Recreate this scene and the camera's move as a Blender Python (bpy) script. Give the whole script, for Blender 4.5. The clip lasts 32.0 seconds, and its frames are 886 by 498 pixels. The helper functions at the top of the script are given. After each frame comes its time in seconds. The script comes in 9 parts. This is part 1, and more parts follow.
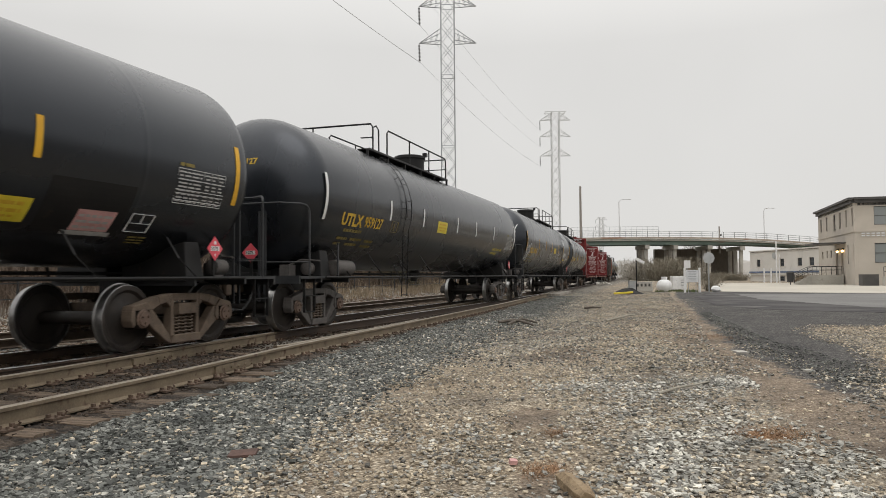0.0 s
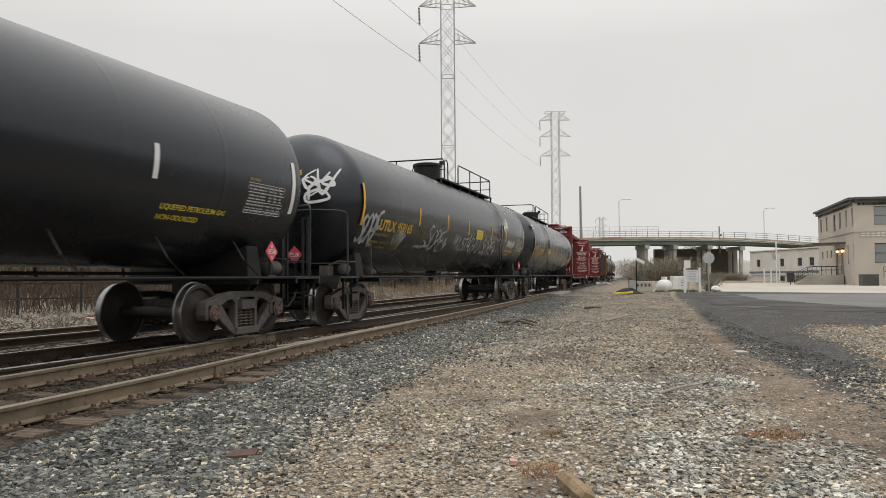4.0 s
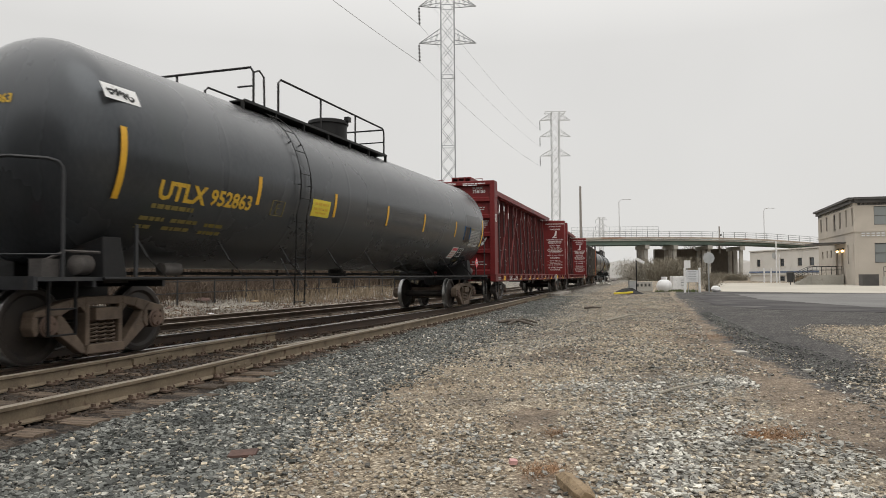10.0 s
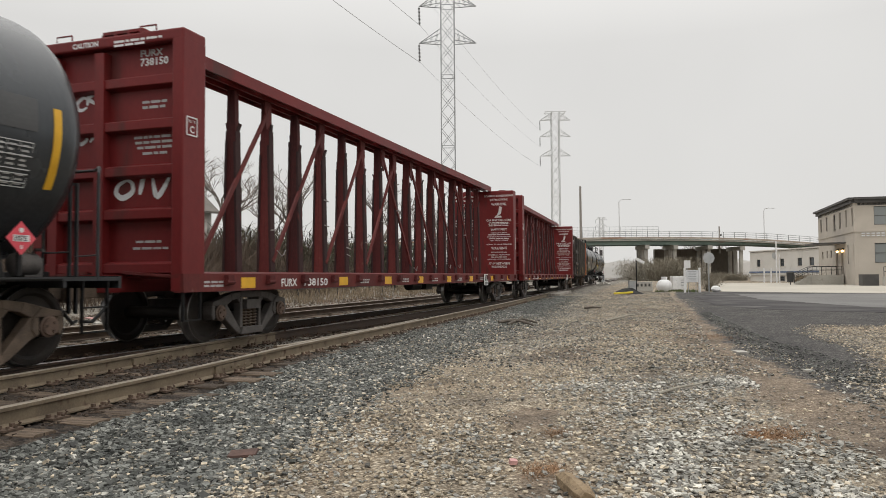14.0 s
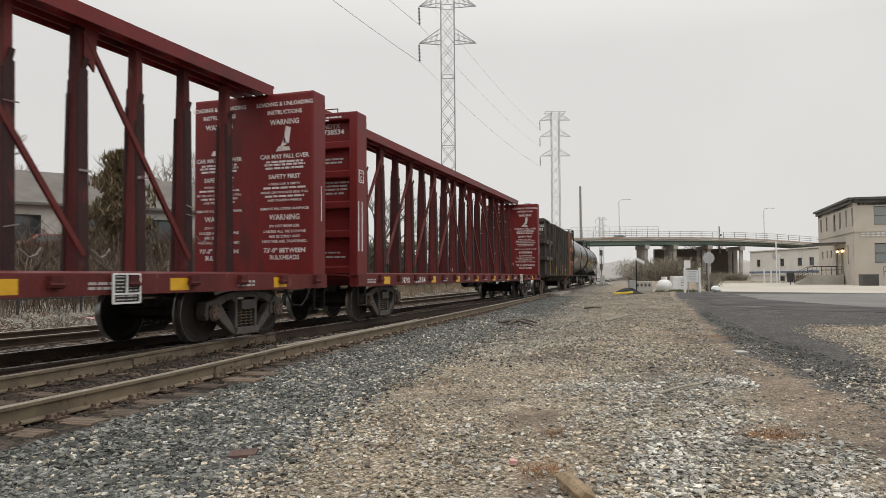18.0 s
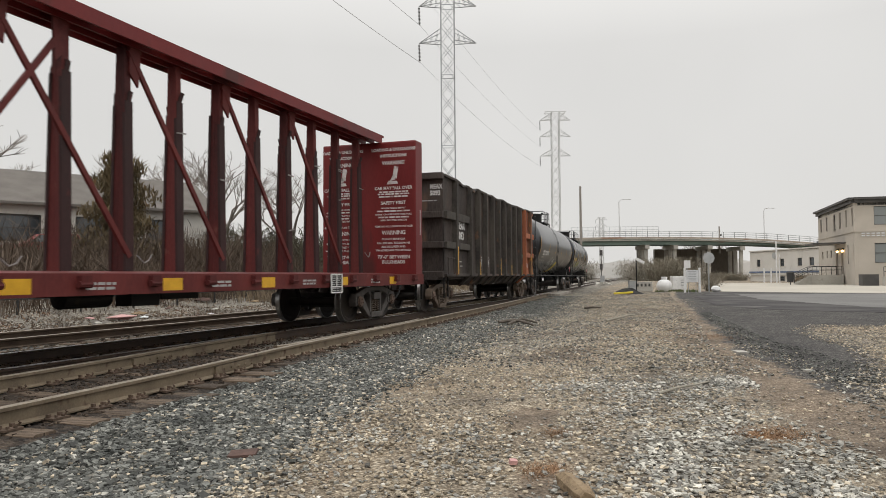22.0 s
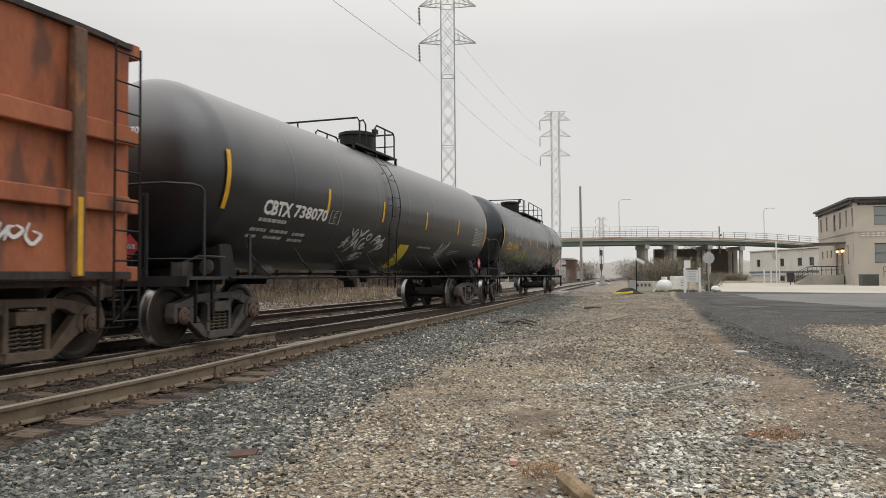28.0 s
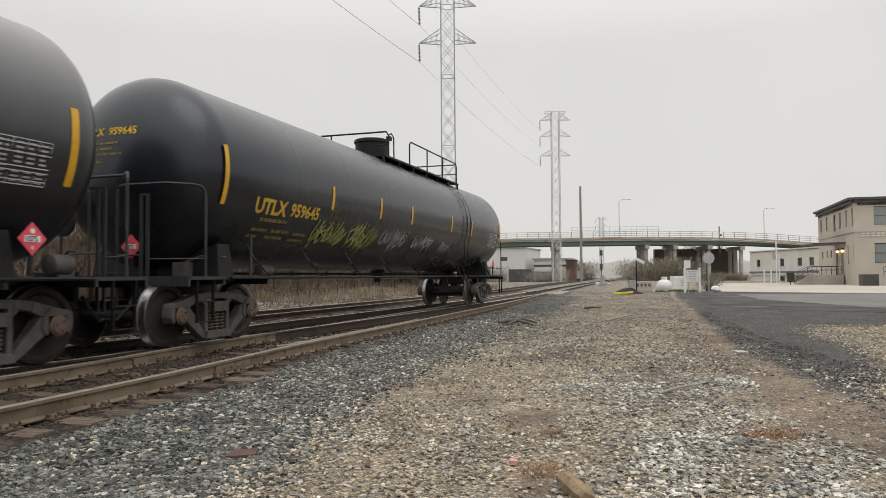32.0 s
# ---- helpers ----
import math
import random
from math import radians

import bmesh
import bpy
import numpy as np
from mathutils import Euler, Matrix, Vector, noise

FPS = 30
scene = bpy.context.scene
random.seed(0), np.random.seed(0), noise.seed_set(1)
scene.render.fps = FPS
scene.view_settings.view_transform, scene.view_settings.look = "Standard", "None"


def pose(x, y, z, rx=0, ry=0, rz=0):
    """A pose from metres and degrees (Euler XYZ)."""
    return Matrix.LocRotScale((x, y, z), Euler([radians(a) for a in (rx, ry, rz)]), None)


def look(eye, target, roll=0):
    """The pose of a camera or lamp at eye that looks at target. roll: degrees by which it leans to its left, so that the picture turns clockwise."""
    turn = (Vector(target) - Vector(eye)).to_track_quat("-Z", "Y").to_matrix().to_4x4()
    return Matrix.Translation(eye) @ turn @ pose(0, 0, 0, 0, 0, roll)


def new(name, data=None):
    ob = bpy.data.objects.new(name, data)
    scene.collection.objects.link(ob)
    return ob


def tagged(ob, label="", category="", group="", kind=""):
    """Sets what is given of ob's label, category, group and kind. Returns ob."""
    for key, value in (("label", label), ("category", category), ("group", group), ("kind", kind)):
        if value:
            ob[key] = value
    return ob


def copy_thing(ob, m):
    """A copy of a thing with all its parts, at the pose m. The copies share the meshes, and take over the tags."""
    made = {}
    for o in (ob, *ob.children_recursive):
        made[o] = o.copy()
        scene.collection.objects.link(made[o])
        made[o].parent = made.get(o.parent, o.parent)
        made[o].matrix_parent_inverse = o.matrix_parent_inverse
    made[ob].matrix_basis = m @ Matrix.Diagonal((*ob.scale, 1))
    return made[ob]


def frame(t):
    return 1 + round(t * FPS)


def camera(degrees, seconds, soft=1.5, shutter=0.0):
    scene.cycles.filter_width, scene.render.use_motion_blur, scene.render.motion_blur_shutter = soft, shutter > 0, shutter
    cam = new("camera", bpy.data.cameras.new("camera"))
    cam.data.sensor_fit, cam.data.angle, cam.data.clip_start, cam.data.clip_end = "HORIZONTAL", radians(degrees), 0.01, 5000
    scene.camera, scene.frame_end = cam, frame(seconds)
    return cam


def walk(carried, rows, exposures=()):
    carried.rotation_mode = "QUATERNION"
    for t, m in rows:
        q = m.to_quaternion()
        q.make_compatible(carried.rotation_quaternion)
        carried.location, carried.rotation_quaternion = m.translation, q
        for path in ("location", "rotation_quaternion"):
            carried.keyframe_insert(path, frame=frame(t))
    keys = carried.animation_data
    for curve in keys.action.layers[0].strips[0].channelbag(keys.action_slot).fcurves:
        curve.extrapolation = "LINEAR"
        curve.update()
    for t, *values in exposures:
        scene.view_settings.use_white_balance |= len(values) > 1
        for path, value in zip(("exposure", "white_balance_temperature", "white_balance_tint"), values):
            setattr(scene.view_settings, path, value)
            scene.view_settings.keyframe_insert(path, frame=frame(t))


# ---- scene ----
# ---------- camera ----------
cam = camera(62.49, 32.0, soft=0.6, shutter=0.25)
EYE = pose(0, 0, 1.065, 92.137, 0, 19.563) @ pose(0, 0, 0, 0, 0, -0.35)
walk(cam, [(0.0, EYE), (32.0, EYE)], exposures=[(0.0, 0.04), (32.0, 0.04)])

# ---------- sky and soft sun of an overcast day ----------
world = bpy.data.worlds.new("overcast_sky")
scene.world = world
world.use_nodes = True
wn, wl = world.node_tree.nodes, world.node_tree.links
wn.clear()
w_out = wn.new("ShaderNodeOutputWorld")
w_bg = wn.new("ShaderNodeBackground")
w_sky = wn.new("ShaderNodeTexSky")
w_sky.sky_type = "NISHITA"
w_sky.sun_disc = False
w_sky.sun_elevation = radians(38)
w_sky.sun_rotation = radians(150)
w_sky.dust_density = 4.0
w_co = wn.new("ShaderNodeTexCoord")
w_no = wn.new("ShaderNodeTexNoise")
w_no.inputs["Scale"].default_value = 1.6
w_no.inputs["Detail"].default_value = 4.0
w_ramp = wn.new("ShaderNodeValToRGB")
w_ramp.color_ramp.elements[0].position, w_ramp.color_ramp.elements[0].color = 0.3, (6.72, 6.62, 6.42, 1)
w_ramp.color_ramp.elements[1].position, w_ramp.color_ramp.elements[1].color = 0.7, (7.62, 7.50, 7.28, 1)
w_mix = wn.new("ShaderNodeMix")
w_mix.data_type = "RGBA"
w_mix.inputs["Factor"].default_value = 0.96
wl.new(w_co.outputs["Generated"], w_no.inputs["Vector"])
wl.new(w_no.outputs["Fac"], w_ramp.inputs["Fac"])
wl.new(w_sky.outputs["Color"], w_mix.inputs["A"])
w_sep = wn.new("ShaderNodeSeparateXYZ")
wl.new(w_co.outputs["Generated"], w_sep.inputs["Vector"])
w_lift = wn.new("ShaderNodeMapRange")          # an overcast sky is brightest overhead
w_lift.inputs["From Min"].default_value, w_lift.inputs["From Max"].default_value = 0.3, 1.0
w_lift.inputs["To Min"].default_value, w_lift.inputs["To Max"].default_value = 1.0, 2.45
wl.new(w_sep.outputs["Z"], w_lift.inputs["Value"])
w_dome = wn.new("ShaderNodeMix")
w_dome.data_type, w_dome.blend_type = "RGBA", "MULTIPLY"
w_dome.inputs["Factor"].default_value = 1.0
wl.new(w_ramp.outputs["Color"], w_dome.inputs["A"])
wl.new(w_lift.outputs["Result"], w_dome.inputs["B"])
wl.new(w_dome.outputs["Result"], w_mix.inputs["B"])
wl.new(w_mix.outputs["Result"], w_bg.inputs["Color"])
w_bg.inputs["Strength"].default_value = 0.1
wl.new(w_bg.outputs["Background"], w_out.inputs["Surface"])

sun = new("sun", bpy.data.lights.new("sun", "SUN"))
sun.data.energy, sun.data.angle, sun.data.color = 0.5, radians(40), (1.0, 0.97, 0.93)
sun.matrix_world = look((14, -20, 50), (0, 0, 0))


# ---------- the main track's line: heading by distance along it ----------
STATION = np.arange(-260.0, 620.0, 0.25)
HEAD = np.interp(STATION, [-260, 5, 30, 60, 110, 180, 620], [0, 0, 0.0400, 0.0945, 0.0722, 0.0826, 0.0826])
TRACK_X = np.concatenate([[0], np.cumsum((np.tan(HEAD[1:]) + np.tan(HEAD[:-1])) / 2 * 0.25)])
TRACK_X = -8.639 - (TRACK_X - np.interp(0, STATION, TRACK_X))


def head_at(s):
    return float(np.interp(s, STATION, HEAD))


def on_track(s, side=0.0, z=0.0):
    """A point beside the main track: s along it, side to its right."""
    a = head_at(s)
    return Vector((float(np.interp(s, STATION, TRACK_X)) + side * math.cos(a), s + side * math.sin(a), z))


SPEED_T = np.arange(0, 32.01, 0.01)
SPEED = np.interp(SPEED_T, [0, 5, 10, 16, 21, 26, 32], [4.671, 4.672, 4.677, 4.5, 4.752, 4.558, 4.716])
GONE = np.concatenate([[0], np.cumsum((SPEED[1:] + SPEED[:-1]) / 2 * 0.01)])


def gone(t):
    return float(np.interp(t, SPEED_T, GONE))


GROUND = -0.2


# ---------- materials ----------
def surf(name, a, b, rough=0.6, metal=0.0, scale=4.0, fine=60.0, bump=0.15, dist=0.01, spots=None, spot_at=0.62, spot_scale=9.0,
         stretch=(1, 1, 1), rand=0.0, rough_var=0.12, island=False, tint=None, gloss=0.5, dust_sheen=None):
    """Two colours by coarse and fine noise, optional stains, relief; rand: lighter and darker from piece to piece."""
    m = bpy.data.materials.new(name)
    m.use_nodes = True
    n, l = m.node_tree.nodes, m.node_tree.links
    p = n["Principled BSDF"]
    co = n.new("ShaderNodeTexCoord")
    mp = n.new("ShaderNodeMapping")
    mp.inputs["Scale"].default_value = stretch
    l.new(co.outputs["Object"], mp.inputs["Vector"])
    big = n.new("ShaderNodeTexNoise")
    big.inputs["Scale"].default_value, big.inputs["Detail"].default_value = scale, 5.0
    l.new(mp.outputs["Vector"], big.inputs["Vector"])
    small = n.new("ShaderNodeTexNoise")
    small.inputs["Scale"].default_value, small.inputs["Detail"].default_value = fine, 3.0
    l.new(mp.outputs["Vector"], small.inputs["Vector"])
    add = n.new("ShaderNodeMath")
    add.operation = "MULTIPLY_ADD"
    add.inputs[1].default_value = 0.45
    l.new(small.outputs["Fac"], add.inputs[0])
    l.new(big.outputs["Fac"], add.inputs[2])
    ramp = n.new("ShaderNodeValToRGB")
    ramp.color_ramp.elements[0].position, ramp.color_ramp.elements[0].color = 0.52, (*a, 1)
    ramp.color_ramp.elements[1].position, ramp.color_ramp.elements[1].color = 0.92, (*b, 1)
    l.new(add.outputs[0], ramp.inputs["Fac"])
    col = ramp.outputs["Color"]
    if spots:
        sn = n.new("ShaderNodeTexNoise")
        sn.inputs["Scale"].default_value, sn.inputs["Detail"].default_value = spot_scale, 6.0
        l.new(mp.outputs["Vector"], sn.inputs["Vector"])
        sr = n.new("ShaderNodeValToRGB")
        sr.color_ramp.elements[0].position, sr.color_ramp.elements[1].position = spot_at, spot_at + 0.1
        l.new(sn.outputs["Fac"], sr.inputs["Fac"])
        mx = n.new("ShaderNodeMix")
        mx.data_type = "RGBA"
        l.new(sr.outputs["Color"], mx.inputs["Factor"])
        l.new(col, mx.inputs["A"])
        mx.inputs["B"].default_value = (*spots, 1)
        col = mx.outputs["Result"]
    if dust_sheen:
        # sky sheen and some dust put into the colour, rising from [1] to [2]
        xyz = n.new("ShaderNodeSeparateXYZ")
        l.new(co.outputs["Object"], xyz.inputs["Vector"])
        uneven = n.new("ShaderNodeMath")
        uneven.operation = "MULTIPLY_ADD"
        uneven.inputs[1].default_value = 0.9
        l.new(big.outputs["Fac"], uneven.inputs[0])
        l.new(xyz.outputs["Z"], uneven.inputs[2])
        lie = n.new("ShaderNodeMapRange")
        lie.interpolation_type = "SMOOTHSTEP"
        lie.inputs["From Min"].default_value, lie.inputs["From Max"].default_value = dust_sheen[1] + 0.45, dust_sheen[2] + 0.45
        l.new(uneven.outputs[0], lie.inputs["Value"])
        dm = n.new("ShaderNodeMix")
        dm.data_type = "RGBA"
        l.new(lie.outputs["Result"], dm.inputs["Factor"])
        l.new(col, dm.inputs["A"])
        dm.inputs["B"].default_value = (*dust_sheen[0], 1)
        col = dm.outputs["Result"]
    if rand or island:
        hs = n.new("ShaderNodeHueSaturation")
        if island:
            oi = n.new("ShaderNodeNewGeometry")
            src = oi.outputs["Random Per Island"]
        else:
            oi = n.new("ShaderNodeObjectInfo")
            src = oi.outputs["Random"]
        mr = n.new("ShaderNodeMapRange")
        mr.inputs["To Min"].default_value, mr.inputs["To Max"].default_value = 1 - rand, 1 + rand
        l.new(src, mr.inputs["Value"])
        l.new(mr.outputs["Result"], hs.inputs["Value"])
        l.new(col, hs.inputs["Color"])
        col = hs.outputs["Color"]
    l.new(col, p.inputs["Base Color"])
    p.inputs["Metallic"].default_value = metal
    p.inputs["Specular IOR Level"].default_value = gloss
    if tint:
        p.inputs["Specular Tint"].default_value = (*tint, 1)
    rr = n.new("ShaderNodeMapRange")
    rr.inputs["To Min"].default_value, rr.inputs["To Max"].default_value = max(0.03, rough - rough_var), min(1, rough + rough_var)
    l.new(big.outputs["Fac"], rr.inputs["Value"])
    l.new(rr.outputs["Result"], p.inputs["Roughness"])
    if bump:
        bp = n.new("ShaderNodeBump")
        bp.inputs["Strength"].default_value, bp.inputs["Distance"].default_value = bump, dist
        l.new(small.outputs["Fac"], bp.inputs["Height"])
        l.new(bp.outputs["Normal"], p.inputs["Normal"])
    return m


def glass(name, tint=(0.05, 0.06, 0.07), rough=0.08):
    m = bpy.data.materials.new(name)
    m.use_nodes = True
    p = m.node_tree.nodes["Principled BSDF"]
    p.inputs["Base Color"].default_value = (*tint, 1)
    p.inputs["Roughness"].default_value = rough
    p.inputs["Specular IOR Level"].default_value = 0.8
    return m


def glow(name, col, strength):
    m = bpy.data.materials.new(name)
    m.use_nodes = True
    p = m.node_tree.nodes["Principled BSDF"]
    p.inputs["Base Color"].default_value = (*col, 1)
    p.inputs["Emission Color"].default_value = (*col, 1)
    p.inputs["Emission Strength"].default_value = strength
    return m


# tanks grow paler towards the top: sky sheen put into their colour
TANK_BLACK = surf("tank_black", (0.0070, 0.0080, 0.0098), (0.0140, 0.0154, 0.0180), 0.27, 0, 0.9, 30, 0.02, 0.01, (0.0155, 0.0165, 0.018), 0.62, 1.3, (1, 0.6, 0.35), rough_var=0.05, tint=(0.84, 0.90, 1.0), gloss=0.62, dust_sheen=((0.060, 0.060, 0.062), 3.0, 4.9))
TANK_FADED = surf("tank_black_faded", (0.0115, 0.0118, 0.0128), (0.0215, 0.0220, 0.0232), 0.30, 0, 0.9, 30, 0.02, 0.01, (0.016, 0.016, 0.0165), 0.62, 1.3, (1, 0.6, 0.35), rough_var=0.05, tint=(0.90, 0.93, 1.0), gloss=0.62, dust_sheen=((0.20, 0.198, 0.20), 2.35, 4.75))
TANK_GREY = surf("tank_grey", (0.0285, 0.0305, 0.0330), (0.046, 0.0485, 0.0515), 0.27, 0, 0.9, 30, 0.02, 0.01, (0.034, 0.038, 0.037), 0.6, 1.2, (1, 0.6, 0.3), rough_var=0.06, tint=(0.84, 0.92, 1.0), gloss=0.52, dust_sheen=((0.12, 0.12, 0.122), 2.6, 4.9))
IRON_BLACK = surf("iron_black", (0.006, 0.006, 0.007), (0.014, 0.0135, 0.013), 0.55, 0, 3, 40, 0.1, 0.005, (0.038, 0.027, 0.019), 0.66, 5, gloss=0.3)
IRON_PIPE = surf("iron_pipe", (0.016, 0.0172, 0.0195), (0.034, 0.0355, 0.0385), 0.5, 0, 3, 40, 0.05, 0.005, (0.05, 0.04, 0.032), 0.66, 5)
CAST_DIRT = surf("cast_steel_dirty", (0.074, 0.054, 0.040), (0.160, 0.118, 0.086), 0.75, 0.0, 5, 55, 0.3, 0.006, (0.12, 0.095, 0.075), 0.62, 7)
CAST_DARK = surf("cast_steel_dark", (0.050, 0.046, 0.044), (0.115, 0.103, 0.096), 0.65, 0.0, 5, 55, 0.3, 0.006, (0.07, 0.055, 0.045), 0.64, 7)
CAP_RUST = surf("bearing_cap_rusty", (0.085, 0.056, 0.043), (0.170, 0.114, 0.086), 0.75, 0, 5, 55, 0.2, 0.004)
WHEEL_RUST = surf("wheel_rusty", (0.014, 0.0115, 0.010), (0.036, 0.028, 0.023), 0.6, 0.1, 4, 45, 0.2, 0.004)
TREAD = surf("polished_tread", (0.24, 0.235, 0.23), (0.40, 0.395, 0.39), 0.36, 1.0, 8, 60, 0.02, 0.002)
CAR_RED = surf("car_red", (0.126, 0.0118, 0.0128), (0.176, 0.0190, 0.0185), 0.5, 0, 0.8, 25, 0.08, 0.006, (0.085, 0.020, 0.018), 0.58, 1.5, (1, 0.7, 0.3), gloss=0.3)
POST_DARK = surf("car_red_grimy", (0.046, 0.0095, 0.0095), (0.105, 0.0190, 0.0180), 0.7, 0, 1.5, 30, 0.15, 0.006, (0.16, 0.05, 0.043), 0.68, 6, (1, 1, 0.4), gloss=0.3)
CAR_RED_WORN = surf("car_red_worn", (0.085, 0.0145, 0.0140), (0.150, 0.030, 0.0270), 0.65, 0, 1.5, 30, 0.15, 0.006, (0.19, 0.09, 0.075), 0.67, 6, (1, 1, 0.4), gloss=0.3)
WEAR_DARK = surf("dark_wear_face", (0.022, 0.0085, 0.0085), (0.045, 0.018, 0.018), 0.85, 0, 2, 30, 0.2, 0.006, (0.10, 0.022, 0.02), 0.62, 5, (1, 1, 0.4))
GREY_WEAR = surf("grey_wear_strip", (0.16, 0.145, 0.14), (0.30, 0.275, 0.265), 0.7, 0, 2, 30, 0.2, 0.006, (0.14, 0.03, 0.028), 0.6, 5, (1, 1, 0.4))
GON_BLACK = surf("gondola_black", (0.023, 0.0185, 0.0172), (0.096, 0.0770, 0.0690), 0.70, 0, 0.9, 26, 0.3, 0.012, (0.150, 0.092, 0.062), 0.60, 2.0, (1, 1, 0.25), gloss=0.30)
GON_ORANGE = surf("gondola_orange", (0.27, 0.082, 0.040), (0.43, 0.145, 0.066), 0.75, 0, 1.4, 25, 0.25, 0.01, (0.15, 0.066, 0.046), 0.56, 2.4, (1, 1, 0.35))
YELLOW = surf("reflective_yellow", (0.62, 0.33, 0.012), (0.75, 0.42, 0.02), 0.45, 0, 6, 60, 0.03, 0.002)
SIGN_YELLOW = surf("sign_yellow", (0.62, 0.50, 0.03), (0.72, 0.58, 0.05), 0.5, 0, 6, 60, 0.03, 0.002)
LETTER_YELLOW = surf("letter_yellow", (0.54, 0.33, 0.02), (0.66, 0.42, 0.04), 0.6, 0, 10, 60, 0.03, 0.002, (0.16, 0.12, 0.04), 0.62, 14)
DIM_YELLOW = surf("letter_dim_yellow", (0.16, 0.125, 0.03), (0.24, 0.185, 0.04), 0.6, 0, 10, 60, 0.03, 0.002)
WHITE = surf("paint_white", (0.66, 0.66, 0.66), (0.78, 0.78, 0.77), 0.55, 0, 5, 60, 0.03, 0.002, (0.45, 0.44, 0.42), 0.64, 9)
STENCIL = surf("stencil_white_worn", (0.56, 0.51, 0.50), (0.74, 0.71, 0.70), 0.7, 0, 4, 40, 0.03, 0.002, (0.24, 0.10, 0.095), 0.60, 14)
DIM_WHITE = surf("letter_dim_white", (0.34, 0.34, 0.34), (0.46, 0.46, 0.45), 0.6, 0, 8, 60, 0.03, 0.002)
SPRAY = surf("spray_silver", (0.17, 0.175, 0.18), (0.46, 0.47, 0.48), 0.5, 0, 4, 40, 0.03, 0.002, (0.08, 0.08, 0.085), 0.58, 10)
SPRAY_PALE = surf("spray_pale", (0.36, 0.37, 0.38), (0.62, 0.63, 0.64), 0.5, 0, 4, 40, 0.03, 0.002, (0.16, 0.16, 0.17), 0.60, 10)
SPRAY_LIME = surf("spray_lime", (0.20, 0.21, 0.05), (0.42, 0.43, 0.12), 0.5, 0, 4, 40, 0.03, 0.002, (0.08, 0.08, 0.03), 0.62, 10)
SPRAY_TEAL = surf("spray_teal", (0.02, 0.30, 0.20), (0.03, 0.38, 0.26), 0.5, 0, 4, 40, 0.03, 0.002)
SPRAY_BLUE = surf("spray_blue", (0.02, 0.09, 0.22), (0.04, 0.14, 0.30), 0.5, 0, 4, 40, 0.03, 0.002)
PLACARD_RED = surf("placard_red", (0.64, 0.06, 0.09), (0.74, 0.10, 0.13), 0.4, 0, 6, 60, 0.02, 0.002)
PLACARD_DIRT = surf("placard_worn_red", (0.50, 0.26, 0.25), (0.64, 0.38, 0.36), 0.5, 0, 6, 60, 0.02, 0.002)
RAIL_BROWN = surf("rail_brown", (0.122, 0.094, 0.063), (0.228, 0.180, 0.122), 0.75, 0.1, 2.5, 50, 0.2, 0.003, (0.09, 0.055, 0.035), 0.6, 6)
RAIL_HEAD = surf("rail_head_worn", (0.22, 0.185, 0.145), (0.36, 0.315, 0.255), 0.5, 0.35, 6, 60, 0.06, 0.002)
RAIL_POLISH = surf("rail_head_polished", (0.55, 0.54, 0.53), (0.72, 0.71, 0.70), 0.3, 1.0, 6, 60, 0.03, 0.001)
TIE_WOOD = surf("tie_wood", (0.058, 0.042, 0.030), (0.19, 0.142, 0.102), 0.9, 0, 3, 40, 0.6, 0.02, (0.040, 0.029, 0.021), 0.52, 6, (1, 6, 1), rand=0.45)
PLATE_STEEL = surf("tie_plate_rust", (0.07, 0.048, 0.034), (0.15, 0.10, 0.07), 0.8, 0.1, 6, 60, 0.3, 0.004, rand=0.2)
GALV = surf("galvanised_steel", (0.30, 0.31, 0.315), (0.42, 0.43, 0.435), 0.55, 0.4, 3, 30, 0.05, 0.004)
# haze of distance put into the steel's colour
GALV_HAZED = surf("galvanised_hazed", (0.46, 0.46, 0.455), (0.55, 0.55, 0.545), 0.7, 0, 3, 30, 0.05, 0.004)
WIRE = surf("conductor", (0.24, 0.24, 0.245), (0.33, 0.33, 0.335), 0.5, 0.4, 3, 30, 0.0, 0.002)
INSUL = surf("insulator_brown", (0.06, 0.055, 0.055), (0.10, 0.09, 0.09), 0.35, 0, 5, 40, 0.02, 0.002)
# wood lightened: haze put into the colour of the far poles
POLE_WOOD_HAZED = surf("pole_wood_hazed", (0.21, 0.19, 0.17), (0.31, 0.285, 0.26), 0.85, 0, 2, 30, 0.4, 0.02, None, 0.6, 5, (4, 4, 0.4))
CONCRETE = surf("concrete", (0.32, 0.305, 0.27), (0.44, 0.42, 0.38), 0.85, 0, 0.5, 9, 0.25, 0.02, (0.20, 0.185, 0.165), 0.62, 0.8)
GIRDER = surf("girder_green", (0.13, 0.19, 0.165), (0.19, 0.25, 0.215), 0.6, 0, 0.4, 9, 0.1, 0.02, (0.20, 0.16, 0.125), 0.62, 0.5, (0.4, 1, 2))
BARRIER = surf("parapet_concrete", (0.33, 0.285, 0.235), (0.45, 0.40, 0.34), 0.85, 0, 0.25, 6, 0.2, 0.02, (0.30, 0.19, 0.13), 0.56, 0.2)
BEIGE = surf("stucco_beige", (0.43, 0.388, 0.335), (0.50, 0.454, 0.395), 0.9, 0, 0.5, 14, 0.2, 0.01, (0.37, 0.33, 0.28), 0.62, 0.7)
CREAM = surf("wall_cream", (0.60, 0.575, 0.53), (0.68, 0.655, 0.61), 0.85, 0, 0.4, 12, 0.1, 0.01, (0.52, 0.49, 0.45), 0.62, 0.6)
CORNICE = surf("cornice_dark", (0.05, 0.048, 0.046), (0.085, 0.08, 0.076), 0.6, 0, 1, 12, 0.1, 0.01)
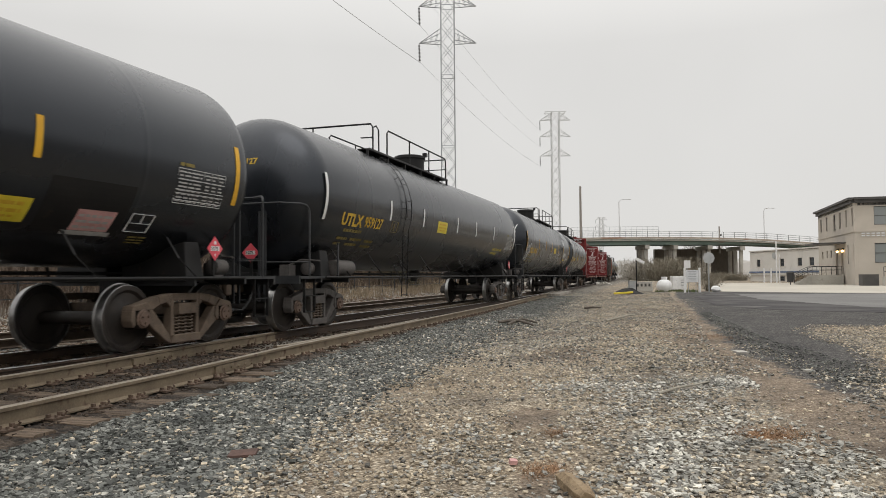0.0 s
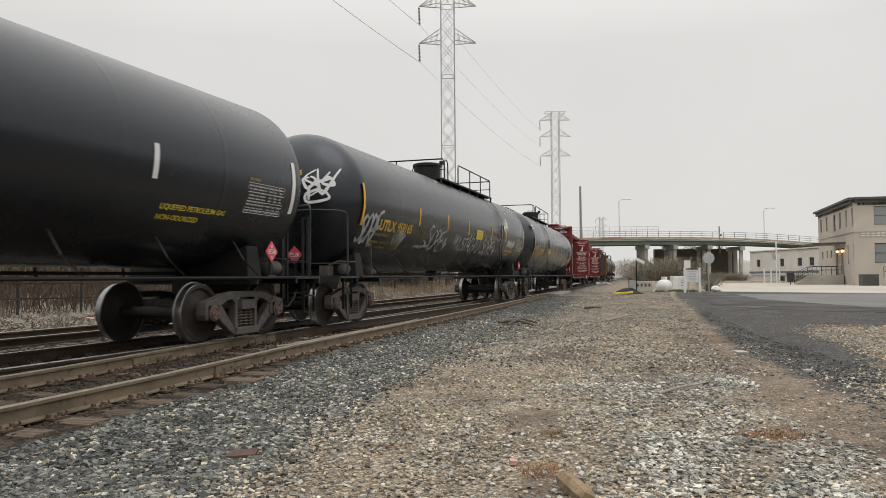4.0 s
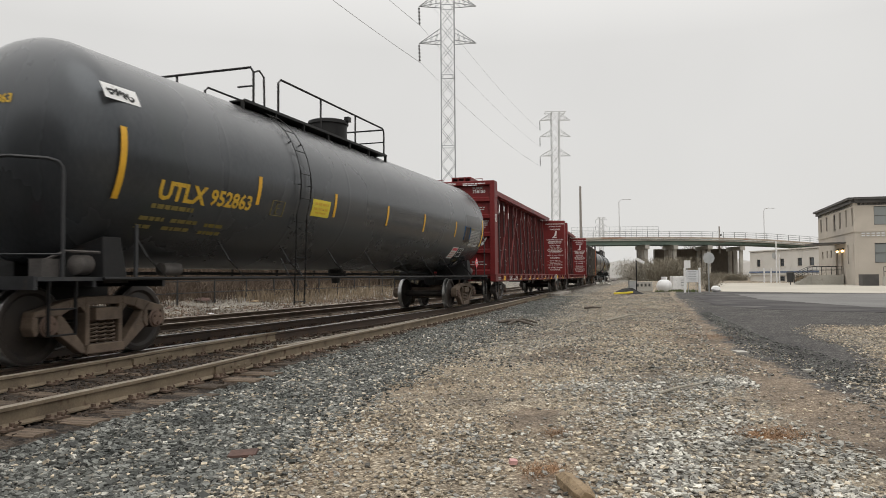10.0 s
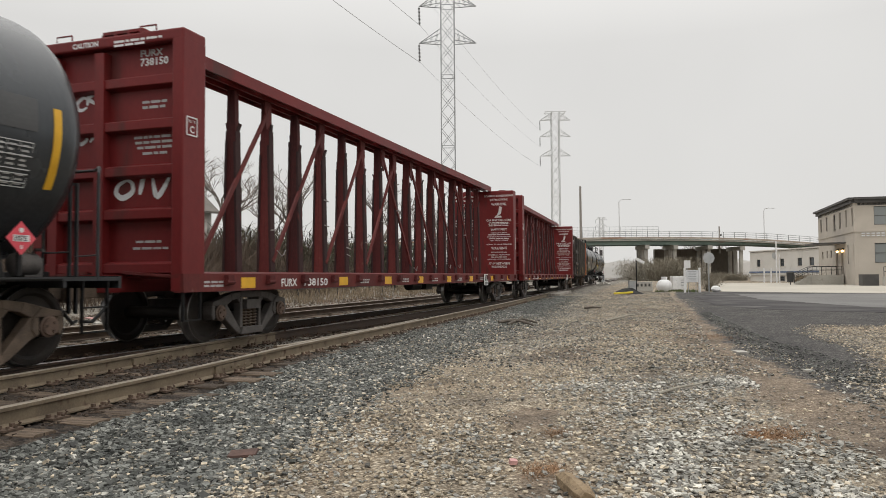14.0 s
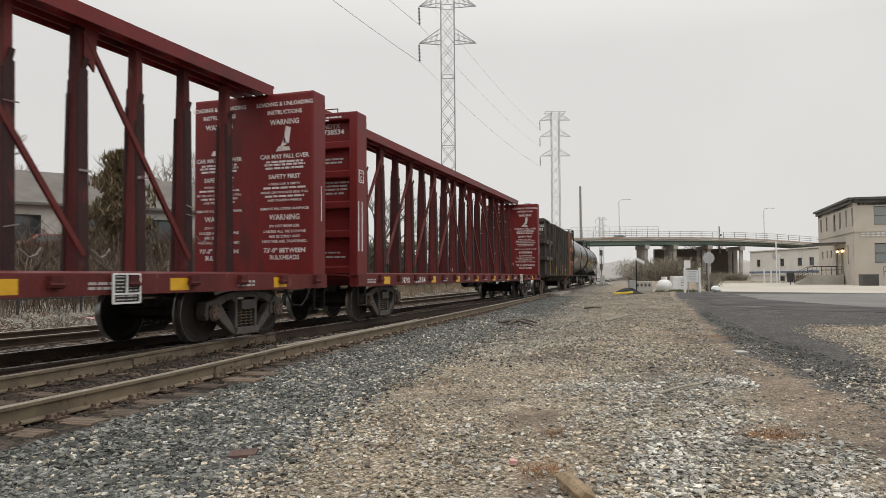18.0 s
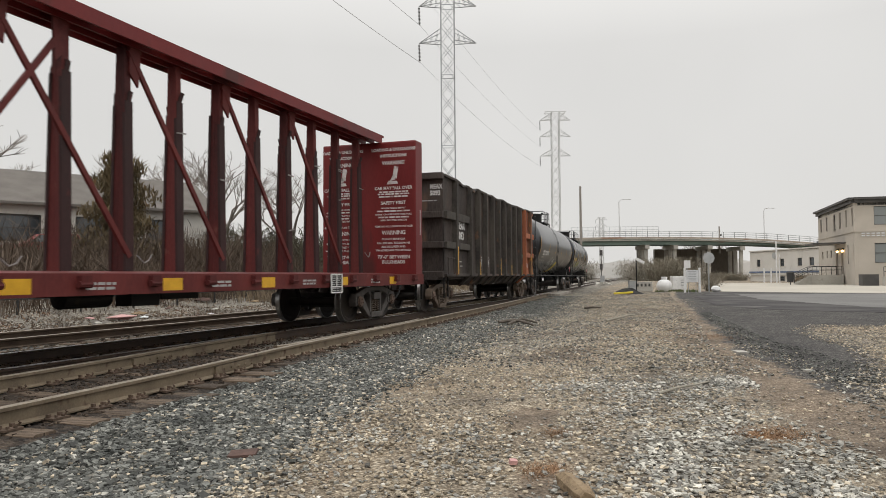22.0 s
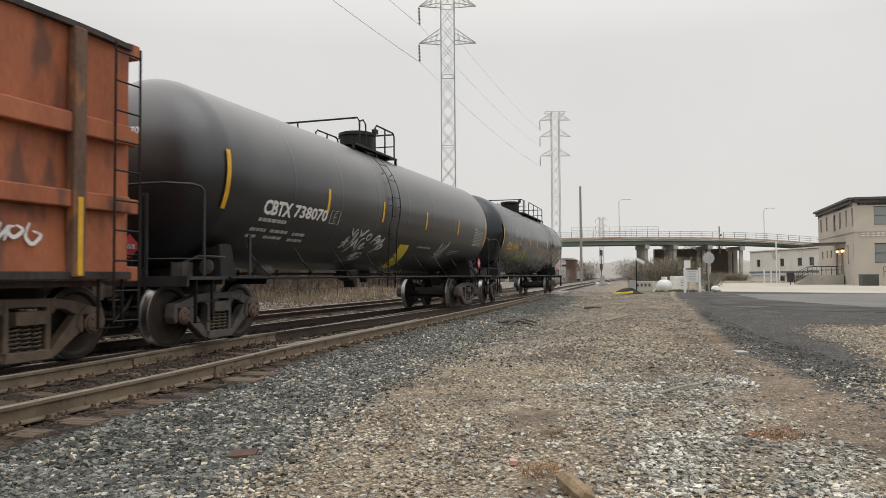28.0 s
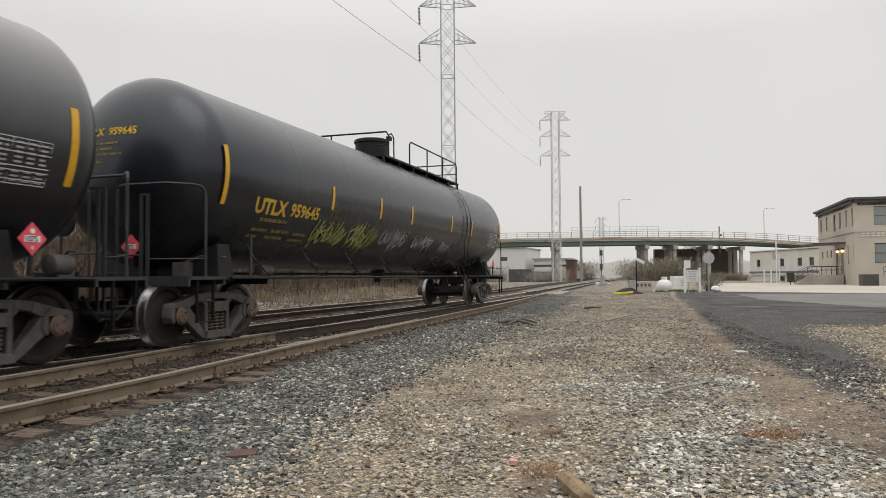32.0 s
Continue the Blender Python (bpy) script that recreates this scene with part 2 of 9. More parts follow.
TRIM_BLUE = surf("trim_blue", (0.10, 0.14, 0.22), (0.14, 0.18, 0.27), 0.6, 0, 1, 12, 0.1, 0.01)
DOOR_DARK = surf("door_dark", (0.06, 0.05, 0.045), (0.09, 0.078, 0.07), 0.5, 0, 2, 20, 0.1, 0.01)
WINDOW = glass("window_glass")
WINDOW_PALE = glass("window_glass_blind", (0.22, 0.24, 0.24), 0.2)
LAMP_GLOW = glow("lamp_glow", (1.0, 0.62, 0.22), 7.0)
SIGN_WHITE = surf("sign_white", (0.60, 0.61, 0.62), (0.72, 0.73, 0.74), 0.6, 0, 2, 30, 0.03, 0.002, (0.5, 0.5, 0.5), 0.62, 4)
SIGN_BACK = surf("sign_back_aluminium", (0.40, 0.41, 0.41), (0.50, 0.51, 0.51), 0.5, 0.3, 3, 30, 0.03, 0.002)
ROOF_GREY = surf("roof_shingle", (0.115, 0.103, 0.092), (0.165, 0.150, 0.135), 0.9, 0, 1, 18, 0.3, 0.02)
BARK = surf("bark", (0.085, 0.07, 0.055), (0.17, 0.145, 0.12), 0.9, 0, 3, 40, 0.5, 0.02, None, 0.6, 5, (3, 3, 0.6))
TWIG = surf("twig", (0.058, 0.041, 0.029), (0.138, 0.098, 0.069), 0.9, 0, 1, 20, 0.0, 0.01, rand=0.25, island=True)
NEEDLE = surf("needles", (0.075, 0.056, 0.028), (0.165, 0.12, 0.06), 0.8, 0, 1, 20, 0.0, 0.01, (0.15, 0.09, 0.04), 0.6, 2, rand=0.3, island=True)
STRAW = surf("dry_grass", (0.16, 0.12, 0.08), (0.31, 0.245, 0.165), 0.9, 0, 0.6, 8, 0.0, 0.01, rand=0.3, island=True)
# mist put into the colour: far brush is made paler
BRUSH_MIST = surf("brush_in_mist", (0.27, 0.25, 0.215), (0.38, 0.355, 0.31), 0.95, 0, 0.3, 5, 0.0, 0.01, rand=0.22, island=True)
BRUSH = surf("brush_olive", (0.15, 0.132, 0.098), (0.25, 0.222, 0.172), 0.95, 0, 0.3, 5, 0.0, 0.01, rand=0.25, island=True)
FENCE_BLACK = surf("fence_black", (0.02, 0.02, 0.021), (0.035, 0.035, 0.036), 0.5, 0, 3, 30, 0.03, 0.002)
CAR_PAINT_RED = surf("car_paint_red", (0.22, 0.035, 0.030), (0.27, 0.05, 0.042), 0.3, 0, 2, 20, 0.0, 0.002)
SILVER_PAINT = surf("car_paint_silver", (0.45, 0.46, 0.47), (0.52, 0.53, 0.54), 0.3, 0.3, 2, 20, 0.0, 0.002)
RUBBER = surf("rubber", (0.015, 0.015, 0.015), (0.03, 0.03, 0.03), 0.85, 0, 3, 30, 0.1, 0.004)
WOOD_SCRAP = surf("scrap_wood", (0.17, 0.115, 0.065), (0.33, 0.245, 0.15), 0.85, 0, 3, 40, 0.5, 0.01, (0.10, 0.065, 0.04), 0.6, 8, (8, 1, 8))
STICK_GREY = surf("stick_grey", (0.22, 0.20, 0.16), (0.36, 0.335, 0.28), 0.85, 0, 3, 40, 0.4, 0.01)
RUSTY_PLATE = surf("rusty_plate", (0.075, 0.045, 0.038), (0.13, 0.075, 0.06), 0.85, 0, 5, 50, 0.4, 0.006)
STONE_DARK = surf("ballast_stone", (0.052, 0.055, 0.050), (0.170, 0.172, 0.156), 0.7, 0, 3, 60, 0.15, 0.004, (0.33, 0.33, 0.31), 0.66, 4.5, rand=0.8, island=True)
LEAF_DRY = surf("fallen_leaf", (0.12, 0.068, 0.039), (0.245, 0.150, 0.092), 0.9, 0, 0.8, 10, 0.0, 0.01, rand=0.35, island=True)
STONE_TAN = surf("gravel_stone", (0.29, 0.244, 0.178), (0.54, 0.468, 0.36), 0.85, 0, 3, 60, 0.15, 0.004, (0.66, 0.60, 0.50), 0.64, 4, rand=0.55, island=True)
STONE_GREY = surf("grey_gravel_stone", (0.125, 0.116, 0.103), (0.31, 0.292, 0.262), 0.85, 0, 3, 60, 0.15, 0.004, (0.40, 0.375, 0.335), 0.66, 4, rand=0.6, island=True)
STONE_LIGHT = surf("pale_chip_stone", (0.185, 0.182, 0.164), (0.47, 0.452, 0.402), 0.8, 0, 3, 60, 0.15, 0.004, (0.66, 0.635, 0.57), 0.64, 4, rand=0.65, island=True)


# ---------- mesh helpers ----------
class Shape:
    """Gathers solid pieces into one mesh."""

    def __init__(self):
        self.v, self.f = [], []

    def add(self, verts, faces):
        o = len(self.v)
        self.v.extend(tuple(p) for p in verts)
        self.f.extend(tuple(i + o for i in q) for q in faces)
        return self

    def box(self, c, size, turn=None):
        x, y, z = (k / 2 for k in size)
        pts = [Vector((sx * x, sy * y, sz * z)) for sx in (-1, 1) for sy in (-1, 1) for sz in (-1, 1)]
        if turn:
            pts = [turn @ p for p in pts]
        c = Vector(c)
        return self.add([p + c for p in pts], [(0, 1, 3, 2), (4, 6, 7, 5), (0, 4, 5, 1), (2, 3, 7, 6), (0, 2, 6, 4), (1, 5, 7, 3)])

    def span(self, lo, hi):
        return self.box([(a + b) / 2 for a, b in zip(lo, hi)], [abs(b - a) for a, b in zip(lo, hi)])

    def beam(self, p, q, w, h, up=(0, 0, 1)):
        """A bar of w by h from p to q."""
        p, q = Vector(p), Vector(q)
        d = (q - p).normalized()
        u = Vector(up)
        if abs(d.dot(u)) > 0.97:
            u = Vector((0, 1, 0)) if abs(d.y) < 0.9 else Vector((1, 0, 0))
        side = d.cross(u).normalized()
        top = side.cross(d).normalized()
        pts = [e + side * (sx * w / 2) + top * (sz * h / 2) for e in (p, q) for sx, sz in ((-1, -1), (1, -1), (1, 1), (-1, 1))]
        return self.add(pts, [(0, 1, 2, 3), (7, 6, 5, 4), (0, 4, 5, 1), (1, 5, 6, 2), (2, 6, 7, 3), (3, 7, 4, 0)])

    def tube(self, pts, r, n=8, r1=None):
        """A round bar along the points, tapering to r1."""
        pts = [Vector(p) for p in pts]
        ring = []
        for i, p in enumerate(pts):
            d = (pts[min(i + 1, len(pts) - 1)] - pts[max(i - 1, 0)]).normalized()
            u = Vector((0, 0, 1)) if abs(d.z) < 0.95 else Vector((1, 0, 0))
            a = d.cross(u).normalized()
            b = a.cross(d)
            rr = r if r1 is None else r + (r1 - r) * i / (len(pts) - 1)
            ring.append([p + (a * math.cos(2 * math.pi * k / n) + b * math.sin(2 * math.pi * k / n)) * rr for k in range(n)])
        faces = [(i * n + k, i * n + (k + 1) % n, (i + 1) * n + (k + 1) % n, (i + 1) * n + k) for i in range(len(pts) - 1) for k in range(n)]
        faces += [tuple(range(n - 1, -1, -1)), tuple((len(pts) - 1) * n + k for k in range(n))]
        return self.add([q for g in ring for q in g], faces)

    def lathe(self, prof, origin, axis, n=32):
        """prof: (distance along the axis, radius)."""
        axis, origin = Vector(axis).normalized(), Vector(origin)
        u = Vector((0, 0, 1)) if abs(axis.z) < 0.9 else Vector((1, 0, 0))
        a = axis.cross(u).normalized()
        b = axis.cross(a)
        pts = [origin + axis * d + (a * math.cos(2 * math.pi * k / n) + b * math.sin(2 * math.pi * k / n)) * r for d, r in prof for k in range(n)]
        faces = [(i * n + k, i * n + (k + 1) % n, (i + 1) * n + (k + 1) % n, (i + 1) * n + k) for i in range(len(prof) - 1) for k in range(n)]
        faces += [tuple(range(n - 1, -1, -1)), tuple((len(prof) - 1) * n + k for k in range(n))]
        return self.add(pts, faces)

    def prism(self, poly, x0, x1):
        """A y-z outline pushed out along x."""
        n = len(poly)
        pts = [(x, y, z) for x in (x0, x1) for y, z in poly]
        return self.add(pts, [tuple(range(n - 1, -1, -1)), tuple(range(n, 2 * n))] + [(i, (i + 1) % n, n + (i + 1) % n, n + i) for i in range(n)])

    def mesh(self, name, material, smooth=False):
        me = bpy.data.meshes.new(name)
        me.from_pydata(self.v, [], self.f)
        bm = bmesh.new()
        bm.from_mesh(me)
        bmesh.ops.recalc_face_normals(bm, faces=bm.faces[:])
        bm.to_mesh(me)
        bm.free()
        me.materials.append(material)
        if smooth:
            me.polygons.foreach_set("use_smooth", [True] * len(me.polygons))
            me.set_sharp_from_angle(angle=radians(35))
        return me


def part(name, shape, material, parent, label="", smooth=False, bevel=0.0, at=None):
    """One mesh object under a thing or a part."""
    ob = new(name, shape if isinstance(shape, bpy.types.Mesh) else shape.mesh(name, material, smooth))
    ob.parent = parent
    if at is not None:
        ob.matrix_basis = at
    if bevel:
        md = ob.modifiers.new("bevel", "BEVEL")
        md.width, md.segments, md.limit_method = bevel, 2, "ANGLE"
    if label:
        tagged(ob, label)
    return ob


def thing(name, label, category, at=None, group="", kind=""):
    ob = tagged(new(name), label, category, group, kind)
    ob.empty_display_size = 0.2
    if at is not None:
        ob.matrix_basis = at
    return ob


def text_mesh(body, size, wide=1.0, bold=0.0):
    """Letters as flat outlines: points across and up, and faces."""
    cu = bpy.data.curves.new("letters", "FONT")
    cu.body, cu.size, cu.resolution_u, cu.offset = body, size, 2, bold
    ob = bpy.data.objects.new("letters", cu)
    me = bpy.data.meshes.new_from_object(ob)
    pts = [(v.co.x * wide, v.co.y) for v in me.vertices]
    faces = [tuple(p.vertices) for p in me.polygons]
    bpy.data.objects.remove(ob)
    bpy.data.meshes.remove(me)
    bpy.data.curves.remove(cu)
    return pts, faces


# ---------- wheels and trucks ----------
MOVERS = []        # (thing, station of its front end at the start, length, truck offset)
WHEELSETS = []
WHEEL_R, GAUGE, WHEELBASE = 0.485, 1.58, 1.87


def make_wheelset_mesh(rusty):
    me_shape = Shape()
    for sgn in (-1, 1):
        prof = [(0.085, 0.10), (0.085, 0.15), (0.10, 0.16), (0.05, 0.24), (0.04, 0.35), (0.075, 0.385), (0.075, 0.45), (0.07, 0.457),
                (-0.03, 0.462), (-0.045, 0.470), (-0.05, 0.485), (-0.066, 0.485), (-0.07, 0.46), (-0.07, 0.385), (-0.03, 0.35), (-0.03, 0.24), (-0.06, 0.16), (-0.06, 0.09)]
        me_shape.lathe([(d, r * WHEEL_R / 0.457) for d, r in prof], (sgn * GAUGE / 2, 0, 0), (sgn, 0, 0), 40)
    me_shape.lathe([(-1.12, 0.078), (-0.85, 0.088), (-0.6, 0.10), (0.6, 0.10), (0.85, 0.088), (1.12, 0.078)], (0, 0, 0), (1, 0, 0), 16)
    for sgn in (-1, 1):
        me_shape.lathe([(0, 0.135), (0.12, 0.135), (0.13, 0.112), (0.155, 0.105), (0.16, 0.03)], (sgn * 1.03, 0, 0), (sgn, 0, 0), 20)
        for k in range(3):
            a = 2 * math.pi * k / 3 + 0.5
            me_shape.lathe([(0, 0.02), (0.02, 0.02)], (sgn * 1.188, 0.065 * math.cos(a), 0.06 * math.sin(a)), (sgn, 0, 0), 6)
    me = me_shape.mesh("wheelset", rusty, True)
    me.materials.append(TREAD)
    me.materials.append(CAP_RUST)
    for p in me.polygons:
        c = p.center
        r = math.hypot(c.y, c.z)
        if 0.452 * WHEEL_R / 0.457 < r and 0.69 < abs(c.x) < 0.88:
            p.material_index = 1
        elif abs(c.x) > 1.10:
            p.material_index = 2
    return me


def make_side_frame_mesh(material):
    """Cast side frame in the plane of the wheels: arched top member, slim raking legs, spring seat, pedestals; windows left open."""
    sh = Shape()
    z0, a = WHEEL_R, WHEELBASE / 2
    x0, x1 = -0.075, 0.075
    sh.prism([(-0.32, z0 + 0.235), (0.32, z0 + 0.235), (0.32, z0 + 0.345), (-0.32, z0 + 0.345)], x0, x1)
    for s in (-1, 1):
        def f(poly):
            return [(s * y, z0 + z) for y, z in poly][::s]
        sh.prism(f([(0.32, 0.235), (0.56, 0.185), (0.60, 0.31), (0.32, 0.345)]), x0, x1)
        sh.prism(f([(0.56, 0.185), (0.74, 0.105), (a + 0.08, 0.125), (a + 0.10, 0.20), (0.60, 0.31)]), x0, x1)
        # pedestal roof and its two jaws round the bearing
        sh.prism(f([(a - 0.22, 0.115), (a + 0.21, 0.115), (a + 0.18, 0.185), (a - 0.10, 0.235)]), x0 * 1.3, x1 * 1.3)
        sh.prism(f([(a + 0.135, 0.12), (a + 0.125, -0.08), (a + 0.18, -0.12), (a + 0.225, -0.02), (a + 0.21, 0.12)]), x0 * 1.3, x1 * 1.3)
        sh.prism(f([(a - 0.215, 0.12), (a - 0.23, -0.03), (a - 0.165, -0.12), (a - 0.125, -0.08), (a - 0.135, 0.12)]), x0 * 1.3, x1 * 1.3)
        # raking leg down to the spring seat, and the column beside the bolster
        sh.prism(f([(0.30, -0.395), (0.40, -0.375), (a - 0.155, -0.10), (a - 0.16, 0.12), (a - 0.235, 0.12), (0.345, -0.275)]), x0, x1)
        sh.prism(f([(0.245, -0.29), (0.33, -0.29), (0.32, 0.25), (0.255, 0.25)]), x0, x1)
        sh.prism(f([(0.32, 0.13), (0.42, 0.215), (0.32, 0.245)]), x0, x1)
    sh.prism([(-0.34, z0 - 0.40), (0.34, z0 - 0.40), (0.30, z0 - 0.275), (-0.30, z0 - 0.275)], x0 * 1.5, x1 * 1.5)
    return sh.mesh("side_frame", material, False)


def make_spring_mesh():
    sh = Shape()
    for cy in (-0.15, 0.0, 0.15):
        pts = []
        for i in range(73):
            a = 2 * math.pi * 6 * i / 72
            pts.append((0.065 * math.cos(a), cy + 0.065 * math.sin(a), 0.205 + 0.31 * i / 72))
        sh.tube(pts, 0.016, 5)
    return sh.mesh("spring", CAST_DIRT, True)


def make_bolster_mesh(material):
    sh = Shape()
    sh.prism([(-0.21, 0.52), (0.21, 0.52), (0.21, 0.68), (-0.21, 0.68)], -1.17, 1.17)
    sh.lathe([(0, 0.2), (0.09, 0.2)], (0, 0, 0.675), (0, 0, 1), 20)
    for s in (-1, 1):
        sh.box((0, s * 0.36, 0.38), (1.7, 0.09, 0.13))
        for w in (-GAUGE / 2, GAUGE / 2):
            sh.box((w, s * 0.42, 0.42), (0.09, 0.06, 0.26))
    return sh.mesh("truck", material, False)


TRUCK = {}


def truck(parent, y, look_name):
    if look_name not in TRUCK:
        body, wheel = {"dirty": (CAST_DIRT, WHEEL_RUST), "dark": (CAST_DARK, WHEEL_RUST)}[look_name]
        TRUCK[look_name] = (make_bolster_mesh(body), make_side_frame_mesh(body), make_wheelset_mesh(wheel), make_spring_mesh())
    bol, side, wset, spr = TRUCK[look_name]
    tr = part("truck", bol, None, parent, at=pose(0, y, 0))
    for s in (-1, 1):
        f = part("side_frame", side, None, tr, "cast steel side frame with open windows", at=pose(s * 1.04, 0, 0))
        md = f.modifiers.new("bevel", "BEVEL")
        md.width, md.segments, md.limit_method = 0.014, 2, "ANGLE"
        part("spring", spr, None, tr, "coil springs", at=pose(s * 1.04, 0, 0))
    for s in (-1, 1):
        w = part("wheelset", wset, None, tr, "rusty steel wheels on an axle with bright treads", at=pose(0, s * WHEELBASE / 2, WHEEL_R))
        WHEELSETS.append(w)


def coupler(parent, y, s, z=0.86):
    sh = Shape()
    sh.box((0, y - s * 0.42, z), (0.16, 0.75, 0.18))
    sh.prism([(y - s * 0.1, z - 0.14), (y + s * 0.06, z - 0.14), (y + s * 0.06, z + 0.14), (y - s * 0.1, z + 0.14)], -0.13, 0.10)
    sh.box((0.13, y + s * 0.03, z), (0.09, 0.20, 0.26))
    part("coupler", sh, CAST_DIRT, parent, "cast knuckle coupler", bevel=0.02)
    hose = Shape()
    hose.tube([(0.35, y - s * 0.5, z - 0.05), (0.36, y - s * 0.35, z - 0.25), (0.33, y - s * 0.15, z - 0.42), (0.25, y + s * 0.0, z - 0.40)], 0.025, 6)
    part("air_hose", hose, RUBBER, parent)


# ---------- lettering and paint on curved and flat sides ----------
def lay(points, faces, on):
    sh = Shape()
    sh.add([on(x, y) for x, y in points], faces)
    return sh


def flat_mesh(name, sh, material):
    me = bpy.data.meshes.new(name)
    me.from_pydata(sh.v, [], sh.f)
    me.materials.append(material)
    return me


def letters(parent, body, size, on, material, wide=1.0, name="lettering", bold=0.0, label="", fit=0.0):
    """fit: the width that the words fill."""
    pts, faces = text_mesh(body, size, wide, bold)
    if fit:
        k = fit / max(p[0] for p in pts)
        pts = [(x * k, y) for x, y in pts]
    sh = lay(pts, faces, on)
    ob = new(name, flat_mesh(name, sh, material))
    ob.parent = parent
    if label:
        tagged(ob, label)
    return ob


def bars(rows, on, w_seed=0):
    """Rows of plain bars that stand for small print: (x, y, width, height)."""
    rng = random.Random(w_seed)
    sh = Shape()
    for x, y, w, h in rows:
        p = x
        while p < x + w - 0.02:
            k = min(rng.uniform(0.06, 0.2), x + w - p)
            n = max(1, int(k / 0.15) + 1)
            for i in range(n):
                a, b = p + k * i / n, p + k * (i + 1) / n
                sh.add([on(a, y), on(b, y), on(b, y + h), on(a, y + h)], [(0, 1, 2, 3)])
            p += k + 0.025
    return sh


def print_rows(parent, rows, on, material, seed=0, label="rows of small stencilled print"):
    ob = new("small_print", flat_mesh("small_print", bars(rows, on, seed), material))
    ob.parent = parent
    return tagged(ob, label, kind="stuff")


def panel(parent, name, x0, x1, y0, y1, on, material, label="", slant=0.0, n=6):
    sh = Shape()
    pts = [on(x0 + (x1 - x0) * i / n + slant * j / n, y0 + (y1 - y0) * j / n) for j in range(n + 1) for i in range(n + 1)]
    faces = [(j * (n + 1) + i, j * (n + 1) + i + 1, (j + 1) * (n + 1) + i + 1, (j + 1) * (n + 1) + i) for j in range(n) for i in range(n)]
    sh.add(pts, faces)
    ob = new(name, flat_mesh(name, sh, material))
    ob.parent = parent
    return tagged(ob, label) if label else ob


LETTER_STROKES = {
    "M": [[(0, 0), (0.12, 1), (0.5, 0.35), (0.85, 1), (1, 0)]],
    "O": [[(0.55, 1), (0.1, 0.75), (0, 0.3), (0.4, 0), (0.9, 0.3), (0.85, 0.8), (0.5, 1.02)]],
    "U": [[(0, 1), (0.05, 0.25), (0.45, 0), (0.85, 0.3), (0.95, 1)]],
    "S": [[(0.95, 0.9), (0.5, 1), (0.1, 0.75), (0.75, 0.4), (0.8, 0.12), (0.35, 0), (-0.1, 0.15)]],
    "T": [[(-0.1, 0.92), (1.1, 1.05)], [(0.5, 1), (0.4, -0.05)]],
    "A": [[(0, 0), (0.5, 1.05), (0.95, 0)], [(0.1, 0.35), (1.0, 0.4)]],
    "C": [[(0.95, 0.85), (0.5, 1), (0.05, 0.6), (0.15, 0.1), (0.55, 0), (0.95, 0.2)]],
    "H": [[(0.05, 1), (0, 0)], [(0, 0.5), (0.95, 0.55)], [(0.95, 1.05), (0.85, -0.1)]],
    "I": [[(0.5, 1), (0.42, 0)]],
    "R": [[(0, -0.05), (0.1, 1), (0.75, 0.85), (0.6, 0.5), (0.1, 0.45), (1.0, -0.12)]],
    "E": [[(1.0, 1.1), (0.1, 0.95), (0, 0.5), (0.05, 0), (1.0, -0.05)], [(0.05, 0.5), (0.85, 0.6)]],
    "K": [[(0.05, 1), (0, 0)], [(0.9, 1.05), (0.1, 0.5), (1.0, -0.05)]],
    "V": [[(0, 1), (0.4, 0), (0.95, 1.05)]],
    "*": [[(0.5, 0.85), (0.45, -0.1)], [(0, 0.45), (1, 0.35)], [(0.1, 0.75), (0.9, 0.0)]],
    ">": [[(-0.6, 0.0), (-0.45, 0.35), (0.2, 0.3), (0.9, 0.55)], [(0.3, 1.0), (0.9, 0.55), (0.2, 0.15)]],
}


def smooth_line(pts, k=4):
    """Rounds a line through its points."""
    out = []
    for i in range(len(pts) - 1):
        p0, p1, p2, p3 = pts[max(i - 1, 0)], pts[i], pts[i + 1], pts[min(i + 2, len(pts) - 1)]
        for j in range(k):
            u = j / k
            out.append(tuple(0.5 * (2 * b + (c - a) * u + (2 * a - 5 * b + 4 * c - d) * u * u + (3 * b - a - 3 * c + d) * u ** 3) for a, b, c, d in zip(p0, p1, p2, p3)))
    return out + [pts[-1]]


def spray(parent, lines, on, material, width, label):
    """Sprayed ribbons on a surface, thin at their ends."""
    sh = Shape()
    for pts in lines:
        o = len(sh.v)
        for i, (x, y) in enumerate(pts):
            p, q = pts[max(i - 1, 0)], pts[min(i + 1, len(pts) - 1)]
            d = Vector((q[0] - p[0], q[1] - p[1]))
            nrm = Vector((-d.y, d.x)).normalized() if d.length > 1e-6 else Vector((0, 1))
            hw = width * 0.5 * (0.45 + 0.75 * math.sin(math.pi * (i + 0.5) / len(pts)))
            sh.v.append(tuple(on(x + nrm.x * hw, y + nrm.y * hw)))
            sh.v.append(tuple(on(x - nrm.x * hw, y - nrm.y * hw)))
            if i:
                sh.f.append((o + 2 * i - 2, o + 2 * i - 1, o + 2 * i + 1, o + 2 * i))
    ob = new("graffiti", flat_mesh("graffiti", sh, material))
    ob.parent = parent
    return tagged(ob, label)


